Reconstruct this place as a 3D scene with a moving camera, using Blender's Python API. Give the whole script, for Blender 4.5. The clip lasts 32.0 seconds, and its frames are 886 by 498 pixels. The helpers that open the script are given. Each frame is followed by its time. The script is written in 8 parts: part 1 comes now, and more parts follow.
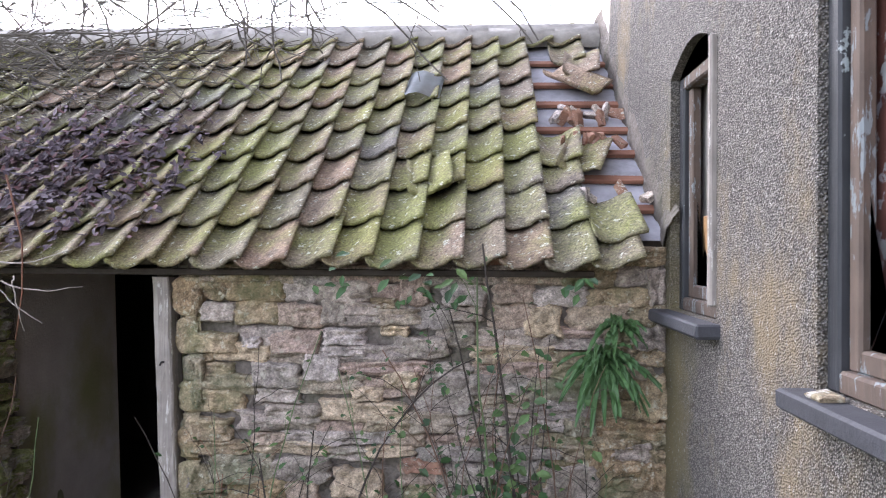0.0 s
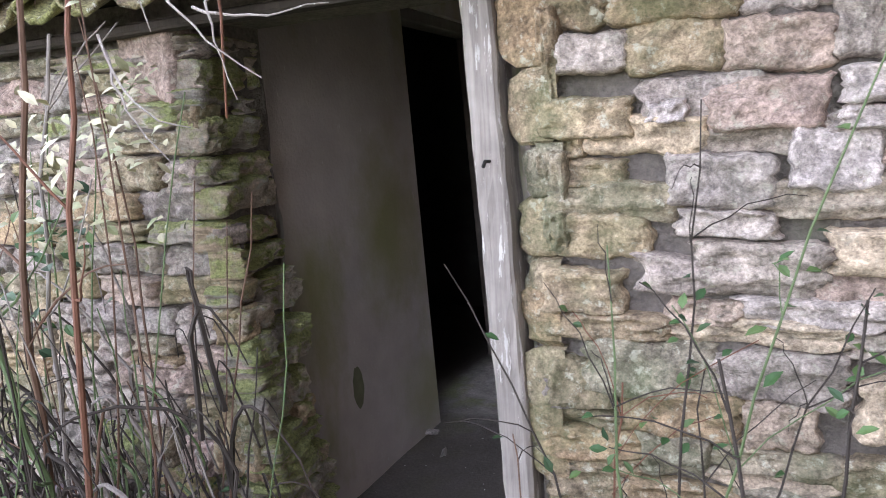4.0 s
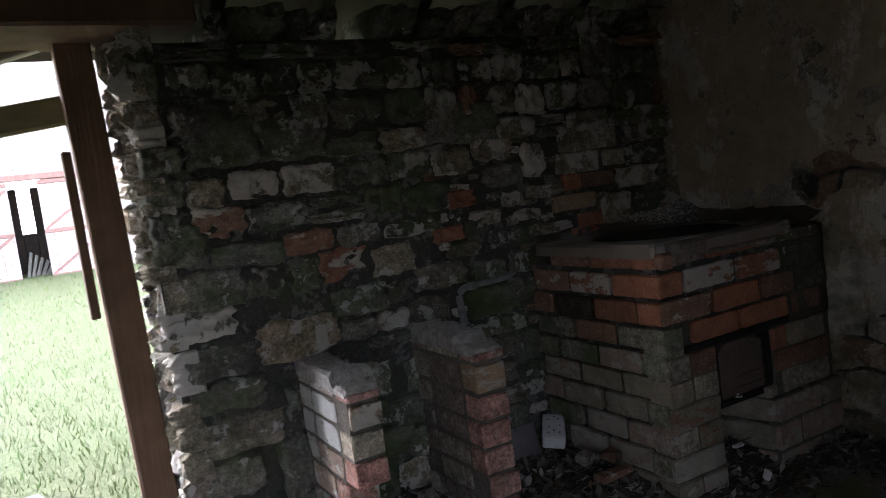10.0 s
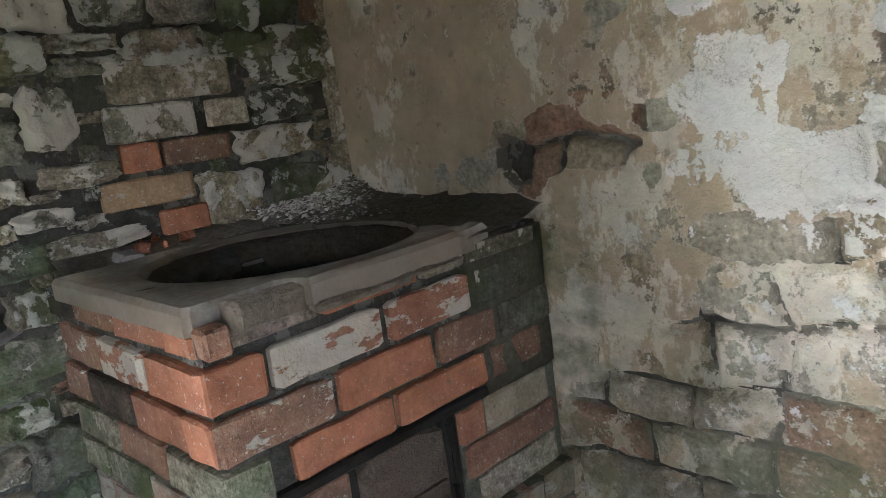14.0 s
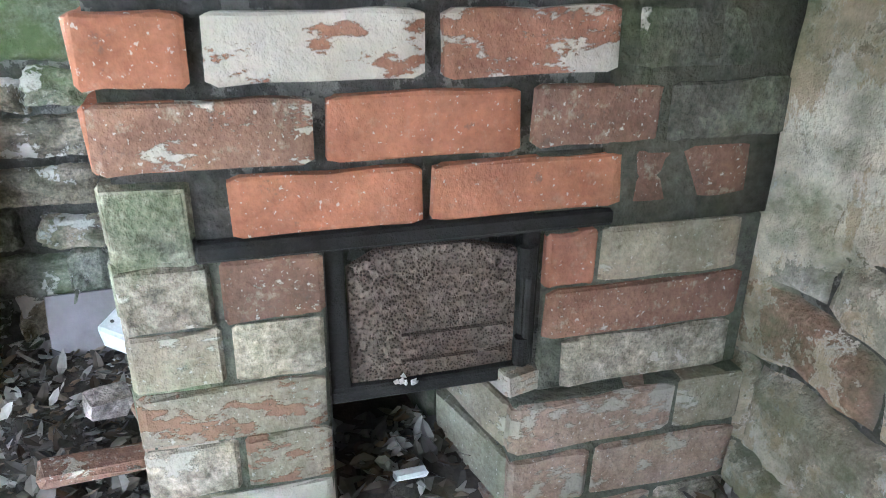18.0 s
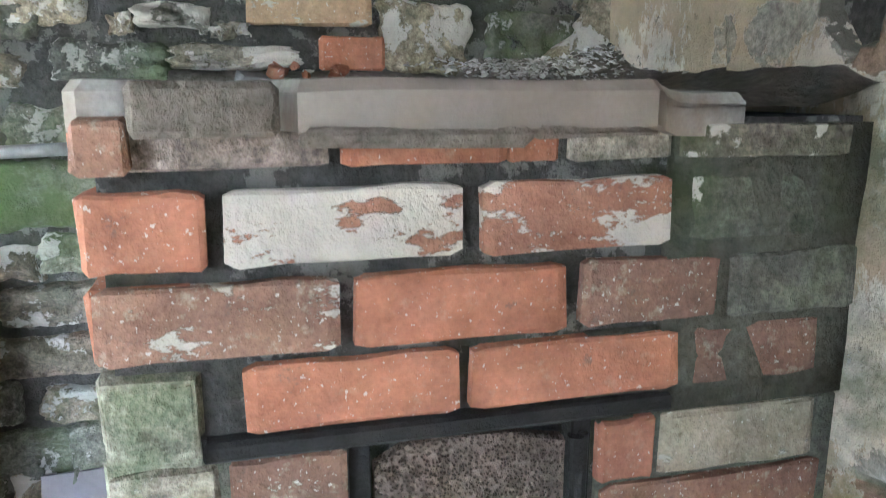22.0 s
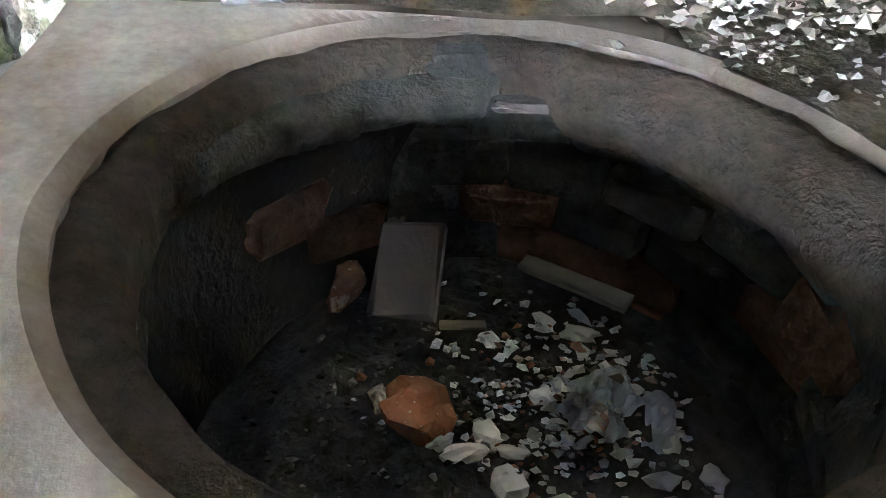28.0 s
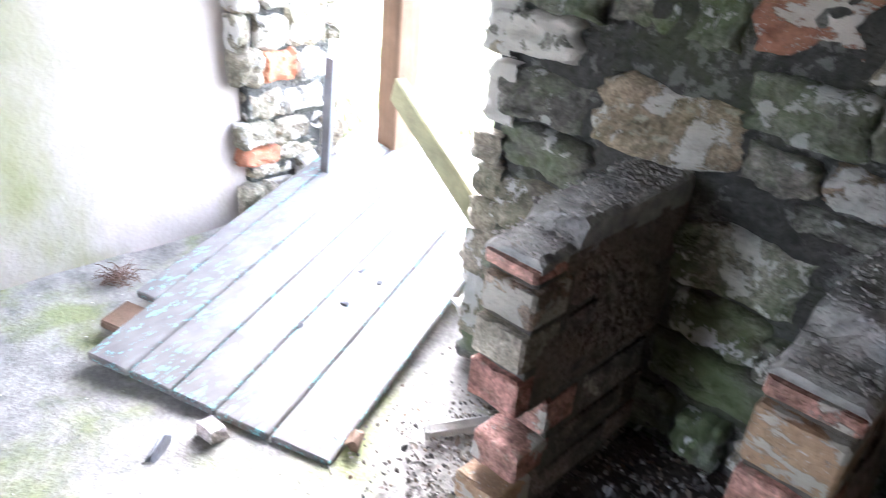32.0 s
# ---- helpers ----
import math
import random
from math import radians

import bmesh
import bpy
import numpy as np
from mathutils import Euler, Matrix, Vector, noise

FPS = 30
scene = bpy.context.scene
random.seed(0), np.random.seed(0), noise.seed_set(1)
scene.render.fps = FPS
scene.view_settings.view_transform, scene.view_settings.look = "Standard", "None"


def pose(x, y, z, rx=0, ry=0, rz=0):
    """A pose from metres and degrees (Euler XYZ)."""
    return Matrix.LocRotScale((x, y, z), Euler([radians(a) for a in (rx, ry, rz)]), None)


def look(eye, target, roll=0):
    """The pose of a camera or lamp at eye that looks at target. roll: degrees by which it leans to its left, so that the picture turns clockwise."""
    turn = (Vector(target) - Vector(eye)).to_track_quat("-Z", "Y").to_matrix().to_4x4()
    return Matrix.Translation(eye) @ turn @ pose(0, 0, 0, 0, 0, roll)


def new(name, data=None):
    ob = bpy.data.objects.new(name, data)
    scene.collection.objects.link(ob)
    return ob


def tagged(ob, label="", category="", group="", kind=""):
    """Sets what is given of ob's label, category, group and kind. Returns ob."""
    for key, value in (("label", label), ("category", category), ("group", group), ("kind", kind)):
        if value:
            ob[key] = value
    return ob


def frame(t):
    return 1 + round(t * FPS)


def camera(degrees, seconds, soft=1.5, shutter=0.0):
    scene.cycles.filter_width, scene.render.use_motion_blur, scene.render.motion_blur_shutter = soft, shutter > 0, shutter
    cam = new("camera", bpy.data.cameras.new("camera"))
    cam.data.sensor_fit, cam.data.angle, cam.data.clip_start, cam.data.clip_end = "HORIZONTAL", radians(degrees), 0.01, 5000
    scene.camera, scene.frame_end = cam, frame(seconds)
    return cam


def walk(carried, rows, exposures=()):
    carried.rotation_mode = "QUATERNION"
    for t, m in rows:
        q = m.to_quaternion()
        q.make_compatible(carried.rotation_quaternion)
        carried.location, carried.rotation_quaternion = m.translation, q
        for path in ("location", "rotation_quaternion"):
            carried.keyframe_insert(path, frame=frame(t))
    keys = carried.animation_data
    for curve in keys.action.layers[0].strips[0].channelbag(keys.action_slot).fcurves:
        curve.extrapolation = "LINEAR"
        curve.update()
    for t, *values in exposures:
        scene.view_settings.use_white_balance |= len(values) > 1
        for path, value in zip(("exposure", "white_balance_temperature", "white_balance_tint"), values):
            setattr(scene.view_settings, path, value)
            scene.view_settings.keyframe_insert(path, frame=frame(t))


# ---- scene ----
cam = camera(62.4, 32.0, soft=0.9, shutter=0.25)
PATH = [  # seconds, x, y, z, tilt, lean, turn
    (0.0, 1.521, -2.548, 1.717, 90.29, -0.32, 3.02),
    (0.5, 1.496, -2.490, 1.690, 88.94, 0.60, 6.86),
    (1.0, 1.435, -2.289, 1.668, 87.68, 4.49, 12.20),
    (1.5, 1.369, -2.108, 1.625, 86.72, 5.56, 14.15),
    (2.0, 1.227, -1.895, 1.617, 86.65, 5.48, 14.72),
    (2.5, 1.132, -1.658, 1.581, 85.61, 5.21, 16.85),
    (3.0, 1.022, -1.394, 1.394, 82.41, 2.01, 21.74),
    (3.5, 0.868, -1.108, 1.315, 81.03, 2.63, 24.43),
    (4.0, 0.801, -1.049, 1.343, 80.36, 3.53, 25.39),
    (4.5, 0.673, -1.015, 1.341, 80.50, 3.31, 25.83),
    (6.5, 0.112, 0.011, 1.278, 78.12, 5.96, 30.12),
    (7.0, -0.031, 0.193, 1.286, 79.66, 6.02, 29.71),
    (7.5, -0.134, 0.399, 1.195, 79.67, 7.41, 21.58),
    (8.0, -0.126, 0.560, 1.186, 79.43, 5.79, 8.93),
    (8.5, -0.067, 0.726, 1.186, 79.69, 5.34, -4.53),
    (9.0, -0.098, 0.956, 1.218, 82.68, 4.86, -14.37),
    (9.5, -0.060, 1.176, 1.229, 84.59, 4.50, -24.33),
    (10.0, 0.066, 1.396, 1.229, 85.17, 7.55, -29.41),
    (10.5, 0.189, 1.554, 1.188, 85.50, 6.89, -32.28),
    (11.0, 0.279, 1.749, 1.145, 84.42, 4.92, -39.38),
    (11.5, 0.375, 1.846, 1.128, 83.49, 3.87, -45.08),
    (12.0, 0.557, 1.888, 1.102, 83.12, 3.71, -48.71),
    (12.5, 0.743, 1.899, 1.147, 81.94, 4.64, -50.04),
    (13.0, 0.908, 1.931, 1.154, 81.05, 4.91, -49.77),
    (13.5, 1.156, 2.023, 1.209, 79.70, 6.65, -48.36),
    (15.5, 1.630, 2.162, 1.212, 79.07, 4.26, -31.05),
    (16.0, 1.729, 2.318, 1.162, 79.63, 2.04, -28.64),
    (16.5, 1.790, 2.340, 1.133, 77.15, -0.11, -23.27),
    (17.0, 1.901, 2.328, 1.105, 71.48, -1.11, -16.11),
    (17.5, 1.942, 2.296, 0.987, 67.97, -1.02, -16.30),
    (18.0, 1.961, 2.318, 0.924, 66.71, -0.72, -15.90),
    (18.5, 1.982, 2.357, 0.804, 67.72, -0.13, -15.20),
    (19.0, 2.004, 2.373, 0.687, 69.96, 0.98, -13.95),
    (19.5, 2.007, 2.374, 0.646, 71.14, 1.74, -14.02),
    (20.0, 1.998, 2.387, 0.648, 71.23, 1.61, -14.32),
    (20.5, 1.985, 2.394, 0.680, 71.73, 1.84, -15.04),
    (21.0, 1.961, 2.397, 0.753, 72.86, 1.30, -15.92),
    (21.5, 1.955, 2.406, 0.830, 74.94, 1.26, -16.03),
    (22.0, 1.965, 2.417, 0.942, 77.78, 0.02, -14.65),
    (22.5, 1.971, 2.420, 1.016, 78.41, -0.13, -14.14),
    (23.0, 2.001, 2.418, 1.099, 79.36, -0.49, -11.47),
    (23.5, 1.996, 2.436, 1.180, 80.97, -1.41, -7.66),
    (24.0, 1.947, 2.608, 1.203, 82.18, -1.38, -6.95),
    (24.5, 1.929, 2.714, 1.210, 83.23, -1.01, -7.83),
    (25.0, 1.981, 2.809, 1.203, 82.96, -0.64, -8.37),
    (25.5, 2.055, 2.949, 1.193, 79.57, -0.27, -7.37),
    (26.0, 2.077, 3.027, 1.193, 74.50, -0.02, -5.75),
    (26.5, 2.100, 3.080, 1.208, 62.88, -0.11, -4.55),
    (28.5, 2.077, 3.036, 1.207, 52.27, -4.73, -3.88),
    (29.0, 1.983, 2.976, 1.215, 55.41, -6.03, -1.89),
    (29.5, 1.828, 2.905, 1.214, 56.73, -6.65, 1.06),
    (30.0, 1.732, 2.860, 1.191, 57.38, -7.10, 4.42),
    (30.5, 1.655, 2.797, 1.174, 57.06, -5.50, 9.70),
    (31.0, 1.559, 2.723, 1.173, 56.42, -5.40, 18.87),
    (31.5, 1.485, 2.655, 1.200, 57.53, -5.24, 32.28),
    (32.0, 1.419, 2.619, 1.189, 61.63, -4.42, 44.89),
]
EXPOSURES = [(0, 3.1, 6100, 19), (2, 3.5, 6100, 19), (4, 3.85, 6100, 20), (6.5, 4.7, 6200, 20), (8, 4.4, 6000, 17), (9, 3.85, 5900, 18), (10, 3.95, 5900, 17), (11, 6.15, 6000, 15), (12, 6.85, 6000, 11), (13.5, 6.9, 6000, 11), (16, 8.1, 5800, 9), (17, 8.3, 5500, 9), (19, 8.35, 5600, 6), (23, 8.4, 5600, 9), (25, 8.7, 5700, 10), (26, 8.85, 5800, 10), (28.5, 10.5, 5500, 12), (29, 10.25, 5400, 12), (30, 8.8, 5300, 10), (31, 7.75, 5400, 9), (31.5, 7.2, 5500, 12), (32, 6.35, 5700, 15)]
walk(cam, [(row[0], pose(*row[1:])) for row in PATH], EXPOSURES)

# ---- overcast sky and a soft sun ----
world = bpy.data.worlds.new("overcast_sky")
scene.world = world
world.use_nodes = True
wt = world.node_tree
sky = wt.nodes.new("ShaderNodeTexSky")
sky.sky_type, sky.sun_disc = 'NISHITA', False
sky.sun_elevation, sky.sun_rotation = radians(33), radians(318)
sky.air_density, sky.dust_density = 1.0, 1.2
haze = wt.nodes.new("ShaderNodeHueSaturation")
haze.inputs["Saturation"].default_value = 0.38
wt.links.new(sky.outputs[0], haze.inputs["Color"])
wt.links.new(haze.outputs[0], wt.nodes["Background"].inputs[0])
wt.nodes["Background"].inputs[1].default_value = 0.15
sun = new("sun", bpy.data.lights.new("sun", 'SUN'))
sun.data.energy, sun.data.angle, sun.data.color = 0.22, radians(75), (1.0, 0.98, 0.95)
sun.matrix_world = look((-5.4, 6.0, 5.2), (0, 0, 0))


# ---- materials ----
class Nodes:
    """A small builder for one Principled material."""

    def __init__(self, name, rough=0.9, metal=0.0):
        self.m = bpy.data.materials.new(name)
        self.m.use_nodes = True
        self.t = self.m.node_tree
        self.b = self.t.nodes["Principled BSDF"]
        self.b.inputs["Roughness"].default_value, self.b.inputs["Metallic"].default_value = rough, metal
        self.b.inputs["Specular IOR Level"].default_value = 0.25
        self.pos = self.t.nodes.new("ShaderNodeNewGeometry").outputs["Position"]
        self.rand = self.t.nodes.new("ShaderNodeObjectInfo").outputs["Random"]

    def put(self, sock, v):
        if isinstance(v, bpy.types.NodeSocket):
            self.t.links.new(v, sock)
        elif isinstance(v, (tuple, list)) and len(v) == 3 and sock.type == 'RGBA':
            sock.default_value = (*v, 1)
        else:
            sock.default_value = v

    def noise(self, scale, detail=4.0, rough=0.55, shift=(0, 0, 0), stretch=(1, 1, 1)):
        mp = self.t.nodes.new("ShaderNodeMapping")
        mp.inputs["Location"].default_value, mp.inputs["Scale"].default_value = shift, stretch
        self.t.links.new(self.pos, mp.inputs["Vector"])
        n = self.t.nodes.new("ShaderNodeTexNoise")
        self.t.links.new(mp.outputs[0], n.inputs["Vector"])
        n.inputs["Scale"].default_value, n.inputs["Detail"].default_value, n.inputs["Roughness"].default_value = scale, detail, rough
        return n.outputs["Fac"]

    def voronoi(self, scale, stretch=(1, 1, 1)):
        mp = self.t.nodes.new("ShaderNodeMapping")
        mp.inputs["Scale"].default_value = stretch
        self.t.links.new(self.pos, mp.inputs["Vector"])
        n = self.t.nodes.new("ShaderNodeTexVoronoi")
        self.t.links.new(mp.outputs[0], n.inputs["Vector"])
        n.inputs["Scale"].default_value = scale
        return n.outputs["Distance"]

    def ramp(self, fac, *stops, hard=False):
        n = self.t.nodes.new("ShaderNodeValToRGB")
        if hard:
            n.color_ramp.interpolation = 'CONSTANT'
        while len(n.color_ramp.elements) < len(stops):
            n.color_ramp.elements.new(0.5)
        for e, (p, c) in zip(n.color_ramp.elements, stops):
            e.position = p
            e.color = (*c, 1) if isinstance(c, (tuple, list)) else (c, c, c, 1)
        self.put(n.inputs[0], fac)
        return n.outputs[0]

    def band(self, fac, lo, hi):
        n = self.t.nodes.new("ShaderNodeMapRange")
        n.inputs["From Min"].default_value, n.inputs["From Max"].default_value = lo, hi
        self.put(n.inputs["Value"], fac)
        return n.outputs[0]

    def mix(self, fac, a, b, how='MIX'):
        n = self.t.nodes.new("ShaderNodeMix")
        n.data_type, n.blend_type = 'RGBA', how
        self.put(n.inputs[0], fac), self.put(n.inputs[6], a), self.put(n.inputs[7], b)
        return n.outputs[2]

    def math(self, how, a, b):
        n = self.t.nodes.new("ShaderNodeMath")
        n.operation = how
        self.put(n.inputs[0], a), self.put(n.inputs[1], b)
        return n.outputs[0]

    def attribute(self, name):
        n = self.t.nodes.new("ShaderNodeAttribute")
        n.attribute_name = name
        return n.outputs["Fac"]

    def spot(self, centre, r0, r1, stretch=(1, 1, 1), rag=0.0):
        """A stain or painted shade of one shape: 1 within r0 of a place, 0 past r1, with a ragged edge."""
        mp = self.t.nodes.new("ShaderNodeMapping")
        mp.inputs["Scale"].default_value = stretch
        self.t.links.new(self.pos, mp.inputs["Vector"])
        n = self.t.nodes.new("ShaderNodeVectorMath")
        n.operation = 'DISTANCE'
        self.t.links.new(mp.outputs[0], n.inputs[0])
        n.inputs[1].default_value = [c * s for c, s in zip(centre, stretch)]
        d = n.outputs["Value"]
        if rag:
            d = self.math('ADD', d, self.math('MULTIPLY', self.math('SUBTRACT', self.noise(7, 6, 0.65, (2, 2, 5)), 0.5), rag))
        return self.band(d, r1, r0)

    def facing_up(self):
        n = self.t.nodes.new("ShaderNodeSeparateXYZ")
        self.t.links.new(self.t.nodes["Geometry"].outputs["Normal"], n.inputs[0])
        return n.outputs["Z"]

    def done(self, colour, height=None, strength=0.5, dist=0.01, rough=None):
        self.put(self.b.inputs["Base Color"], colour)
        if rough is not None:
            self.put(self.b.inputs["Roughness"], rough)
        if height is not None:
            n = self.t.nodes.new("ShaderNodeBump")
            n.inputs["Strength"].default_value, n.inputs["Distance"].default_value = strength, dist
            self.put(n.inputs["Height"], height)
            self.t.links.new(n.outputs[0], self.b.inputs["Normal"])
        return self.m


def masonry(name, cols, coat=0.0, moss=0.0, lichen=0.0, coat_colour=(0.62, 0.57, 0.49), grain=1.0, soot=0.0, deep=0.5):
    """Stone or brick: a colour for each piece, grain, lichen, moss and remains of limewash."""
    k = Nodes(name, 0.92)
    n = len(cols)
    c = k.ramp(k.rand, *[((i + 0.5) / n, col) for i, col in enumerate(cols)])
    mid, fine = k.noise(16, 5, 0.65), k.noise(120, 3, 0.7)
    c = k.mix(0.9 if grain >= 1 else 0.5, c, k.ramp(mid, (0.25, 0.4), (0.5, 1.0), (0.75, 1.6)), 'MULTIPLY')
    c = k.mix(0.8 * grain, c, k.ramp(fine, (0.3, 0.5), (0.7, 1.55)), 'MULTIPLY')
    if grain >= 1:
        c = k.mix(0.75, c, k.ramp(k.noise(48, 6, 0.75, (6, 1, 3)), (0.32, 0.35), (0.5, 1.0), (0.68, 1.7)), 'MULTIPLY')
    h = k.math('ADD', k.math('MULTIPLY', mid, 1.0), k.math('MULTIPLY', fine, 0.35 * grain))
    if soot:
        c = k.mix(k.math('MULTIPLY', k.band(k.noise(2.6, 3, 0.6, (3, 1, 7)), 0.42, 0.62), soot), c, (0.05, 0.047, 0.042))
    if lichen:
        c = k.mix(k.math('MULTIPLY', k.band(k.noise(34, 6, 0.7, (9, 2, 4)), 0.56, 0.66), lichen), c, (0.5, 0.48, 0.38))
    if grain < 1:
        c = k.mix(k.math('MULTIPLY', k.band(k.noise(150, 3, 0.6, (2, 9, 4)), 0.645, 0.68), 0.75), c, (0.58, 0.55, 0.5))
        c = k.mix(k.math('MULTIPLY', k.band(k.noise(22, 8, 0.75, (8, 1, 5)), 0.6, 0.66), 0.6), c, (0.14, 0.105, 0.085))
    if moss:
        c = k.mix(k.math('MULTIPLY', k.band(k.noise(4.2, 6, 0.65, (1, 5, 2)), 0.44, 0.62), moss), c, (0.085, 0.115, 0.045))
    if coat:
        w = k.math('ADD', k.noise(11, 9, 0.68, (4, 4, 8), (1, 1, 1) if grain >= 1 else (1, 1, 2.1)), k.math('MULTIPLY', k.rand, 0.16))
        f = k.band(w, 0.735 - 0.2 * coat, 0.755 - 0.2 * coat)
        stain = k.mix(k.noise(22, 5, 0.6), coat_colour, tuple(v * 0.55 for v in coat_colour))
        c = k.mix(f, c, stain)
        h = k.math('ADD', h, k.math('MULTIPLY', f, 0.35))
    return k.done(c, h, min(deep * 1.7, 1.0), 0.014)


def mortar(name, a, b, moss=0.0, wash=0.0):
    k = Nodes(name, 0.97)
    f = k.noise(60, 6, 0.7)
    c = k.mix(k.noise(7, 5, 0.6), a, b)
    c = k.mix(0.6, c, k.ramp(f, (0.3, 0.4), (0.7, 1.5)), 'MULTIPLY')
    if moss:
        c = k.mix(k.math('MULTIPLY', k.band(k.noise(4.2, 6, 0.65, (1, 5, 2)), 0.5, 0.66), moss), c, (0.08, 0.1, 0.04))
    if wash:
        c = k.mix(k.math('MULTIPLY', k.band(k.noise(12, 9, 0.72, (4, 4, 8)), 0.545, 0.56), wash), c, (0.42, 0.405, 0.37))
    return k.done(c, k.math('ADD', f, k.noise(18, 4)), 1.0, 0.02)


def timber(name, a, b, along=(60, 60, 3), paint=None, amount=0.5, rough=0.8, flake=(13, 13, 13)):
    k = Nodes(name, rough)
    g = k.noise(1.0, 6, 0.65, stretch=along)
    c = k.mix(g, a, b)
    c = k.mix(0.5, c, k.ramp(k.noise(9, 4), (0.3, 0.5), (0.7, 1.3)), 'MULTIPLY')
    h = g
    if paint:
        f = k.band(k.math('ADD', k.math('MULTIPLY', k.noise(1.0, 8, 0.7, (0, 0, 0), flake), 0.75), k.math('MULTIPLY', g, 0.25)), 0.56 - 0.12 * amount, 0.575 - 0.12 * amount)
        c = k.mix(f, c, k.mix(k.noise(30, 3), paint, tuple(v * 0.8 for v in paint)))
        h = k.math('ADD', k.math('MULTIPLY', g, 0.6), k.math('MULTIPLY', f, 0.5))
    return k.done(c, h, 0.55, 0.006)


def plain(name, col, rough=0.8, metal=0.0, vary=0.35, scale=14, bump=0.3):
    k = Nodes(name, rough, metal)
    c = k.mix(vary, col, k.ramp(k.noise(scale, 5, 0.65), (0.3, 0.35), (0.7, 1.5)), 'MULTIPLY')
    return k.done(c, k.noise(scale * 6, 4, 0.65), bump, 0.006)


GREY_STONE = [(0.22, 0.185, 0.165), (0.27, 0.225, 0.195), (0.31, 0.255, 0.215), (0.24, 0.21, 0.19), (0.32, 0.255, 0.185), (0.29, 0.215, 0.18)]
m_stone = masonry("limestone_rubble", GREY_STONE, lichen=0.55, moss=0.12)
m_stone_ochre = masonry("ochre_rubble", [(0.21, 0.165, 0.11), (0.27, 0.19, 0.115), (0.2, 0.175, 0.13), (0.28, 0.215, 0.14)], lichen=0.8, moss=0.5)
m_stone_gold = masonry("golden_tan_stone", [(0.37, 0.29, 0.2), (0.35, 0.275, 0.195), (0.39, 0.315, 0.23)], lichen=0.3)
m_stone_pale = masonry("pale_limestone", [(0.37, 0.32, 0.29), (0.33, 0.285, 0.255), (0.36, 0.3, 0.245)], lichen=0.3)
m_mortar = mortar("lime_mortar", (0.27, 0.235, 0.205), (0.10, 0.085, 0.072), 0.3)
m_mortar_dark = mortar("sooty_mortar", (0.12, 0.113, 0.102), (0.05, 0.05, 0.046), 0.5, 0.3)
# dark tones and soot here partly stand in for shade under the roof
m_wash = masonry("limewashed_rubble", [(0.17, 0.163, 0.14), (0.22, 0.2, 0.17), (0.14, 0.15, 0.125), (0.25, 0.21, 0.165)], coat=0.47, moss=0.75, soot=0.5, coat_colour=(0.52, 0.505, 0.455))
m_wash_green = masonry("green_limewashed_stone", [(0.2, 0.2, 0.16), (0.24, 0.23, 0.18)], coat=0.42, moss=0.95, coat_colour=(0.6, 0.59, 0.5))
m_stone_tan = masonry("rounded_tan_stone", [(0.34, 0.25, 0.17), (0.3, 0.23, 0.16)], coat=0.3, lichen=0.6, moss=0.3)
m_wash_mid = masonry("tan_limewashed_stone", [(0.27, 0.215, 0.16), (0.24, 0.21, 0.17), (0.3, 0.22, 0.16)], coat=0.5, moss=0.3, soot=0.4, coat_colour=(0.6, 0.57, 0.52))
m_wash_heavy = masonry("heavily_limewashed_stone", [(0.26, 0.22, 0.17), (0.3, 0.25, 0.18), (0.24, 0.22, 0.19)], coat=0.78, moss=0.25, coat_colour=(0.68, 0.63, 0.56))
m_wash_brick = masonry("limewashed_brick", [(0.32, 0.15, 0.1), (0.34, 0.165, 0.11)], coat=0.9, coat_colour=(0.66, 0.59, 0.52), grain=0.4)
m_brick = masonry("red_brick", [(0.36, 0.15, 0.09), (0.39, 0.162, 0.094), (0.32, 0.142, 0.092)], lichen=0.15, grain=0.3, deep=0.3)
m_brick_tan = masonry("tan_orange_brick", [(0.36, 0.24, 0.15), (0.34, 0.235, 0.155)], coat=0.55, coat_colour=(0.55, 0.5, 0.43), deep=0.3, grain=0.4)
m_brick_dull = masonry("dull_red_brick", [(0.27, 0.145, 0.1), (0.25, 0.145, 0.1), (0.3, 0.165, 0.115)], coat=0.3, lichen=0.4, soot=0.3, grain=0.45)
m_brick_pale = masonry("buff_brick", [(0.39, 0.335, 0.265), (0.33, 0.29, 0.235), (0.37, 0.31, 0.25), (0.33, 0.25, 0.19)], coat=0.35, moss=0.25)
m_brick_pink = masonry("pink_brick", [(0.42, 0.22, 0.18), (0.45, 0.27, 0.22), (0.36, 0.2, 0.16)], lichen=0.4, coat=0.2)
m_brick_green = masonry("mossy_brick", [(0.23, 0.225, 0.17), (0.25, 0.215, 0.17), (0.29, 0.26, 0.205)], coat=0.18, moss=0.85, lichen=0.5)
m_brick_white = masonry("whitewashed_brick", [(0.4, 0.3, 0.24), (0.36, 0.3, 0.25)], coat=0.92, coat_colour=(0.74, 0.72, 0.69), grain=0.5)
m_brick_grimy = masonry("grimy_brick", [(0.2, 0.165, 0.14), (0.25, 0.19, 0.16), (0.22, 0.19, 0.165)], coat=0.1, soot=0.35)
m_brick_buff = masonry("buff_green_brick", [(0.31, 0.285, 0.22), (0.27, 0.26, 0.2), (0.33, 0.275, 0.21), (0.29, 0.25, 0.19)], coat=0.12, moss=0.35, lichen=0.3, grain=0.5, coat_colour=(0.55, 0.52, 0.44))
m_brick_patchy = masonry("buff_brick_with_red_patches", [(0.31, 0.275, 0.215), (0.3, 0.255, 0.2)], coat=0.2, moss=0.3, lichen=0.3, grain=0.5, coat_colour=(0.34, 0.2, 0.135))
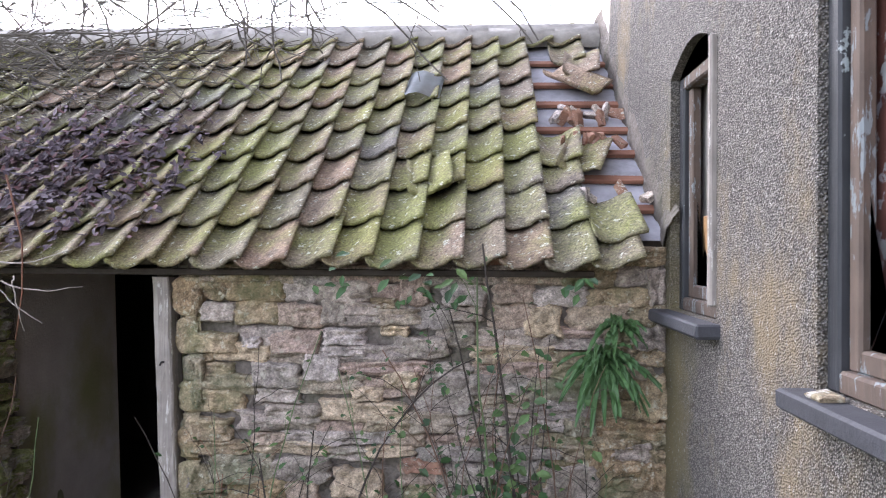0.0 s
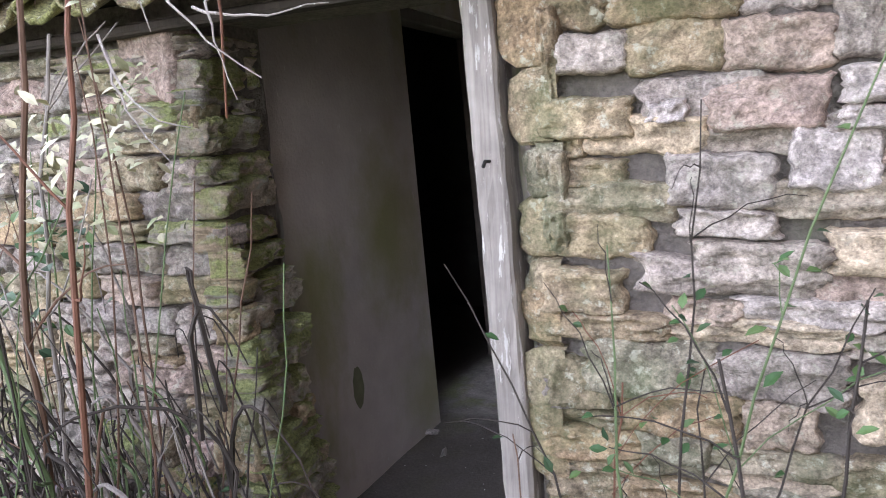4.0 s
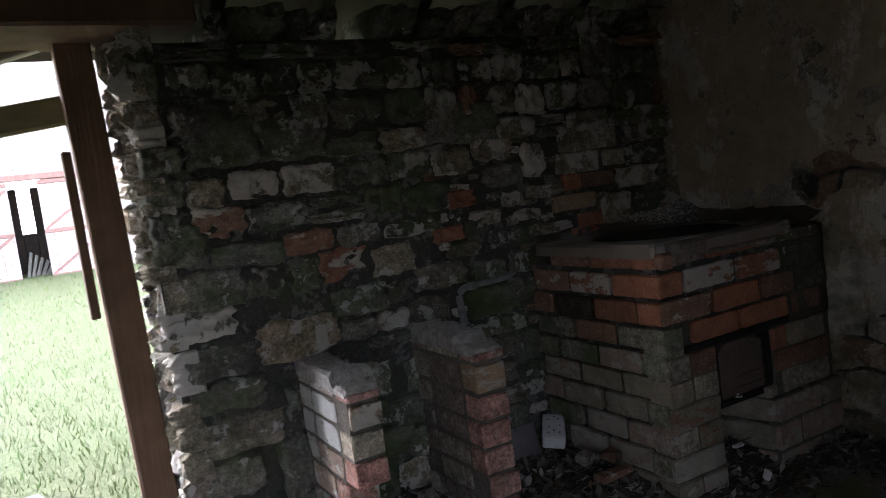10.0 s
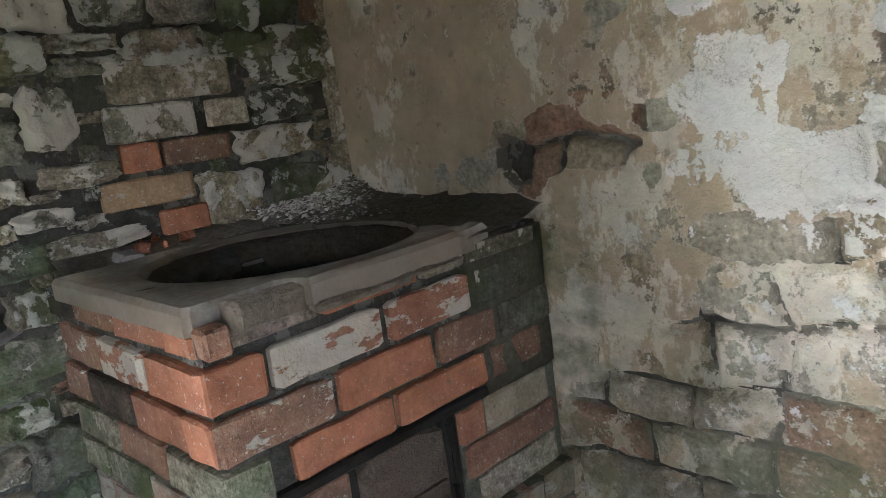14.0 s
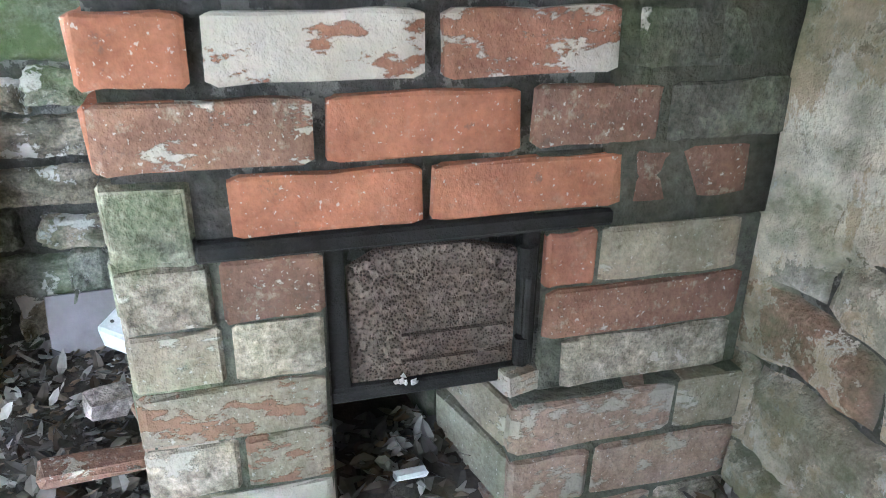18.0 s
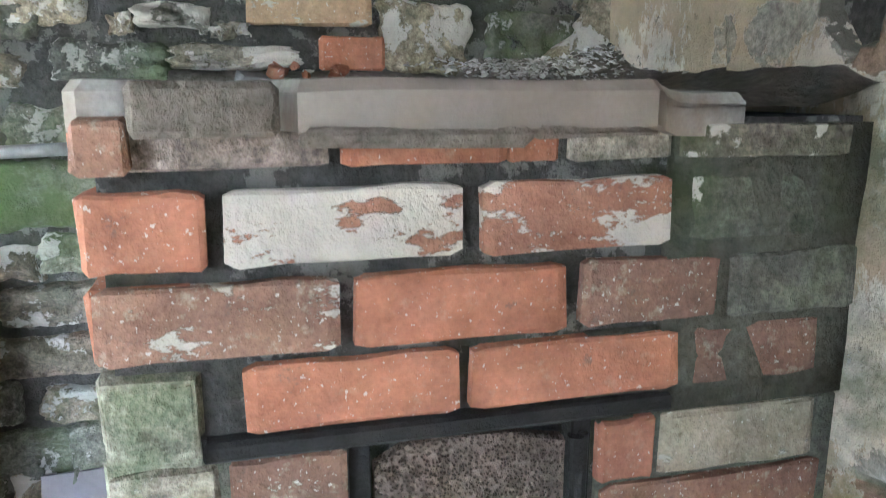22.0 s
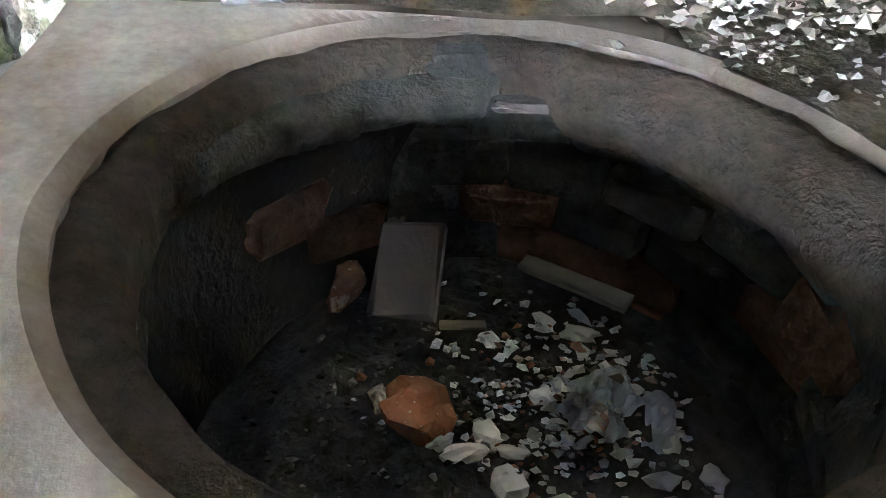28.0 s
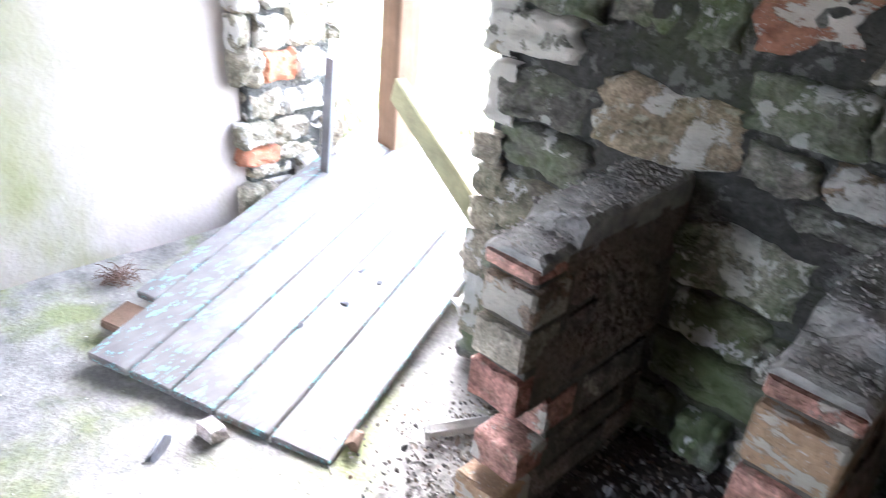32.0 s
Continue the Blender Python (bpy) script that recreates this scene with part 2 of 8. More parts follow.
m_brick_limed = masonry("pink_brick_under_lime", [(0.34, 0.25, 0.195), (0.36, 0.28, 0.22)], coat=0.95, lichen=0.2, grain=0.5, coat_colour=(0.52, 0.47, 0.4))
m_mortar_green = mortar("damp_green_mortar", (0.2, 0.195, 0.16), (0.1, 0.105, 0.085), 0.6)
m_damp_skin = mortar("damp_black_skin", (0.15, 0.14, 0.105), (0.055, 0.06, 0.045), 0.6)
m_brick_sooty = masonry("sooty_brick", [(0.075, 0.055, 0.046), (0.05, 0.046, 0.042), (0.1, 0.058, 0.045)], soot=0.8, moss=0.4)

m_brick_damp = masonry("damp_blackened_brick", [(0.17, 0.16, 0.125), (0.14, 0.14, 0.105), (0.19, 0.15, 0.115)], moss=0.6, soot=0.5, coat=0.3)


def mossy_stone_material():
    k = Nodes("mossy_rubble", 0.95)
    c = k.ramp(k.rand, (0.1, (0.5, 0.42, 0.335)), (0.4, (0.42, 0.375, 0.31)), (0.65, (0.52, 0.39, 0.25)), (0.9, (0.47, 0.425, 0.365)))
    mid, fine, layers = k.noise(15, 7, 0.7), k.noise(110, 5, 0.75), k.noise(9, 6, 0.7, (1, 2, 3), (0.5, 0.5, 3.2))
    c = k.mix(0.85, c, k.ramp(mid, (0.28, 0.3), (0.5, 0.95), (0.72, 1.6)), 'MULTIPLY')
    c = k.mix(0.6, c, k.ramp(fine, (0.3, 0.45), (0.7, 1.45)), 'MULTIPLY')
    c = k.mix(k.math('MULTIPLY', k.band(k.noise(21, 7, 0.7, (9, 2, 4)), 0.54, 0.62), 0.8), c, (0.5, 0.49, 0.42))
    green = k.math('ADD', k.noise(5.5, 7, 0.7, (1, 5, 2)), k.math('MULTIPLY', k.facing_up(), 0.12))
    c = k.mix(k.math('MULTIPLY', k.band(green, 0.45, 0.57), 0.85), c, k.mix(k.ramp(fine, (0.35, 0.0), (0.65, 1.0)), (0.13, 0.165, 0.045), (0.46, 0.5, 0.18)))
    h = k.math('ADD', k.math('ADD', mid, k.math('MULTIPLY', layers, 1.3)), k.math('MULTIPLY', fine, 0.5))
    return k.done(c, h, 1.0, 0.03)


m_stone_moss = mossy_stone_material()


def tile_material():
    k = Nodes("mossy_clay_pantile", 0.9)
    c = k.ramp(k.rand, (0.05, (0.235, 0.165, 0.118)), (0.3, (0.21, 0.168, 0.118)), (0.55, (0.19, 0.168, 0.12)), (0.8, (0.225, 0.168, 0.125)), (0.97, (0.165, 0.15, 0.13)))
    mid, fine = k.noise(13, 6, 0.65), k.noise(90, 4, 0.7)
    c = k.mix(0.7, c, k.ramp(mid, (0.3, 0.5), (0.7, 1.4)), 'MULTIPLY')
    moss = k.math('ADD', k.noise(2.0, 5, 0.6, (2, 2, 2)), k.math('MULTIPLY', k.noise(26, 5, 0.7), 0.35))
    c = k.mix(k.math('MULTIPLY', k.band(moss, 0.6, 0.82), 0.75), c, (0.2, 0.21, 0.06))
    c = k.mix(k.math('MULTIPLY', k.band(k.noise(30, 6, 0.72, (7, 3, 1)), 0.585, 0.63), 0.85), c, (0.46, 0.46, 0.38))
    c = k.mix(k.math('MULTIPLY', k.band(k.noise(6.5, 5, 0.7, (3, 8, 2)), 0.58, 0.7), 0.6), c, (0.07, 0.062, 0.055))
    c = k.mix(0.9, c, k.ramp(fine, (0.3, 0.3), (0.7, 1.7)), 'MULTIPLY')
    c = k.mix(0.6, c, k.ramp(k.noise(260, 3, 0.7), (0.3, 0.45), (0.7, 1.6)), 'MULTIPLY')
    return k.done(c, k.math('ADD', mid, k.math('MULTIPLY', fine, 0.8)), 1.0, 0.012)


def plaster_material():
    k = Nodes("damp_grey_plaster", 0.9)
    big, mid = k.noise(1.3, 4, 0.55), k.noise(6, 6, 0.6)
    c = k.mix(big, (0.425, 0.37, 0.335), (0.33, 0.285, 0.255))
    c = k.mix(0.35, c, k.ramp(mid, (0.3, 0.7), (0.7, 1.25)), 'MULTIPLY')
    green = k.math('MULTIPLY', k.noise(2.1, 5, 0.6, (5, 1.3, 2.2), (1, 1, 0.55)), 1.0)
    c = k.mix(k.math('MULTIPLY', k.band(green, 0.53, 0.68), 0.75), c, (0.2, 0.205, 0.085))
    c = k.mix(k.math('MULTIPLY', k.band(k.noise(40, 3, 0.6, (1, 8, 3), (1, 1, 0.25)), 0.7, 0.74), 0.5), c, (0.55, 0.52, 0.47))
    for p, r, s, amount in (((-.67, 1.5, .95), .30, (1, 1, .7), .8), ((-.66, 2.97, .9), .42, (1, 1, .45), .95), ((-.67, .95, .75), .2, (1, 1, .6), .5), ((-.67, 1.75, .2), .3, (1, .8, 1), .55)):
        c = k.mix(k.math('MULTIPLY', k.spot(p, r * .15, r, s, .3), amount), c, (0.22, 0.23, 0.075))
    c = k.mix(k.math('MULTIPLY', k.spot((-.67, 1.62, 1.05), .02, .4, (1, 1, .6), .3), .45), c, (0.2, 0.14, 0.09))
    return k.done(c, k.math('ADD', mid, k.noise(70, 3)), 0.3, 0.008)


def peeling_material():
    """Layers that peel: limewash over brown render over damp stone. The mesh says where each layer tends to last."""
    k = Nodes("peeling_limewash", 0.93)
    mid, fine, big = k.noise(9, 7, 0.7), k.noise(75, 5, 0.75), k.noise(1.9, 5, 0.62, (2, 0, 3))
    wash = k.mix(k.band(big, 0.36, 0.62), (0.78, 0.73, 0.65), (0.62, 0.55, 0.45))
    tan = k.math('ADD', k.band(k.noise(4.4, 10, 0.74, (0, 6, 0), (1, 1, 0.6)), 0.1, 0.9), k.math('MULTIPLY', k.attribute("stain"), 0.07))
    wash = k.mix(k.math('MULTIPLY', k.band(tan, 0.5, 0.53), 0.85), wash, k.mix(k.noise(7, 5, 0.7, (1, 1, 9)), (0.58, 0.46, 0.32), (0.40, 0.305, 0.2)))
    wash = k.mix(0.6, wash, k.ramp(mid, (0.3, 0.6), (0.7, 1.3)), 'MULTIPLY')
    flecks = k.band(k.noise(24, 8, 0.72, (5, 5, 1)), 0.6, 0.63)
    wash = k.mix(k.math('MULTIPLY', flecks, 0.6), wash, (0.25, 0.2, 0.145))
    bare = k.ramp(k.attribute("tone"), (0.1, (0.37, 0.34, 0.285)), (0.35, (0.34, 0.27, 0.185)), (0.6, (0.42, 0.39, 0.34)), (0.86, (0.3, 0.29, 0.215)), (0.96, (0.31, 0.2, 0.145)))
    bare = k.mix(0.75, bare, k.ramp(fine, (0.3, 0.4), (0.7, 1.6)), 'MULTIPLY')
    bare = k.mix(0.7, bare, k.ramp(k.noise(13, 7, 0.72), (0.3, 0.45), (0.7, 1.6)), 'MULTIPLY')
    bare = k.mix(k.band(k.attribute("stone"), 0.55, 0.1), bare, k.mix(fine, (0.11, 0.1, 0.085), (0.22, 0.2, 0.17)))
    rag = k.math('ADD', k.math('MULTIPLY', k.band(k.noise(3.3, 10, 0.7, (1, 4, 4)), 0.25, 0.75), 0.55), k.math('MULTIPLY', k.band(k.noise(13, 9, 0.75, (6, 4, 1)), 0.22, 0.78), 0.45))
    edge = k.math('ADD', rag, k.attribute("coat"))
    f = k.band(edge, 0.5, 0.508)
    c = k.mix(f, bare, wash)
    rim = k.math('MULTIPLY', k.band(edge, 0.5, 0.525), k.band(edge, 0.55, 0.525))
    c = k.mix(k.math('MULTIPLY', rim, 0.45), c, (0.72, 0.69, 0.63))
    peel = k.math('ADD', k.math('MULTIPLY', k.band(k.noise(5.0, 9, 0.68, (6, 1, 2)), 0.25, 0.75), 0.5), k.math('MULTIPLY', k.band(k.noise(19, 9, 0.72, (2, 1, 2)), 0.22, 0.78), 0.5))
    skin = k.math('ADD', peel, k.attribute("skin"))
    g = k.band(skin, 0.545, 0.555)
    c = k.mix(g, c, k.mix(k.noise(30, 6, 0.7), (0.86, 0.85, 0.84), (0.66, 0.63, 0.6)))
    d = k.math('MULTIPLY', k.band(k.noise(4.6, 8, 0.7, (4, 7, 0), (1, 1, 1.4)), 0.42, 0.6), k.attribute("damp"))
    c = k.mix(k.math('MULTIPLY', d, 0.8), c, k.mix(mid, (0.11, 0.125, 0.07), (0.2, 0.21, 0.13)))
    h = k.math('ADD', k.math('MULTIPLY', mid, 0.8), k.math('MULTIPLY', fine, 0.45))
    h = k.math('ADD', h, k.math('ADD', k.math('MULTIPLY', f, 0.8), k.math('MULTIPLY', g, 0.5)))
    return k.done(c, h, 1.0, 0.022)


def floor_material():
    k = Nodes("dirty_concrete", 0.95)
    big, mid, fine = k.noise(1.6, 5, 0.6), k.noise(9, 6, 0.68), k.noise(85, 4, 0.7)
    c = k.mix(big, (0.31, 0.285, 0.255), (0.225, 0.205, 0.182))
    c = k.mix(0.85, c, k.ramp(mid, (0.3, 0.45), (0.7, 1.4)), 'MULTIPLY')
    c = k.mix(k.math('MULTIPLY', k.band(k.noise(2.4, 5, 0.6, (3, 3, 0)), 0.48, 0.60), 0.8), c, (0.185, 0.2, 0.075))
    c = k.mix(k.math('MULTIPLY', k.band(k.noise(1.1, 6, 0.62, (0.4, 1.9, 0)), 0.6, 0.7), 0.6), c, (0.18, 0.155, 0.135))
    c = k.mix(k.attribute("soil"), c, (0.075, 0.063, 0.052))
    c = k.mix(0.5, c, k.ramp(fine, (0.3, 0.5), (0.7, 1.4)), 'MULTIPLY')
    return k.done(c, k.math('ADD', mid, fine), 0.6, 0.008)


def render_material():
    k = Nodes("grey_roughcast_render", 0.95)
    peb = k.voronoi(165)
    c = k.mix(k.noise(1.4, 5, 0.6), (0.25, 0.228, 0.205), (0.175, 0.158, 0.142))
    c = k.mix(0.9, c, k.ramp(peb, (0.1, 1.6), (0.35, 0.95), (0.6, 0.3)), 'MULTIPLY')
    c = k.mix(0.5, c, k.ramp(k.noise(45, 5, 0.7), (0.3, 0.5), (0.7, 1.5)), 'MULTIPLY')
    c = k.mix(k.math('MULTIPLY', k.band(k.noise(2.3, 7, 0.7, (5, 2, 1), (1, 1, 0.7)), 0.5, 0.66), 0.7), c, (0.25, 0.19, 0.11))
    c = k.mix(k.math('MULTIPLY', k.spot((2.26, .42, .9), .25, .8, (1, 1.9, .55), .9), .75), c, (0.2, 0.17, 0.085))
    c = k.mix(k.math('MULTIPLY', k.band(k.noise(60, 3, 0.7, (8, 3, 1)), 0.6, 0.68), 0.5), c, (0.5, 0.47, 0.43))
    c = k.mix(k.math('MULTIPLY', k.band(k.noise(3.5, 7, 0.7, (1, 7, 1)), 0.57, 0.72), 0.65), c, (0.12, 0.11, 0.08))
    return k.done(c, k.math('SUBTRACT', k.noise(40, 4), peb), 1.0, 0.01)


def ground_material():
    k = Nodes("grass_and_soil", 0.95)
    c = k.mix(k.noise(0.9, 6, 0.65), (0.08, 0.115, 0.035), (0.13, 0.12, 0.065))
    c = k.mix(0.5, c, k.ramp(k.noise(24, 5, 0.7), (0.3, 0.5), (0.7, 1.5)), 'MULTIPLY')
    return k.done(c, k.noise(30, 5, 0.7), 0.8, 0.03)


m_tile, m_plaster, m_peel, m_floor, m_render, m_ground = tile_material(), plaster_material(), peeling_material(), floor_material(), render_material(), ground_material()
m_soil = mortar("garden_soil", (0.09, 0.07, 0.05), (0.05, 0.04, 0.03), 0.3)
m_wood_grey = timber("weathered_grey_wood", (0.42, 0.375, 0.335), (0.1, 0.083, 0.07), (95, 95, 3), (0.5, 0.465, 0.425), -0.1, 0.8, (60, 60, 9))
m_wood_brown = timber("brown_timber", (0.2, 0.12, 0.075), (0.1, 0.065, 0.042), (60, 60, 3))
m_wood_green = timber("algae_stained_timber", (0.24, 0.22, 0.11), (0.12, 0.105, 0.055), (4, 40, 40))
m_wood_pale = timber("silvered_timber", (0.4, 0.37, 0.33), (0.22, 0.2, 0.175), (4, 40, 40))
m_wood_dark = timber("dark_timber", (0.07, 0.055, 0.045), (0.03, 0.025, 0.022), (60, 60, 3))
m_jamb = timber("grey_brown_stained_jamb", (0.17, 0.14, 0.12), (0.07, 0.058, 0.05), (80, 80, 3))
m_batten = timber("roof_batten_wood", (0.26, 0.12, 0.075), (0.13, 0.06, 0.04), (4, 60, 60))
m_sheet = timber("flaking_turquoise_boards", (0.22, 0.2, 0.185), (0.1, 0.09, 0.083), (30, 4, 30), (0.2, 0.37, 0.36), 0.12, 0.8, (80, 20, 80))
m_frame = timber("peeling_window_paint", (0.13, 0.09, 0.065), (0.06, 0.05, 0.045), (60, 60, 3), (0.2, 0.22, 0.225), 0.1, flake=(34, 34, 9))
m_frame_black = timber("black_window_paint", (0.02, 0.022, 0.026), (0.05, 0.05, 0.052), (60, 60, 3), (0.3, 0.33, 0.33), -0.5, 0.5)
m_slate = plain("dark_slate", (0.05, 0.05, 0.056), 0.6)
m_cement = plain("grey_cement", (0.3, 0.275, 0.25), 0.9, 0, 0.5, 9, 0.5)
def slab_material():
    k = Nodes("worn_stone_slab", 0.8)
    mid, fine = k.noise(8, 7, 0.68), k.noise(90, 5, 0.7)
    c = k.mix(k.noise(2.4, 5, 0.6), (0.46, 0.43, 0.395), (0.345, 0.315, 0.285))
    c = k.mix(k.math('MULTIPLY', k.band(k.noise(4.1, 6, 0.68, (3, 1, 1)), 0.48, 0.66), 0.7), c, (0.23, 0.165, 0.11))
    c = k.mix(0.5, c, k.ramp(mid, (0.3, 0.5), (0.7, 1.4)), 'MULTIPLY')
    c = k.mix(0.4, c, k.ramp(fine, (0.3, 0.5), (0.7, 1.4)), 'MULTIPLY')
    c = k.mix(k.math('MULTIPLY', k.spot((CX, CY, .93), .28, .315, (1, 1, .3), .05), .75), c, (0.15, 0.1, 0.065))
    c = k.mix(k.math('MULTIPLY', k.spot((2.33, 3.70, .93), .16, .30, (1, 1, .3), .09), .85), c, (0.085, 0.07, 0.055))
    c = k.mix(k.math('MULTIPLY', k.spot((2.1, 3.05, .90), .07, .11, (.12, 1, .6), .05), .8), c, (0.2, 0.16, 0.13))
    # left edge darkened in colour to subdue the light from the doorway
    c = k.mix(k.math('MULTIPLY', k.spot((1.78, 3.46, .92), .03, .055, (1, .06, .6), .03), .75), c, (0.2, 0.165, 0.13))
    c = k.mix(k.spot((1.85, 3.395, .952), .006, .016, (.55, 1.6, .3), .02), c, (0.09, 0.08, 0.07))
    return k.done(c, k.math('ADD', mid, k.math('MULTIPLY', fine, .5)), 0.4, 0.006)


CX, CY, CR = 2.192, 3.47, 0.290
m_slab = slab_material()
m_soot = plain("sooty_lining", (0.035, 0.033, 0.03), 0.9, 0, 0.6, 9, 0.8)
def rust_material():
    k = Nodes("rusted_cast_iron", 0.9, 0.1)
    pit = k.voronoi(215)
    c = k.mix(k.noise(18, 5, 0.65), (0.22, 0.165, 0.13), (0.12, 0.088, 0.07))
    c = k.mix(k.band(k.noise(7, 4, 0.6, (3, 3, 3)), 0.6, 0.72), c, (0.22, 0.13, 0.085))
    c = k.mix(k.band(pit, 0.3, 0.16), c, (0.05, 0.04, 0.034))
    return k.done(c, k.math('ADD', k.band(pit, 0.2, 0.5), k.noise(90, 4, 0.7)), 0.9, 0.006)


m_rust = rust_material()
m_iron = plain("black_iron", (0.03, 0.028, 0.026), 0.7, 0.3, 0.5, 30, 0.6)
m_pipe = plain("grey_painted_pipe", (0.27, 0.265, 0.265), 0.55, 0.1, 0.5, 30, 0.4)
m_white = plain("white_plaster_block", (0.75, 0.75, 0.77), 0.7, 0, 0.15, 30, 0.2)
m_lip = mortar("grimy_moulded_edge", (0.31, 0.26, 0.215), (0.19, 0.157, 0.128))
# dark colour for the shade inside holes that are not cut
m_hole_shade = plain("painted_hole_shade", (0.06, 0.06, 0.065), 0.9)
m_plate = plain("grey_slate_tile", (0.2, 0.18, 0.185), 0.8, 0, 0.3, 12, 0.2)
m_litter = masonry("litter_chips", [(0.07, 0.06, 0.05), (0.16, 0.13, 0.1), (0.05, 0.045, 0.04), (0.25, 0.22, 0.18), (0.1, 0.075, 0.05)], grain=0.6)
m_metal = plain("grey_metal_strip", (0.2, 0.2, 0.21), 0.5, 0.6)


def islands(name, cols, rough=0.85, trans=0.0):
    """A colour for each loose piece of one mesh."""
    k = Nodes(name, rough)
    r = k.t.nodes["Geometry"].outputs["Random Per Island"]
    n = len(cols)
    c = k.ramp(r, *[((i + 0.5) / n, col) for i, col in enumerate(cols)])
    c = k.mix(0.4, c, k.ramp(k.noise(60, 3), (0.3, 0.6), (0.7, 1.35)), 'MULTIPLY')
    return k.done(c)


m_gravel = islands("cinders_and_dead_leaves", [(0.045, 0.04, 0.036), (0.13, 0.11, 0.09), (0.075, 0.06, 0.045), (0.22, 0.2, 0.175), (0.05, 0.045, 0.04), (0.17, 0.12, 0.075), (0.3, 0.28, 0.26), (0.1, 0.09, 0.075), (0.45, 0.42, 0.38)])
m_roofleaf = islands("damp_dead_leaves", [(0.06, 0.042, 0.05), (0.12, 0.09, 0.105), (0.03, 0.024, 0.027), (0.12, 0.06, 0.06), (0.17, 0.14, 0.155), (0.045, 0.035, 0.042)])
m_leaf = islands("green_leaves", [(0.03, 0.07, 0.022), (0.045, 0.095, 0.03), (0.09, 0.14, 0.045), (0.03, 0.06, 0.028)], 0.5)
m_varileaf = islands("variegated_leaves", [(0.5, 0.46, 0.3), (0.58, 0.55, 0.42), (0.24, 0.27, 0.13), (0.4, 0.36, 0.25), (0.2, 0.2, 0.11)], 0.5)
m_fern = islands("fern_green", [(0.04, 0.09, 0.032), (0.07, 0.135, 0.045), (0.12, 0.2, 0.075)], 0.4)
m_ivy = islands("ivy_green", [(0.03, 0.07, 0.025), (0.05, 0.1, 0.03), (0.08, 0.13, 0.05)], 0.5)
m_grass = islands("grass_blades", [(0.09, 0.15, 0.035), (0.12, 0.16, 0.055), (0.2, 0.185, 0.1), (0.075, 0.125, 0.03), (0.15, 0.17, 0.07)], 0.6)
m_crumbs = islands("lime_and_brick_crumbs", [(0.6, 0.57, 0.53), (0.1, 0.09, 0.08), (0.4, 0.37, 0.33), (0.66, 0.64, 0.61), (0.72, 0.7, 0.67), (0.25, 0.22, 0.19)])
m_pier_crumbs = islands("grey_mortar_crumbs", [(0.42, 0.395, 0.365), (0.34, 0.315, 0.29), (0.5, 0.475, 0.44), (0.25, 0.235, 0.22), (0.4, 0.36, 0.32)])
m_side = mortar("brown_sooty_render", (0.3, 0.25, 0.2), (0.19, 0.155, 0.125))
m_cap = plain("pale_pier_mortar", (0.42, 0.395, 0.365), 0.95, 0, 0.6, 30, 0.8)
m_pan_dust = islands("pan_rubble", [(0.07, 0.068, 0.065), (0.13, 0.125, 0.12), (0.05, 0.048, 0.045), (0.09, 0.08, 0.07), (0.26, 0.25, 0.24), (0.11, 0.105, 0.1)])
m_foil = islands("silver_blue_foil", [(0.5, 0.53, 0.62)], 0.45)
m_pan_brick = mortar("sooty_pan_brick", (0.085, 0.085, 0.08), (0.04, 0.042, 0.04))
m_pan_red = mortar("burnt_pan_brick", (0.22, 0.10, 0.06), (0.09, 0.06, 0.045))
m_ledge = mortar("brown_stained_ledge", (0.105, 0.085, 0.066), (0.055, 0.046, 0.038))
m_trash = islands("pale_litter", [(0.78, 0.78, 0.82), (0.55, 0.53, 0.5), (0.42, 0.45, 0.52), (0.8, 0.8, 0.8), (0.42, 0.18, 0.1), (0.25, 0.25, 0.25), (0.75, 0.74, 0.72)])
m_bark = plain("grey_bark", (0.13, 0.115, 0.1), 0.9)
m_stem_red = plain("red_brown_stem", (0.15, 0.068, 0.042), 0.65)
m_stem_brown = plain("brown_stem", (0.13, 0.075, 0.05), 0.7)
m_stem_green = plain("green_stem", (0.1, 0.14, 0.06), 0.6)
m_stem_dark = plain("dark_stem", (0.045, 0.036, 0.03), 0.8)
m_barn = timber("faded_pink_boards", (0.5, 0.36, 0.33), (0.36, 0.22, 0.2), (14, 14, 0.6), (0.68, 0.62, 0.59), 0.6)
m_redoxide = plain("faded_red_paint", (0.27, 0.15, 0.125), 0.7)


# ---- mesh helpers ----
def bisect(values, v):
    """How many of the rising values lie below v."""
    lo, hi = 0, len(values)
    while lo < hi:
        mid = (lo + hi) // 2
        if values[mid] < v:
            lo = mid + 1
        else:
            hi = mid
    return lo



def link(name, bm, material, parent=None, label="", smooth=False):
    me = bpy.data.meshes.new(name)
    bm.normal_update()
    bm.to_mesh(me)
    bm.free()
    me.materials.append(material)
    if smooth:
        me.polygons.foreach_set("use_smooth", [True] * len(me.polygons))
    ob = new(name, me)
    if parent:
        ob.parent = parent
    return tagged(ob, label)


def part(name, bm, material, parent, label="", smooth=False):
    """ONE mesh object under a thing or a part. Both lie in world coordinates."""
    return link(name, bm, material, parent, label, smooth)


def thing(name, label, category, group="", kind="", at=None):
    ob = new(name)
    ob.empty_display_size = 0.1
    return tagged(ob, label, category, group, kind)


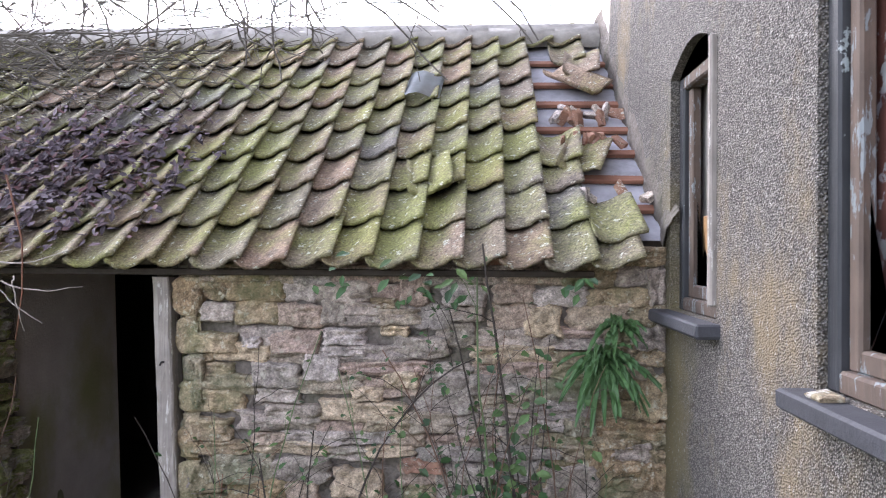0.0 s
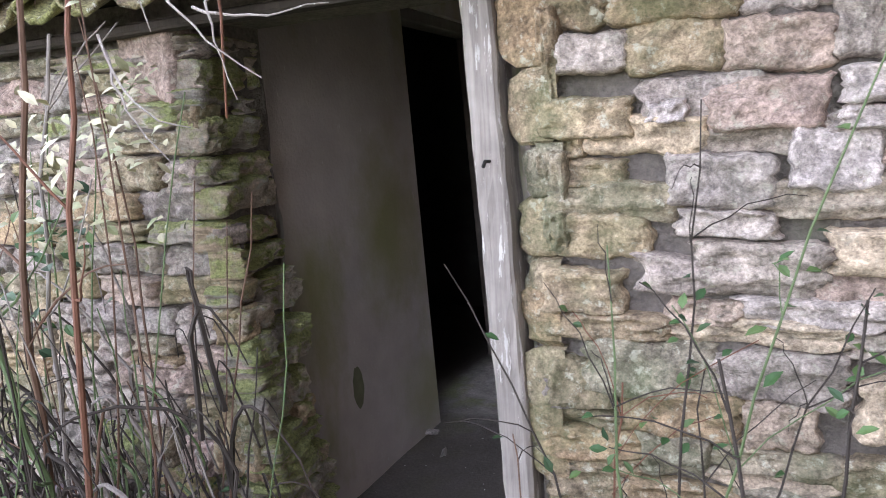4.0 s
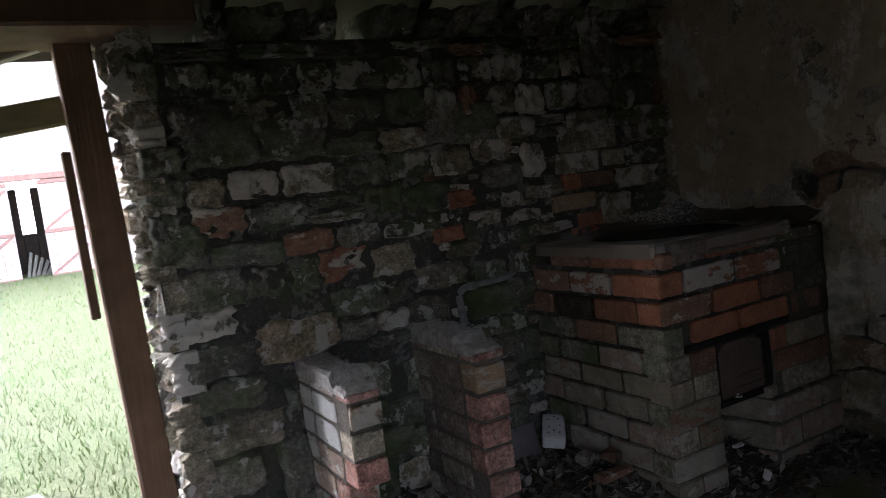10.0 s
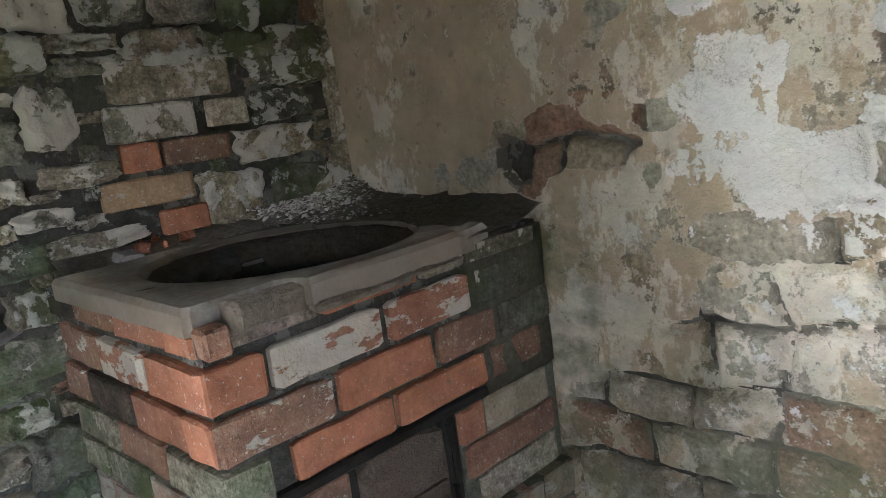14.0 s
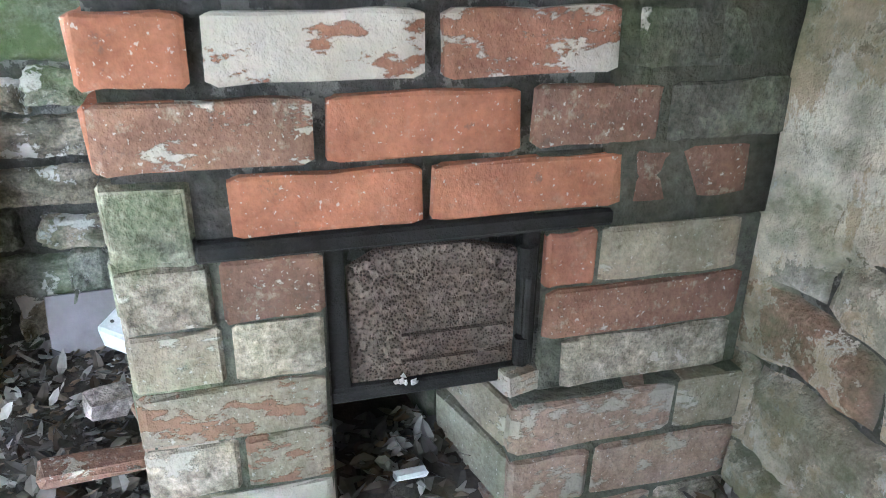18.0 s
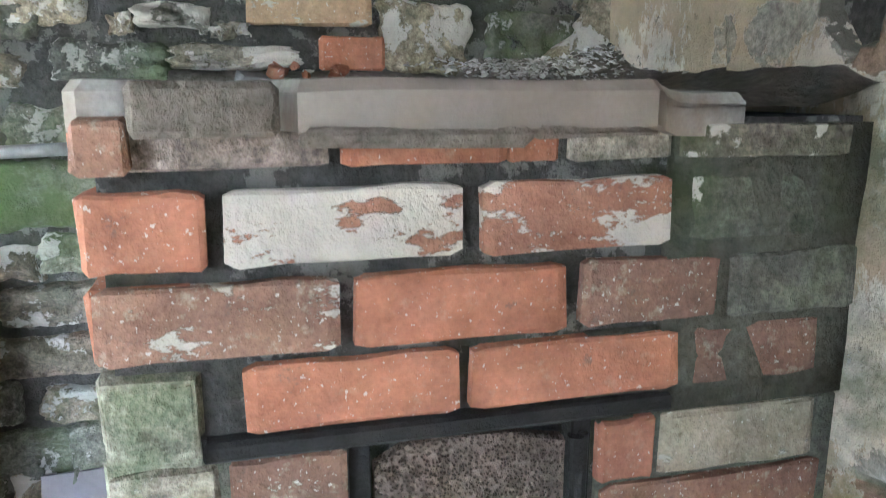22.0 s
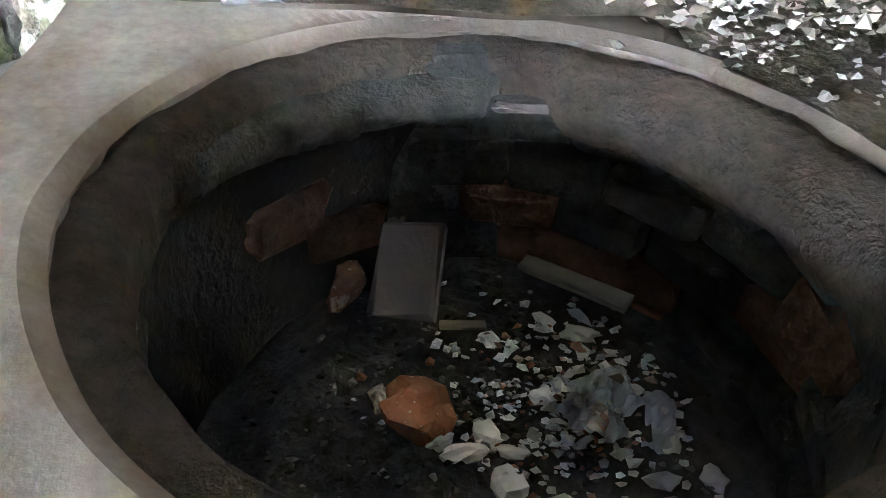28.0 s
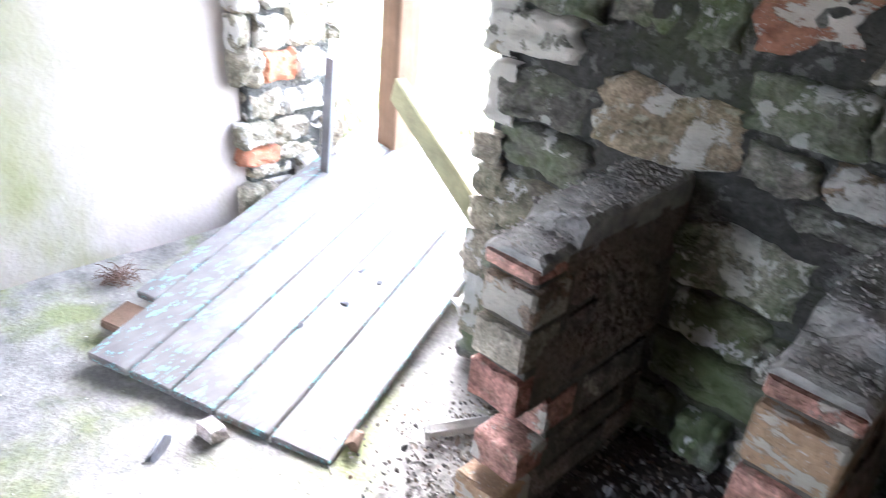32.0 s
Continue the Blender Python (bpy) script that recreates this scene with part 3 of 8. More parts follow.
def add_box(bm, a, b, jitter=0.0, bevel=0.0, turn=None, cuts=0):
    """A box from corner a to corner b, bevelled and a little uneven, optionally turned by a matrix about its middle."""
    mid = (Vector(a) + Vector(b)) / 2
    size = Vector(b) - Vector(a)
    tb = bmesh.new()
    for v in bmesh.ops.create_cube(tb, size=1)["verts"]:
        v.co = Vector([v.co[i] * size[i] for i in range(3)])
    if cuts:
        bmesh.ops.subdivide_edges(tb, edges=tb.edges[:], cuts=cuts, use_grid_fill=True)
    elif bevel:
        bmesh.ops.bevel(tb, geom=tb.edges[:], offset=min(bevel, min(size) * .4), segments=1, affect='EDGES')
    for v in tb.verts:
        if jitter:
            v.co += Vector([random.uniform(-jitter, jitter) for _ in range(3)])
        v.co = (turn @ v.co if turn else v.co) + mid
    tmp = bpy.data.meshes.new("tmp")
    tb.to_mesh(tmp)
    tb.free()
    bm.from_mesh(tmp)
    bpy.data.meshes.remove(tmp)


def beam(bm, p, q, w, h, bevel=0.004, jitter=0.0, up=(0, 0, 1)):
    """A squared timber from p to q."""
    p, q = Vector(p), Vector(q)
    d = (q - p)
    x = d.normalized()
    y = Vector(up).cross(x).normalized()
    z = x.cross(y)
    m = Matrix((x, y, z)).transposed()
    L = d.length
    mid = (p + q) / 2
    add_box(bm, mid - Vector((L, w, h)) / 2, mid + Vector((L, w, h)) / 2, jitter, bevel, m)


def tube(bm, pts, r0, r1, sides=6, cap=True):
    """A tapered tube along a line of points."""
    pts = [Vector(p) for p in pts]
    rings, n = [], len(pts)
    ref = Vector((0.3, 0.2, 0.93))
    for i, p in enumerate(pts):
        d = (pts[min(i + 1, n - 1)] - pts[max(i - 1, 0)]).normalized()
        a = d.cross(ref).normalized() if abs(d.dot(ref)) < 0.95 else d.cross(Vector((1, 0, 0))).normalized()
        b = d.cross(a)
        r = r0 + (r1 - r0) * i / max(n - 1, 1)
        rings.append([bm.verts.new(p + (a * math.cos(t) + b * math.sin(t)) * r) for t in (2 * math.pi * j / sides for j in range(sides))])
    for u, w in zip(rings, rings[1:]):
        for j in range(sides):
            bm.faces.new((u[j], u[(j + 1) % sides], w[(j + 1) % sides], w[j]))
    if cap:
        bm.faces.new(rings[0][::-1]), bm.faces.new(rings[-1])


def curve_points(p, q, bend, n=8, wob=0.0):
    p, q, bend = Vector(p), Vector(q), Vector(bend)
    out = []
    for i in range(n + 1):
        t = i / n
        out.append(p.lerp(q, t) + bend * (4 * t * (1 - t)) + Vector([random.uniform(-wob, wob) for _ in range(3)]))
    return out


def add_leaf(bm, p, d, n, length, width, bend=0.2):
    """A leaf of six triangles with a folded midrib."""
    d, n = Vector(d).normalized(), Vector(n)
    s = d.cross(n).normalized() if d.cross(n).length > 1e-4 else Vector((1, 0, 0))
    n = s.cross(d)
    p = Vector(p)
    mid = [p + d * length * t - n * bend * length * t * t for t in (0, 0.4, 0.75, 1)]
    lv = [mid[1] + s * width * 0.5 + n * width * 0.12, mid[2] + s * width * 0.36 + n * width * 0.1]
    rv = [mid[1] - s * width * 0.5 + n * width * 0.12, mid[2] - s * width * 0.36 + n * width * 0.1]
    m = [bm.verts.new(c) for c in mid]
    L, Rr = [bm.verts.new(c) for c in lv], [bm.verts.new(c) for c in rv]
    bm.faces.new((m[0], L[0], m[1])), bm.faces.new((m[0], m[1], Rr[0]))
    bm.faces.new((m[1], L[0], L[1], m[2])), bm.faces.new((m[1], m[2], Rr[1], Rr[0]))
    bm.faces.new((m[2], L[1], m[3])), bm.faces.new((m[2], m[3], Rr[1]))


def add_chip(bm, p, size, flat=0.35):
    """A small angular fragment."""
    k = random.choice((4, 5))
    a0 = random.uniform(0, 6.3)
    q = Euler((random.uniform(-.5, .5), random.uniform(-.5, .5), 0)).to_matrix()
    ring = []
    for j in range(k):
        a = a0 + 2 * math.pi * j / k + random.uniform(-.3, .3)
        ring.append(q @ Vector((math.cos(a), math.sin(a) * random.uniform(.5, 1), 0)) * size * random.uniform(.6, 1))
    p = Vector(p)
    top = bm.verts.new(p + q @ Vector((random.uniform(-.3, .3) * size, random.uniform(-.3, .3) * size, size * flat)))
    vs = [bm.verts.new(p + r) for r in ring]
    for j in range(k):
        bm.faces.new((vs[j], vs[(j + 1) % k], top))


def smooth_step(v, lo, hi):
    t = min(max((v - lo) / (hi - lo), 0.0), 1.0)
    return t * t * (3 - 2 * t)


def stone_mesh(seed, nx=10, nz=7):
    """A rough quarried stone of unit size; its broken face looks along -y."""
    rng = random.Random(seed)
    off = Vector((seed * 7.3, seed * 3.1, 0))

    def wav(t, k, amp):
        return amp * noise.noise(Vector((t * 1.7, k * 9.1, seed * 5.7))) + amp * .45 * noise.noise(Vector((t * 6.3, k * 4.7, seed * 2.9)))

    tx, tz = rng.uniform(-.16, .16), rng.uniform(-.16, .16)
    cut = [rng.uniform(.0, .2) for _ in range(4)]
    bm = bmesh.new()
    grid = []
    for j in range(nz + 1):
        row = []
        for i in range(nx + 1):
            s, t = 2 * i / nx - 1, 2 * j / nz - 1
            xl, xr = -.51 + wav(t, 1, .1), .51 + wav(t, 2, .1)
            zb, zt = -.5 + wav(s, 3, .11), .5 + wav(s, 4, .11)
            corner = cut[(s > 0) + 2 * (t > 0)] * (abs(s) * abs(t)) ** 5
            x = (xl + (xr - xl) * (s + 1) / 2) * (1 - corner * .6)
            z = (zb + (zt - zb) * (t + 1) / 2) * (1 - corner)
            d = min((1 - abs(s)) * 1.3, 1 - abs(t))
            p = Vector((x * 3.2, z * 2.4, 0)) + off
            y = -.5 + .34 * (1 - smooth_step(d, -.05, .17)) + .2 * noise.fractal(p * 1.1, 1.0, 2.0, 5) + tx * s + tz * t + .1 * abs(noise.noise(p * 1.3))
            row.append(bm.verts.new((x, y, z)))
        grid.append(row)
    for p, q in zip(grid, grid[1:]):
        for i in range(nx):
            bm.faces.new((p[i], p[i + 1], q[i + 1], q[i]))
    rim = grid[0] + [r[-1] for r in grid[1:]] + grid[-1][-2::-1] + [r[0] for r in grid[-2:0:-1]]
    back = [bm.verts.new((v.co.x, .5, v.co.z)) for v in rim]
    for i in range(len(rim)):
        k = (i + 1) % len(rim)
        bm.faces.new((rim[i], back[i], back[k], rim[k]))
    bmesh.ops.recalc_face_normals(bm, faces=bm.faces)
    me = bpy.data.meshes.new("stone")
    bm.to_mesh(me)
    bm.free()
    me.polygons.foreach_set("use_smooth", [nx > 12 or rng.random() < .6 for _ in range(len(me.polygons))])
    return me


def brick_mesh(seed, wear=0.026):
    """A worn brick of unit size; its face looks along -y."""
    rng = random.Random(seed)
    bm = bmesh.new()
    bmesh.ops.create_cube(bm, size=1)
    bmesh.ops.subdivide_edges(bm, edges=[e for e in bm.edges if abs(e.verts[0].co.x - e.verts[1].co.x) > .5], cuts=3)
    bmesh.ops.bevel(bm, geom=[e for e in bm.edges if e.calc_face_angle(0) > 1], offset=0.055, segments=1, affect='EDGES')
    for v in bm.verts:
        v.co.z += rng.uniform(-wear, wear)
        v.co.x += rng.uniform(-wear, wear) * .35
        if v.co.y < 0:
            v.co.y += rng.uniform(-wear, wear)
    me = bpy.data.meshes.new("brick")
    bm.normal_update()
    bm.to_mesh(me)
    bm.free()
    return me


PIECES = {}


def piece(kind, material, i):
    """Shared mesh data of a stone or brick in one material."""
    key = (kind, material.name, i % 12)
    if key not in PIECES:
        me = stone_mesh(i % 12 + 20) if kind == "stone" else stone_mesh(i % 12 + 20, 20, 13) if kind == "near_stone" else brick_mesh(i % 12 + 40)
        me.materials.append(material)
        PIECES[key] = me
    return PIECES[key]


def lay(name, kind, material, parent, frame_m, u0, u1, z0, z1, depth, proud, tilt=0.0):
    """One stone or brick in a wall: frame_m maps (along, into the wall, up) to the world; the wall's face is at 0 of its second axis."""
    ob = new(name, piece(kind, material, random.randrange(12)))
    ob.parent = parent
    loc = Matrix.Translation(((u0 + u1) / 2, depth / 2 - proud, (z0 + z1) / 2))
    flip = Matrix.Rotation(math.pi, 4, 'Y') if kind != "brick" and random.random() < .5 else Matrix()
    ob.matrix_world = frame_m @ loc @ Matrix.Rotation(tilt, 4, 'Y') @ flip @ Matrix.Diagonal((u1 - u0, depth, z1 - z0, 1))
    return ob


def rubble(parent, frame_m, u0, u1, z0, z1, heights, widths, choose, seed, skip=None, joint=0.004, proud=(-0.004, 0.022), kind="stone", split=0.22, large=0.1):
    """Rough courses of stones, each an object of its own."""
    rng = random.Random(seed)
    z, n = z0, 0
    while z < z1 - 0.02:
        h = min(rng.uniform(*heights), z1 - z)
        if z1 - z - h < 0.035:
            h = z1 - z
        u = u0 - rng.uniform(0, widths[0])
        while u < u1:
            w = rng.uniform(*widths) * (1.25 if h < sum(heights) / 2 else 0.9)
            a, b = max(u, u0), min(u + w, u1)
            if b - a > 0.05 and not (skip and skip((a + b) / 2, z + h / 2)):
                hh = h - joint + rng.uniform(-0.006, 0.016)
                big = rng.random() < large
                hh *= 1.7 if big else 1
                dz = rng.uniform(-0.009, 0.009)
                if h > 0.085 and not big and rng.random() < split:
                    cut = h * rng.uniform(.4, .6)
                    lay("stone", kind, choose((a + b) / 2, z, rng), parent, frame_m, a + joint / 2, b - joint / 2, z + dz, z + cut - joint * .5, .09, rng.uniform(*proud))
                    lay("stone", kind, choose((a + b) / 2, z, rng), parent, frame_m, a + joint / 2, b - joint / 2, z + cut + joint * .3, z + hh, .09, rng.uniform(*proud))
                    n += 1
                else:
                    lay("stone", kind, choose((a + b) / 2, z, rng), parent, frame_m, a + joint / 2, b - joint / 2, z + dz, z + dz + hh, .09, rng.uniform(*proud) + .008 * big, rng.uniform(-.05, .05))
                n += 1
            u += w
        z += h
    return n


def wall_frame(origin, along, inward):
    a, i = Vector(along).normalized(), Vector(inward).normalized()
    m = Matrix((a, i, Vector((0, 0, 1)))).transposed().to_4x4()
    m.translation = origin
    return m


def slab_wall(name, boxes, material, label, category="wall", jitter=0.0):
    bm = bmesh.new()
    for a, b in boxes:
        add_box(bm, a, b, jitter)
    return tagged(link(name, bm, material), label, category, kind="structure")

# ---- ground: one sheet, a front garden, the building's plot and a rear yard ----
def ground_height(x, y):
    front = 0.03 - 0.10 * smooth_step(y, -2.5, 0.2)
    rear = 0.05 - 0.09 * smooth_step(y, 4.6, 9.0) + 0.012 * max(y - 9, 0) * (y < 60)
    base = -0.12
    h = base + (front - base) * (1 - smooth_step(y, 0.35, 0.5)) + (rear - base) * smooth_step(y, 4.12, 4.3)
    return h + 0.03 * noise.noise(Vector((x * .9, y * .9, 0)))


def ground():
    bm = bmesh.new()
    axis = [-900, -300, -120, -60, -30, -16, -10, -7] + [-5 + .25 * i for i in range(41)] + [7, 10, 16, 30, 60, 120, 300, 900]
    ay = [-900, -300, -100, -40, -15, -8] + [-5 + .25 * i for i in range(72)] + [14, 16, 19, 22, 26, 32, 45, 60, 120, 300, 900]
    rows_ = [[bm.verts.new((x, y, ground_height(x, min(y, 60)))) for x in axis] for y in ay]
    for p, q in zip(rows_, rows_[1:]):
        for i in range(len(axis) - 1):
            bm.faces.new((p[i], p[i + 1], q[i + 1], q[i]))
    tagged(link("ground", bm, m_ground, smooth=True), "rough grass and bare soil around the outbuilding", "ground", kind="structure")


ground()


# ---- floor inside, with a bank of cinders and leaves against the rear wall ----
def bank(x, y):
    h = 0.12 * smooth_step(y, 2.95, 3.3) * smooth_step(x, 1.35, 1.8)
    h = max(h, 0.10 * smooth_step(y, 3.35, 3.65) * smooth_step(x, 0.5, 0.95))
    h = max(h, 0.08 * smooth_step(x, 2.45, 2.7) * smooth_step(y, 1.6, 2.6))
    return h


def floor():
    bm = bmesh.new()
    nx, ny = 90, 100
    x0, x1, y0, y1 = -3.0, 2.75, 0.30, 4.28
    grid = []
    for j in range(ny + 1):
        row = []
        for i in range(nx + 1):
            x, y = x0 + (x1 - x0) * i / nx, y0 + (y1 - y0) * j / ny
            z = 0.012 * noise.noise(Vector((x * 2.2, y * 2.2, 3))) + 0.006 * noise.noise(Vector((x * 9, y * 9, 1)))
            z += bank(x, y) * (1 + .35 * noise.noise(Vector((x * 5, y * 5, 0)))) + 0.05 * smooth_step(y, 3.9, 4.15)
            row.append(bm.verts.new((x, y, z)))
        grid.append(row)
    for p, q in zip(grid, grid[1:]):
        for i in range(nx):
            bm.faces.new((p[i], p[i + 1], q[i + 1], q[i]))
    ob = tagged(link("floor", bm, m_floor, smooth=True), "cracked dirty concrete floor with green algae and soil", "floor", kind="structure")
    soil = ob.data.attributes.new("soil", 'FLOAT', 'POINT')
    vals = []
    for v in ob.data.vertices:
        s = smooth_step(bank(v.co.x, v.co.y), 0.01, 0.05) + 0.9 * (1 - smooth_step(v.co.y + .3 * noise.noise(v.co * 3), 1.65, 2.25))
        s += smooth_step(-v.co.x, .72, .85)
        vals.append(min(s, 1.0))
    soil.data.foreach_set("value", vals)


floor()
bm = bmesh.new()
add_box(bm, (-3.2, 0.32, -0.3), (2.9, 4.26, -0.05))
tagged(link("floor_base", bm, m_cement), "thick concrete base under the floor", "floor", kind="structure")

# ---- walls: solid cores behind the faces of stone ----
FY, FI, RY, RO = 0.43, 0.78, 3.85, 4.20
DL, DR = -0.575, 0.265
OL, OR = -0.63, 0.375
wall_front = slab_wall("wall_front", [((-6.0, FY + .04, -.15), (DL - .09, FI, 1.72)), ((DR + .02, FY + .04, -.15), (2.7, FI, 1.72)), ((DL - .09, FY + .05, 1.66), (DR + .02, FI, 1.72))], m_mortar, "low rubble stone front wall with lime mortar")
wall_rear = slab_wall("wall_rear", [((-3.1, RY + .02, -.15), (OL - .02, RO, 1.84)), ((OR + .02, RY + .02, -.15), (2.72, RO, 1.80))], m_mortar_dark, "rubble stone rear wall with patches of old limewash")
slab_wall("wall_house_gable", [((2.72, FI, -.15), (3.05, 1.74, 4.6)), ((2.72, 1.74, -.15), (3.05, 4.6, 2.9)), ((2.27 + .12, FI, -.15), (2.72, FI + .02, 4.5))], m_mortar_dark, "plain core of the house wall beside the outbuilding")
# near-black colour carries the shade of the unlit side room
slab_wall("wall_far_left", [((-3.2, FI, -.15), (-3.0, RY, 2.6))], plain("shade_black_wall", (0.04, 0.038, 0.036), 0.95), "end wall of the side room, near-black for its shade")
partition = slab_wall("wall_partition", [((-.80, FI, -.02), (-.68, 1.78, 2.0)), ((-.79, 2.84, -.02), (-.665, RY + .01, 2.1)), ((-.79, 1.78, 1.86), (-.68, 2.84, 2.6))], m_plaster, "smooth plastered partition wall stained with damp and algae")

# thin linings over the side room's walls; its shade is in their colour
slab_wall("wall_side_room", [((-3.0, RY - .03, -.02), (-.80, RY + .015, 2.3)), ((-3.0, FI - .01, -.02), (-.81, FI + .03, 2.0))], plain("shade_black_plaster", (0.04, 0.038, 0.036), 0.95), "side room walls coloured near-black for its shade")

for v in partition.data.vertices:
    v.co.x += .035 - .035 * v.co.z if v.co.y < 1.8 else -.05 * v.co.z
# ragged mortar fillet where the stone jamb meets the plaster
bm = bmesh.new()
rows_ = []
for k in range(86):
    z = .0 + k * .02
    w, v = noise.fractal(Vector((2, 5, z * 6)), 1, 2, 4), noise.fractal(Vector((8, 1, z * 9)), 1, 2, 4)
    px = -.645 - .035 * z
    rows_.append([bm.verts.new(q) for q in ((px + .03 + .012 * v, .770, z), (px + .016 + .006 * w, .788 + .008 * v, z), (px + .008, .812 + .022 * w, z), (px - .003, .818 + .024 * w, z))])
for p, q in zip(rows_, rows_[1:]):
    for i in range(3):
        bm.faces.new((p[i], p[i + 1], q[i + 1], q[i]))
bmesh.ops.recalc_face_normals(bm, faces=bm.faces)
part("corner_fillet", bm, m_cement, partition, "ragged grey mortar fillet in the corner", True)
# worn strip and hole in the partition's plaster
bm = bmesh.new()
for k in range(26):
    a = 2 * math.pi * k / 26
    w, z = 1.148 + .036 * math.cos(a) * random.uniform(.85, 1.1), .395 + .082 * math.sin(a) * random.uniform(.9, 1.06)
    bm.verts.new((-.642 - .035 * z, w, z))
bm.faces.new(bm.verts[:])
part("plaster_patch", bm, plain("algae_patch", (0.13, 0.13, 0.075), 0.95), partition, "dark oval patch where plaster fell")
bm = bmesh.new()
tube(bm, [(-.74, 2.885, 1.407), (-.70, 2.887, 1.409), (-.69, 2.893, 1.402)], .003, .003)
part("nail", bm, m_iron, partition, "bent rusty nail")

# door frame of the side room
bm = bmesh.new()
side_frame = thing("door_frame", "dark stained timber door frame in the partition", "door frame", kind="structure")
for nm, a, b in (("jamb", (-.80, 2.745, 0), (-.672, 2.838, 1.86)), ("jamb", (-.795, 1.785, 0), (-.70, 1.80, 1.86)), ("head", (-.80, 1.80, 1.80), (-.70, 2.745, 1.858))):
    bm = bmesh.new()
    add_box(bm, a, b, 0.001, 0.006)
    for v in bm.verts:
        v.co.x -= .05 * v.co.z if v.co.y > 2 else .035 * v.co.z - .035
    part(nm, bm, m_jamb, side_frame)
bm = bmesh.new()
add_box(bm, (-.70, 2.70, 0), (-.685, 2.743, 1.8), 0.001, 0.004)
for v in bm.verts:
    v.co.x -= .05 * v.co.z
part("stop", bm, m_wood_dark, side_frame)

# ---- unseen wall closing the plot, added to cut light through the front door ----
slab_wall("wall_garden", [((-9, -4.9, -.2), (2.25, -4.6, 1.3))], m_mortar, "plain unseen wall closing the front plot, added to hold back light")

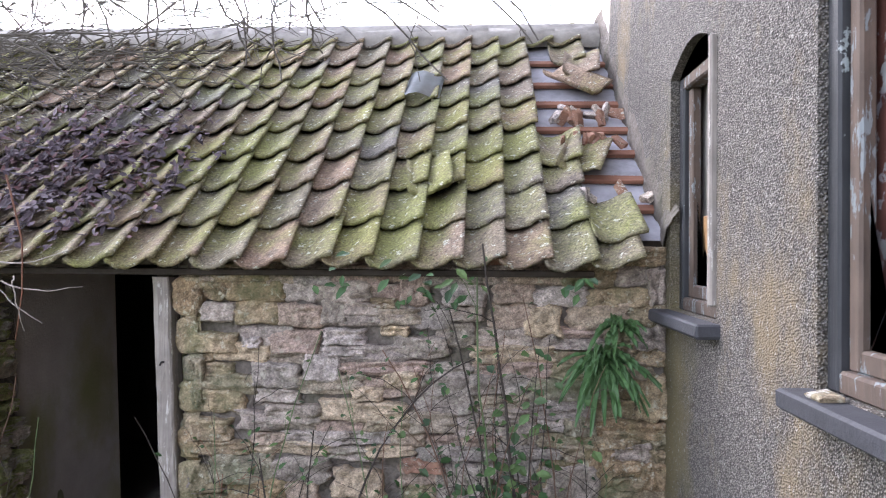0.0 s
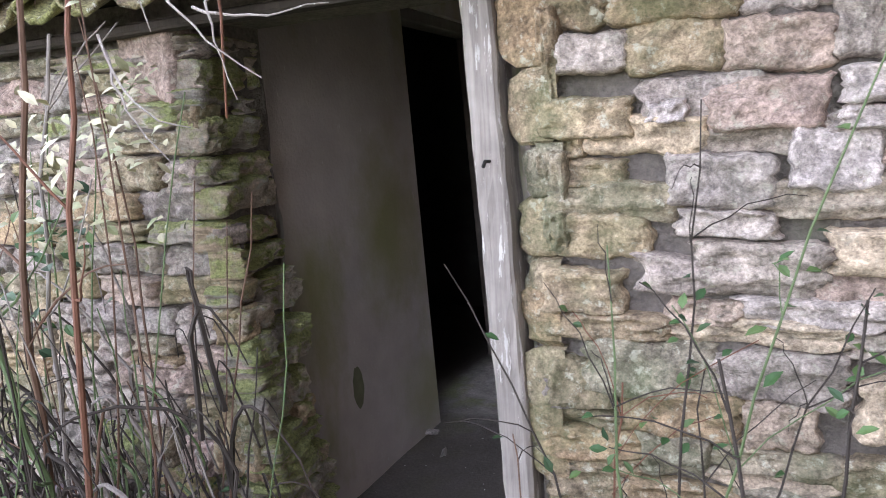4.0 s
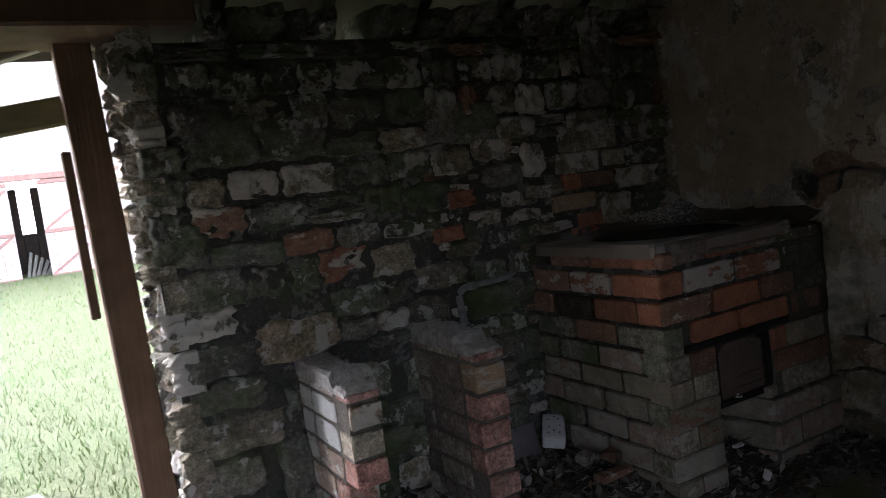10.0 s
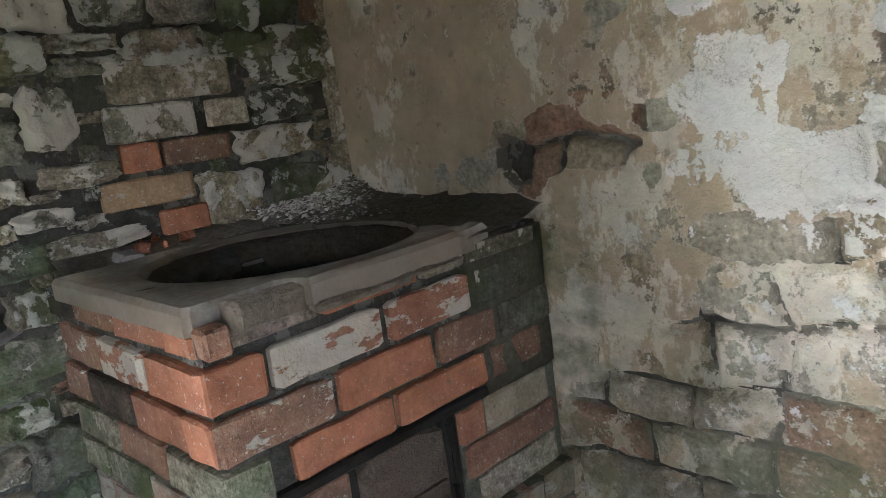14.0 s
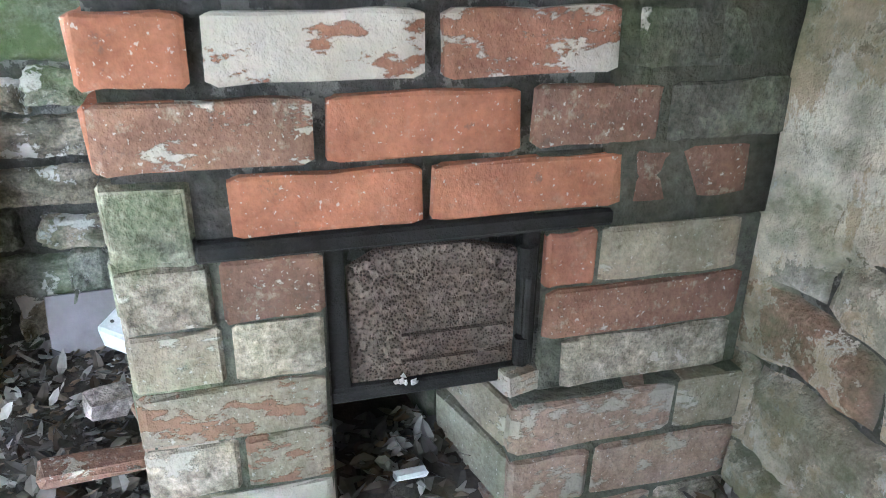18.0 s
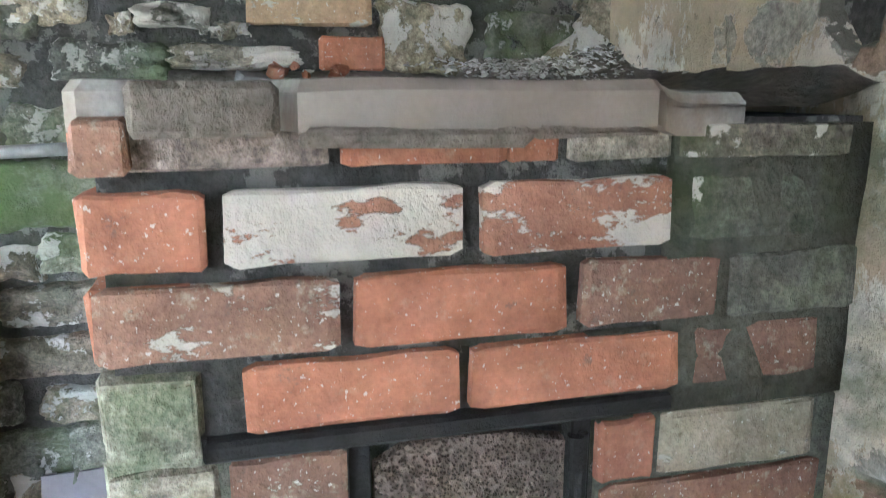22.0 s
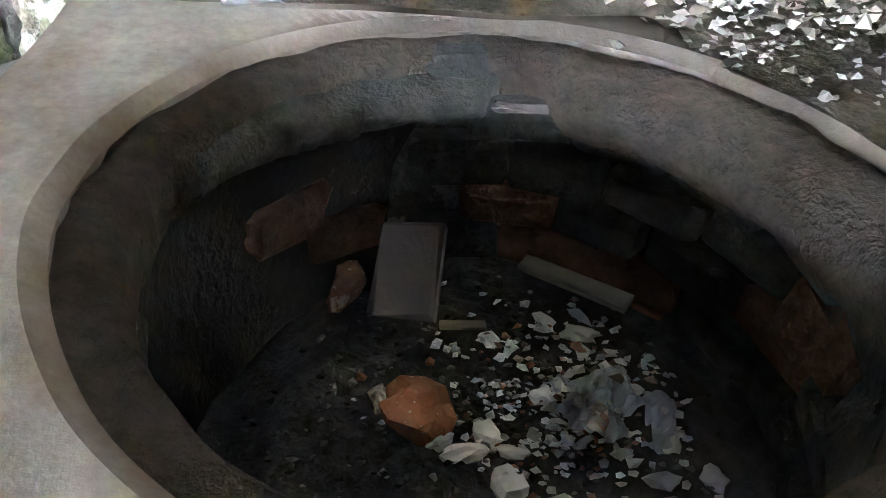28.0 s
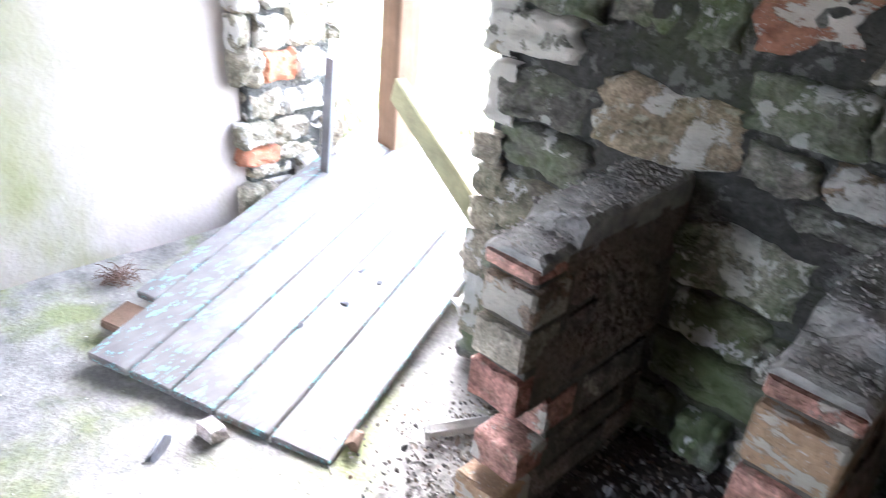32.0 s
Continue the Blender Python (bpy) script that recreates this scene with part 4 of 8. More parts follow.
# ---- right wall: one relief of peeling limewash and render over rubble ----
def right_wall():
    rng_ = random.Random(77)
    y0, y1, z0, z1 = FI - .02, RY + .16, -.05, 2.9
    ys = [y0 + .04 * i for i in range(25)]
    ys += [ys[-1] + .0085 * (i + 1) for i in range(int((y1 - ys[-1]) / .0085))]
    zs = [z0 + .0085 * i for i in range(218)]
    zs += [zs[-1] + .04 * (i + 1) for i in range(int((z1 - zs[-1]) / .04) + 1)]
    # courses of rubble: their upper edges, and the ends of the stones in each
    tops, ends, tones = [z0], [], []
    while tops[-1] < z1 + .2:
        tops.append(tops[-1] + rng_.uniform(.085, .155))
        row = [y0 - .3]
        while row[-1] < y1 + .3:
            row.append(row[-1] + rng_.uniform(.13, .34))
        ends.append(row), tones.append([rng_.random() for _ in row])
    bare_spots = ((3.10, 1.11, .14, .05), (2.96, 1.08, .10, .05), (2.826, 1.125, .055, .035), (3.20, 1.06, .09, .085), (2.63, .885, .17, .045), (2.84, 1.01, .02, .03), (2.655, 1.04, .022, .022), (2.52, .99, .03, .05), (2.40, 1.0, .07, .10), (2.62, 1.40, .12, .045), (3.34, 1.02, .05, .045), (2.93, 1.36, .05, .02), (3.02, .60, .012, .035), (3.46, 1.0, .03, .05))
    white_spots = ((2.57, 1.02, .13, .085), (2.68, 1.14, .11, .12), (2.735, 1.335, .055, .028), (2.40, 1.25, .04, .035), (2.33, 1.37, .03, .03), (2.52, 1.335, .03, .018), (2.76, 1.02, .06, .04), (2.42, 1.09, .03, .04), (2.46, 1.36, .02, .02), (2.25, .83, .02, .025))

    def inside(y, z, spots, rag):
        best = 0.0
        for py, pz, ry, rz in spots:
            if abs(y - py) < 2 * ry and abs(z - pz) < 2 * rz:
                best = max(best, smooth_step(1.15 - math.hypot((y - py) / ry, (z - pz) / rz) - rag, 0, .3))
        return best

    coat, skin, damp, stain, stones, tone, grid = [], [], [], [], [], [], []
    bm = bmesh.new()
    for z in zs:
        row = []
        for y in ys:
            p = Vector((1.7, y, z))
            n1, n2 = noise.fractal(p * 2.1, 1.0, 2.1, 4), noise.fractal(p * 7 + Vector((3, 1, 0)), 1.0, 2.0, 4)
            wy, wz = y + .05 * noise.noise(p * 5) + .02 * n2, z + .035 * noise.noise(p * 4 + Vector((9, 0, 0))) + .016 * n2
            r = min(max(bisect(tops, wz) - 1, 0), len(ends) - 1)
            c = min(max(bisect(ends[r], wy) - 1, 0), len(ends[r]) - 2)
            d = min(wz - tops[r], tops[r + 1] - wz, wy - ends[r][c], ends[r][c + 1] - wy)
            stone = smooth_step(d + .02 * max(0.0, noise.noise(p * 4 + Vector((5, 5, 2))) * 2), .0, .024)
            low = .50 + .30 * smooth_step(3.15 - y, 0, .55)
            keep = -.12 + .62 * smooth_step(z - low + .16 * n1, -.08, .12) + .22 * n2 * smooth_step(y, 2.4, 2.9) - .25 * (1 - stone) * (z < low)
            keep = min(keep, -.3 + 1.0 * smooth_step(y + .05 * n1, 2.36, 2.52)) if y < 2.6 else keep
            keep -= 1.1 * inside(y, z, bare_spots, .55 * n2)
            plaster = smooth_step(keep, -.25, .25)
            crack_y = 2.315 + .022 * noise.noise(Vector((0, 4, z * 5))) + .012 * noise.noise(Vector((0, 2, z * 19)))
            crack = math.exp(-((y - crack_y) / .008) ** 2) * smooth_step(z, .5, .75)
            hole = math.hypot((y - 3.205) / .05, (z - 1.055) / .06) + .5 * n2
            out = .012 * noise.noise(p * 1.4) + .006 * noise.noise(p * 3)
            out += .010 * plaster + (.034 * stone - .022) * (1 - plaster) + .004 * stone * plaster + .005 * n2 - .028 * crack
            out -= .06 * smooth_step(1.1 - hole, 0, .5)
            row.append(bm.verts.new((2.70 - out, y, z)))
            coat.append(.24 * max(-1.0, min(1.0, keep)))
            white = inside(y, z, white_spots, .5 * n2)
            skin.append(-.16 + .25 * white + (.12 * stone * (1 - .6 * plaster) * (.4 + .6 * smooth_step(3.2 - y, 0, .5)) if z < .95 or y < 2.34 else .03 * (y < 3.0)) - (.4 if hole < 1.1 else 0))
            stones.append(stone * (1 - crack) * (1 if hole > 1.1 else 0))
            tone.append(tones[r][c])
            stain.append(smooth_step(y, 2.8, 3.25) * .75 + .8 * smooth_step(.2 - abs(z - 1.17), 0, .2) * smooth_step(y, 2.6, 3.0))
            damp.append(max(1 - smooth_step(z + .25 * n1, .10, .75), smooth_step(y + .16 * n1, 2.86, 3.06) * (1 - smooth_step(z + .12 * n1, .84, 1.0))))
        grid.append(row)
    for p, q in zip(grid, grid[1:]):
        for i in range(len(ys) - 1):
            bm.faces.new((p[i], q[i], q[i + 1], p[i + 1]))
    ob = tagged(link("wall_right", bm, m_peel, smooth=True), "rough house wall with peeling dirty limewash and damp stone", "wall", kind="structure")
    for name, vals in (("coat", coat), ("skin", skin), ("damp", damp), ("stain", stain), ("stone", stones), ("tone", tone)):
        ob.data.attributes.new(name, 'FLOAT', 'POINT').data.foreach_set("value", vals)


right_wall()

# ---- roof ----
A = math.atan2(3.14 - 1.665, 2.2 - 0.23)
EAVE = Vector((0, 0.23, 1.665))
UP, OUT = Vector((0, math.cos(A), math.sin(A))), Vector((0, -math.sin(A), math.cos(A)))


def on_roof(x, s, n=0.0):
    return Vector((x, 0, 0)) + EAVE + UP * s + OUT * n


def roof_slab(name, x0, x1, s0, s1, n0, n1, material, label):
    bm = bmesh.new()
    c = [bm.verts.new(on_roof(x, s, n)) for n in (n0, n1) for s in (s0, s1) for x in (x0, x1)]
    for f in ((0, 1, 3, 2), (4, 6, 7, 5), (0, 4, 5, 1), (2, 3, 7, 6), (0, 2, 6, 4), (1, 5, 7, 3)):
        bm.faces.new([c[i] for i in f])
    bmesh.ops.recalc_face_normals(bm, faces=bm.faces)
    return tagged(link(name, bm, material), label, "roof", kind="structure")


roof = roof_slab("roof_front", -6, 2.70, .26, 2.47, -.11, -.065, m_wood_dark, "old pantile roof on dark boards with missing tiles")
bm = bmesh.new()
ra = math.atan2(3.14 - 1.86, 4.42 - 2.2)
pr = [(2.2, 3.05), (2.2, 3.11), (4.45, 1.93), (4.45, 1.875)]
lo = [[bm.verts.new((x, y, z)) for y, z in pr] for x in (-6, 2.75)]
for i in range(4):
    bm.faces.new((lo[0][i], lo[0][(i + 1) % 4], lo[1][(i + 1) % 4], lo[1][i]))
bm.faces.new(lo[0][::-1]), bm.faces.new(lo[1])
bmesh.ops.recalc_face_normals(bm, faces=bm.faces)
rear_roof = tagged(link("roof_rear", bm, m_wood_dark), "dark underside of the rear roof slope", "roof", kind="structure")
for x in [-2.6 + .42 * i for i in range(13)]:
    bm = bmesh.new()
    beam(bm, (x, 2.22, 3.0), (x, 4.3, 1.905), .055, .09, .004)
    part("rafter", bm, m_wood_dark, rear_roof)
bm = bmesh.new()
add_box(bm, (-6, .37, 1.622), (1.97, .43, 1.648), .002, .006)
tagged(link("trim_eaves_board", bm, m_wood_dark), "dark weathered board under the eaves", "trim", kind="structure")
bm = bmesh.new()
add_box(bm, (OL - .2, RY - .005, 1.855), (OR + .25, RO + .01, 1.96), .003, .008)
tagged(link("trim_lintel", bm, m_wood_brown), "old timber lintel over the rear doorway", "trim", kind="structure")


def pantile(seed):
    """One pantile with a flowing S section; x across, y up the slope."""
    rng = random.Random(seed)
    bm = bmesh.new()
    w, L, th, n = .205, .335, .015, 11
    rows_ = []
    for y in (0.0, .03, L * .5, L):
        top, bot = [], []
        for i in range(n + 1):
            u = i / n
            z = -.021 * math.sin(math.pi * min(u / .62, 1)) + (.034 * math.sin(math.pi * (u - .62) / .76) if u > .62 else 0) + (.012 * (1 - u / .12) if u < .12 else 0)
            z += rng.uniform(-.0012, .0012)
            yy = y + (rng.uniform(-.006, .006) if y < .02 else 0)
            top.append(bm.verts.new((u * w - w, yy, z + th))), bot.append(bm.verts.new((u * w - w, yy, z)))
        rows_.append((top, bot))
    for (t0, b0), (t1, b1) in zip(rows_, rows_[1:]):
        for i in range(n):
            bm.faces.new((t0[i], t0[i + 1], t1[i + 1], t1[i])), bm.faces.new((b0[i], b1[i], b1[i + 1], b0[i + 1]))
        bm.faces.new((t0[0], t1[0], b1[0], b0[0])), bm.faces.new((t0[n], b0[n], b1[n], t1[n]))
    for t, b, s in ((*rows_[0], 1), (*rows_[-1], -1)):
        for i in range(n):
            bm.faces.new((t[i], b[i], b[i + 1], t[i + 1])[::s])
    bmesh.ops.recalc_face_normals(bm, faces=bm.faces)
    me = bpy.data.meshes.new("tile")
    bm.to_mesh(me)
    bm.free()
    me.materials.append(m_tile)
    me.polygons.foreach_set("use_smooth", [True] * len(me.polygons))
    return me


PITCH, GAUGE = 0.170, 0.283
TILES = [pantile(i) for i in range(6)]
rng = random.Random(5)


def tile_pose(x, s, n, spin=0.0, tip=0.0, side=0.0):
    m = Matrix((Vector((1, 0, 0)), UP, OUT)).transposed().to_4x4()
    m.translation = on_roof(x, s, n)
    return m @ Matrix.Rotation(spin, 4, 'Z') @ Matrix.Rotation(-.092 + tip, 4, 'X') @ Matrix.Rotation(side, 4, 'Y')


def lay_tile(m, material=None):
    me = rng.choice(TILES)
    ob = new("tile", me)
    ob.parent = roof
    ob.matrix_world = m
    return ob


for row in range(9):
    for col in range(-17, 11):
        x = 0.602 + col * PITCH
        s = row * GAUGE
        if x > 2.28:
            continue
        gone = x > 1.88 and 1 <= row <= 7 and not (x < 2.05 and row <= 2) and not (x > 2.05 and row == 7)
        if gone:
            continue
        jit = rng.uniform
        lay_tile(tile_pose(x + jit(-.006, .006), s + jit(-.014, .014), -.002 + jit(0, .006), jit(-.02, .02), jit(-.012, .012), jit(-.03, .03)))
# slipped and displaced tiles round the hole, and one laid over the others
for x, s, n, spin, tip, side in ((1.985, .76, .02, -.05, -.03, -.05), (2.045, .66, .0, -.3, .02, .12), (2.165, .15, .02, .04, -.03, .05), (2.17, 1.70, .03, -.12, .03, .04), (2.23, 1.60, .0, .75, .1, .2), (1.405, .50, .034, .10, -.03, -.05)):
    lay_tile(tile_pose(x, s, n, spin, tip, side))
# battens over grey underlay, with broken pieces on them
bm = bmesh.new()
c = [bm.verts.new(on_roof(x, s, -.055)) for s in (.25, 2.4) for x in (1.75, 2.27)]
bm.faces.new((c[0], c[1], c[3], c[2]))
part("underlay", bm, plain("grey_underlay", (0.3, 0.29, 0.31), 0.85, 0, .6, 6), roof, "grey dusty roofing felt")
for s in (.45, .69, .93, 1.17, 1.47, 1.72, 2.02):
    bm = bmesh.new()
    p, q = on_roof(1.78, s + rng.uniform(-.02, .02), -.035), on_roof(2.26, s, -.035)
    beam(bm, p, q, .045, .022, .003, 0, OUT)
    part("batten", bm, m_batten, roof)
for k in range(26):
    bm = bmesh.new()
    p = on_roof(rng.uniform(1.9, 2.24), rng.choice((.48, .55, .95, .97, 1.22, 1.24, 1.28, 1.3)) + rng.uniform(0, .06), -.005)
    q = Euler((rng.uniform(0, 6), rng.uniform(0, 6), rng.uniform(0, 6))).to_matrix()
    random.seed(k)
    add_box(bm, p - Vector((.04, .025, .012)), p + Vector((.04, .025, .012)), .008, .006, q)
    part("fragment", bm, m_brick_dull if k % 3 else m_stone_pale, roof)
# flat pale sheet patching one tile
bm = bmesh.new()
for i in range(7):
    u = i / 6
    for s in (1.43, 1.72):
        bm.verts.new(on_roof(1.10 + .19 * u + .02 * (s > 1.5), s, .045 + .018 * math.sin(u * 5)))
bm.verts.ensure_lookup_table()
for i in range(6):
    bm.faces.new((bm.verts[2 * i], bm.verts[2 * i + 2], bm.verts[2 * i + 3], bm.verts[2 * i + 1]))
bmesh.ops.solidify(bm, geom=bm.faces[:], thickness=.004)
part("patch", bm, plain("pale_plastic_sheet", (0.72, 0.75, 0.8), 0.4, 0, .2), roof, "pale plastic sheet patching a tile", True)
# ridge capping in mortar
for k in range(20):
    x0 = -6 + k * .42
    x1 = min(x0 + .41, 2.24)
    if x1 - x0 < .1:
        continue
    bm = bmesh.new()
    ring = []
    for x in (x0, x1):
        dz = rng.uniform(-.006, .006)
        ring.append([bm.verts.new((x, 2.2 + .13 * math.cos(a), 3.10 + dz + .075 * math.sin(a))) for a in (math.pi * i / 9 for i in range(10))])
    for i in range(9):
        bm.faces.new((ring[0][i], ring[0][i + 1], ring[1][i + 1], ring[1][i]))
    for r in ring:
        bm.faces.new(r)
    bmesh.ops.recalc_face_normals(bm, faces=bm.faces)
    part("ridge_tile", bm, m_cement, roof, "", True)
# mortar bedding under the ridge tiles
bm = bmesh.new()
lines = []
for k in range(166):
    x = -6 + k * .05
    w = noise.noise(Vector((x * 6, 0, 0)))
    lines.append([bm.verts.new(on_roof(x, 2.29 + .03 * w, -.03)), bm.verts.new(on_roof(x, 2.30 + .03 * w, .045 + .012 * noise.noise(Vector((x * 11, 3, 0))))), bm.verts.new(on_roof(x, 2.42, .075))])
for p, q in zip(lines, lines[1:]):
    bm.faces.new((p[0], q[0], q[1], p[1])), bm.faces.new((p[1], q[1], q[2], p[2]))
part("mortar_bed", bm, m_cement, roof, "rough grey bedding mortar under the ridge", True)

# ---- the house: roughcast wall with two old windows ----
HX = 2.262
W1 = (-.195, .375, 1.50, 2.40)
W2 = (-2.1, -.89, 1.42, 2.75)
house = slab_wall("wall_house", [((HX, W1[1], -.15), (2.7, FY + .36, 5.2)), ((HX, W2[1], -.15), (2.7, W1[0], 5.2)), ((HX, -6, -.15), (2.7, W2[0], 5.2)), ((HX, W1[0], -.15), (2.7, W1[1], W1[2])), ((HX, W2[0], -.15), (2.7, W2[1], W2[2])), ((HX, W2[0], W2[3]), (2.7, W2[1], 5.2)), ((HX, W1[0], 2.56), (2.7, W1[1], 5.2))], m_render, "tall house wall in grey roughcast render")
bm = bmesh.new()
arch = [(HX, W1[0] + (W1[1] - W1[0]) * i / 12, W1[3] + .085 * math.sin(math.pi * i / 12) - .0) for i in range(13)]
lo_, hi_ = [], []
for dx in (0, .4):
    lo_.append([bm.verts.new((x + dx, y, z)) for x, y, z in arch]), hi_.append([bm.verts.new((x + dx, y, 2.561)) for x, y, z in arch])
for i in range(12):
    bm.faces.new((lo_[0][i], lo_[0][i + 1], hi_[0][i + 1], hi_[0][i])), bm.faces.new((lo_[0][i], lo_[1][i], lo_[1][i + 1], lo_[0][i + 1]))
bmesh.ops.recalc_face_normals(bm, faces=bm.faces)
part("arch", bm, m_render, house)
# upper wall rising behind the hole, with a ragged edge of render over the roof
bm = bmesh.new()
lines = []
for k in range(84):
    s = .20 + k * .028
    w = noise.fractal(Vector((s * 7, 2, 0)), 1, 2, 4)
    lines.append([bm.verts.new(on_roof(HX - .012 - .02 * w, s, -.05)), bm.verts.new(on_roof(HX - .01 - .02 * w, s, .03 + .03 * w)), bm.verts.new(on_roof(HX + .002, s, .08 + .04 * w)), bm.verts.new(on_roof(HX + .02, s, .11 + .04 * w))])
for p, q in zip(lines, lines[1:]):
    for i in range(3):
        bm.faces.new((p[i], p[i + 1], q[i + 1], q[i]))
bmesh.ops.recalc_face_normals(bm, faces=bm.faces)
part("flashing_mortar", bm, m_mortar, house, "ragged grey mortar fillet against the roof")


bm = bmesh.new()
prof = [(FI, 2.02), (1.76, 2.78), (1.80, 3.05), (1.74, 3.3), (1.80, 3.7), (1.76, 5.2), (FI, 5.2)]
sd = [[bm.verts.new((x, y, z)) for y, z in prof] for x in (HX, 2.71)]
for i in range(7):
    bm.faces.new((sd[0][i], sd[0][(i + 1) % 7], sd[1][(i + 1) % 7], sd[1][i]))
bm.faces.new(sd[0]), bm.faces.new(sd[1][::-1])
bmesh.ops.recalc_face_normals(bm, faces=bm.faces)
part("upper_wall", bm, m_render, house)


def window(name, y0, y1, z0, z1, arched, label, deep=.07):
    w = thing(name, label, "window", kind="structure")
    x = HX + deep

    def bit(nm, a, b, mat_, lab="", jit=.0012, bev=.006):
        bm = bmesh.new()
        add_box(bm, a, b, jit, bev)
        part(nm, bm, mat_, w, lab)

    bit("frame_stile", (x, y1 - .055, z0), (x + .06, y1, z1), m_frame_black, "black paint flaking off wood")
    bit("frame_stile", (x, y0, z0), (x + .06, y0 + .055, z1), m_frame_black)
    bit("frame_head", (x, y0 + .055, z1 - .05), (x + .06, y1 - .055, z1), m_frame)
    bit("frame_foot", (x, y0 + .055, z0), (x + .06, y1 - .055, z0 + .05), m_frame)
    bit("sash_stile", (x + .02, y1 - .105, z0 + .05), (x + .055, y1 - .058, z1 - .05), m_frame, "bare wood with peeling paint")
    bit("sash_stile", (x + .02, y0 + .058, z0 + .05), (x + .055, y0 + .105, z1 - .05), m_frame)
    bit("sash_rail", (x + .02, y0 + .105, z0 + .05), (x + .055, y1 - .105, z0 + .10), m_frame)
    bit("sill", (HX - .075, y0 - .04, z0 - .05), (x + .07, y1 + .04, z0 - .002), m_slate, "dark chipped slate sill", .002, .008)
    bit("board", (x + .075, y0, z0), (x + .10, y1, z1 + .1), plain(name + "_board", (0.33, 0.30, 0.27), .8, 0, .7, 5, .6) if arched else timber("flaking_red_board", (0.2, 0.075, 0.055), (0.1, 0.05, 0.04), (20, 20, 3), (0.42, 0.4, 0.42), .35), "old boarding behind the broken glass")
    if arched:
        bm = bmesh.new()
        vs = [bm.verts.new((x, y, z - .0)) for _, y, z in arch]
        bm.faces.new(vs)
        bmesh.ops.solidify(bm, geom=bm.faces[:], thickness=.03)
        part("tympanum", bm, m_frame, w, "peeling grey arched head")
        bit("open_casement", (HX - .02, y0 + .005, z0 + .05), (HX + .06, y0 + .035, z1 + .02), m_wood_grey, "swung weathered casement edge")
        bit("panel", (x + .055, y0 + .12, z0 + .06), (x + .068, y1 - .12, z0 + .36), plain("ochre_board", (0.28, 0.16, 0.07), .8, 0, .5), "torn ochre board")
    # broken glass left in the corners
    g = bpy.data.materials.get("old_glass") or glass()
    for k, tri in enumerate((((y1 - .105, z0 + .1), (y1 - .105, z0 + .42), (y1 - .17, z0 + .2)), ((y1 - .11, z0 + .1), (y1 - .30, z0 + .1), (y1 - .2, z0 + .24)), ((y0 + .1, z1 - .06), (y0 + .1, z1 - .4), (y0 + .2, z1 - .1)))):
        bm = bmesh.new()
        bm.faces.new([bm.verts.new((x + .04, a, b)) for a, b in tri])
        bmesh.ops.solidify(bm, geom=bm.faces[:], thickness=.003)
        part("pane", bm, g, w, "jagged shard of dirty glass")
    return w


def glass():
    k = Nodes("old_glass", .15)
    k.b.inputs["Transmission Weight"].default_value = .9
    k.b.inputs["Base Color"].default_value = (.75, .82, .82, 1)
    return k.m


window("window_1", *W1, True, "narrow arched sash window with broken panes and flaking paint", .035)
window("window_2", *W2, False, "wide rotten sash window with black frame and broken glass", .02)
random.seed(71)
bm = bmesh.new()
add_box(bm, (HX - .055, -1.03, 1.419), (HX - .005, -.96, 1.430), .004, .004)
tagged(link("sill_fragment", bm, m_stone_tan), "tan broken stone chip on the slate sill", "stone chip")
# ---- post of the front doorway ----
def front_post():
    t = thing("door_post", "cracked weathered white-painted timber post in the doorway", "post")
    bm = bmesh.new()
    n = 26
    rng_ = random.Random(3)
    for i in range(n + 1):
        z = -.05 + 1.66 * i / n
        x = .262 - .068 * (z / 1.6)
        for dx, dy in ((-.036, 0), (-.028, -.006), (-.012, -.009), (.01, -.006), (.028, -.008), (.036, 0), (.036, .09), (-.036, .09)):
            bm.verts.new((x + dx + rng_.uniform(-.0025, .0025), .42 + dy + rng_.uniform(-.003, .003), z))
    bm.verts.ensure_lookup_table()
    for i in range(n):
        for j in range(8):
            a, b = i * 8 + j, i * 8 + (j + 1) % 8
            bm.faces.new((bm.verts[a], bm.verts[b], bm.verts[b + 8], bm.verts[a + 8]))
    bm.faces.new([bm.verts[j] for j in range(8)][::-1]), bm.faces.new([bm.verts[n * 8 + j] for j in range(8)])
    part("shaft", bm, m_wood_grey, t)
    bm = bmesh.new()
    tube(bm, [(.215, .405, 1.26), (.215, .38, 1.262), (.213, .372, 1.25)], .004, .004)
    part("nail", bm, m_iron, t)


front_post()


# ---- timber gate frame standing in the rear doorway ----
def gate_frame():
    t = thing("gate_frame", "rough timber gate frame of two posts and three rails", "gate")
    for p, q, w, h, m_, nm in (((-.55, 4.44, 0.02), (-.535, 4.44, 1.775), .105, .105, m_wood_brown, "post"), ((.315, 4.13, 0.02), (.262, 4.13, 1.93), .115, .10, m_wood_brown, "post"),
                               ((-.49, 4.385, .435), (.25, 4.17, .155), .045, .095, m_wood_green, "rail"), ((-.49, 4.385, 1.585), (.25, 4.17, 1.655), .045, .095, m_wood_green, "rail"), ((-.49, 4.385, 1.735), (.25, 4.17, 1.915), .045, .085, m_wood_pale, "rail")):
        bm = bmesh.new()
        beam(bm, p, q, w, h, .006, .002, (0, 1, 0) if nm == "post" else (0, 0, 1))
        part(nm, bm, m_, t)
    bm = bmesh.new()
    beam(bm, (.2, 4.06, .95), (.195, 4.06, 1.5), .03, .05, .004, .001, (0, 1, 0))
    part("batten", bm, m_wood_brown, t)


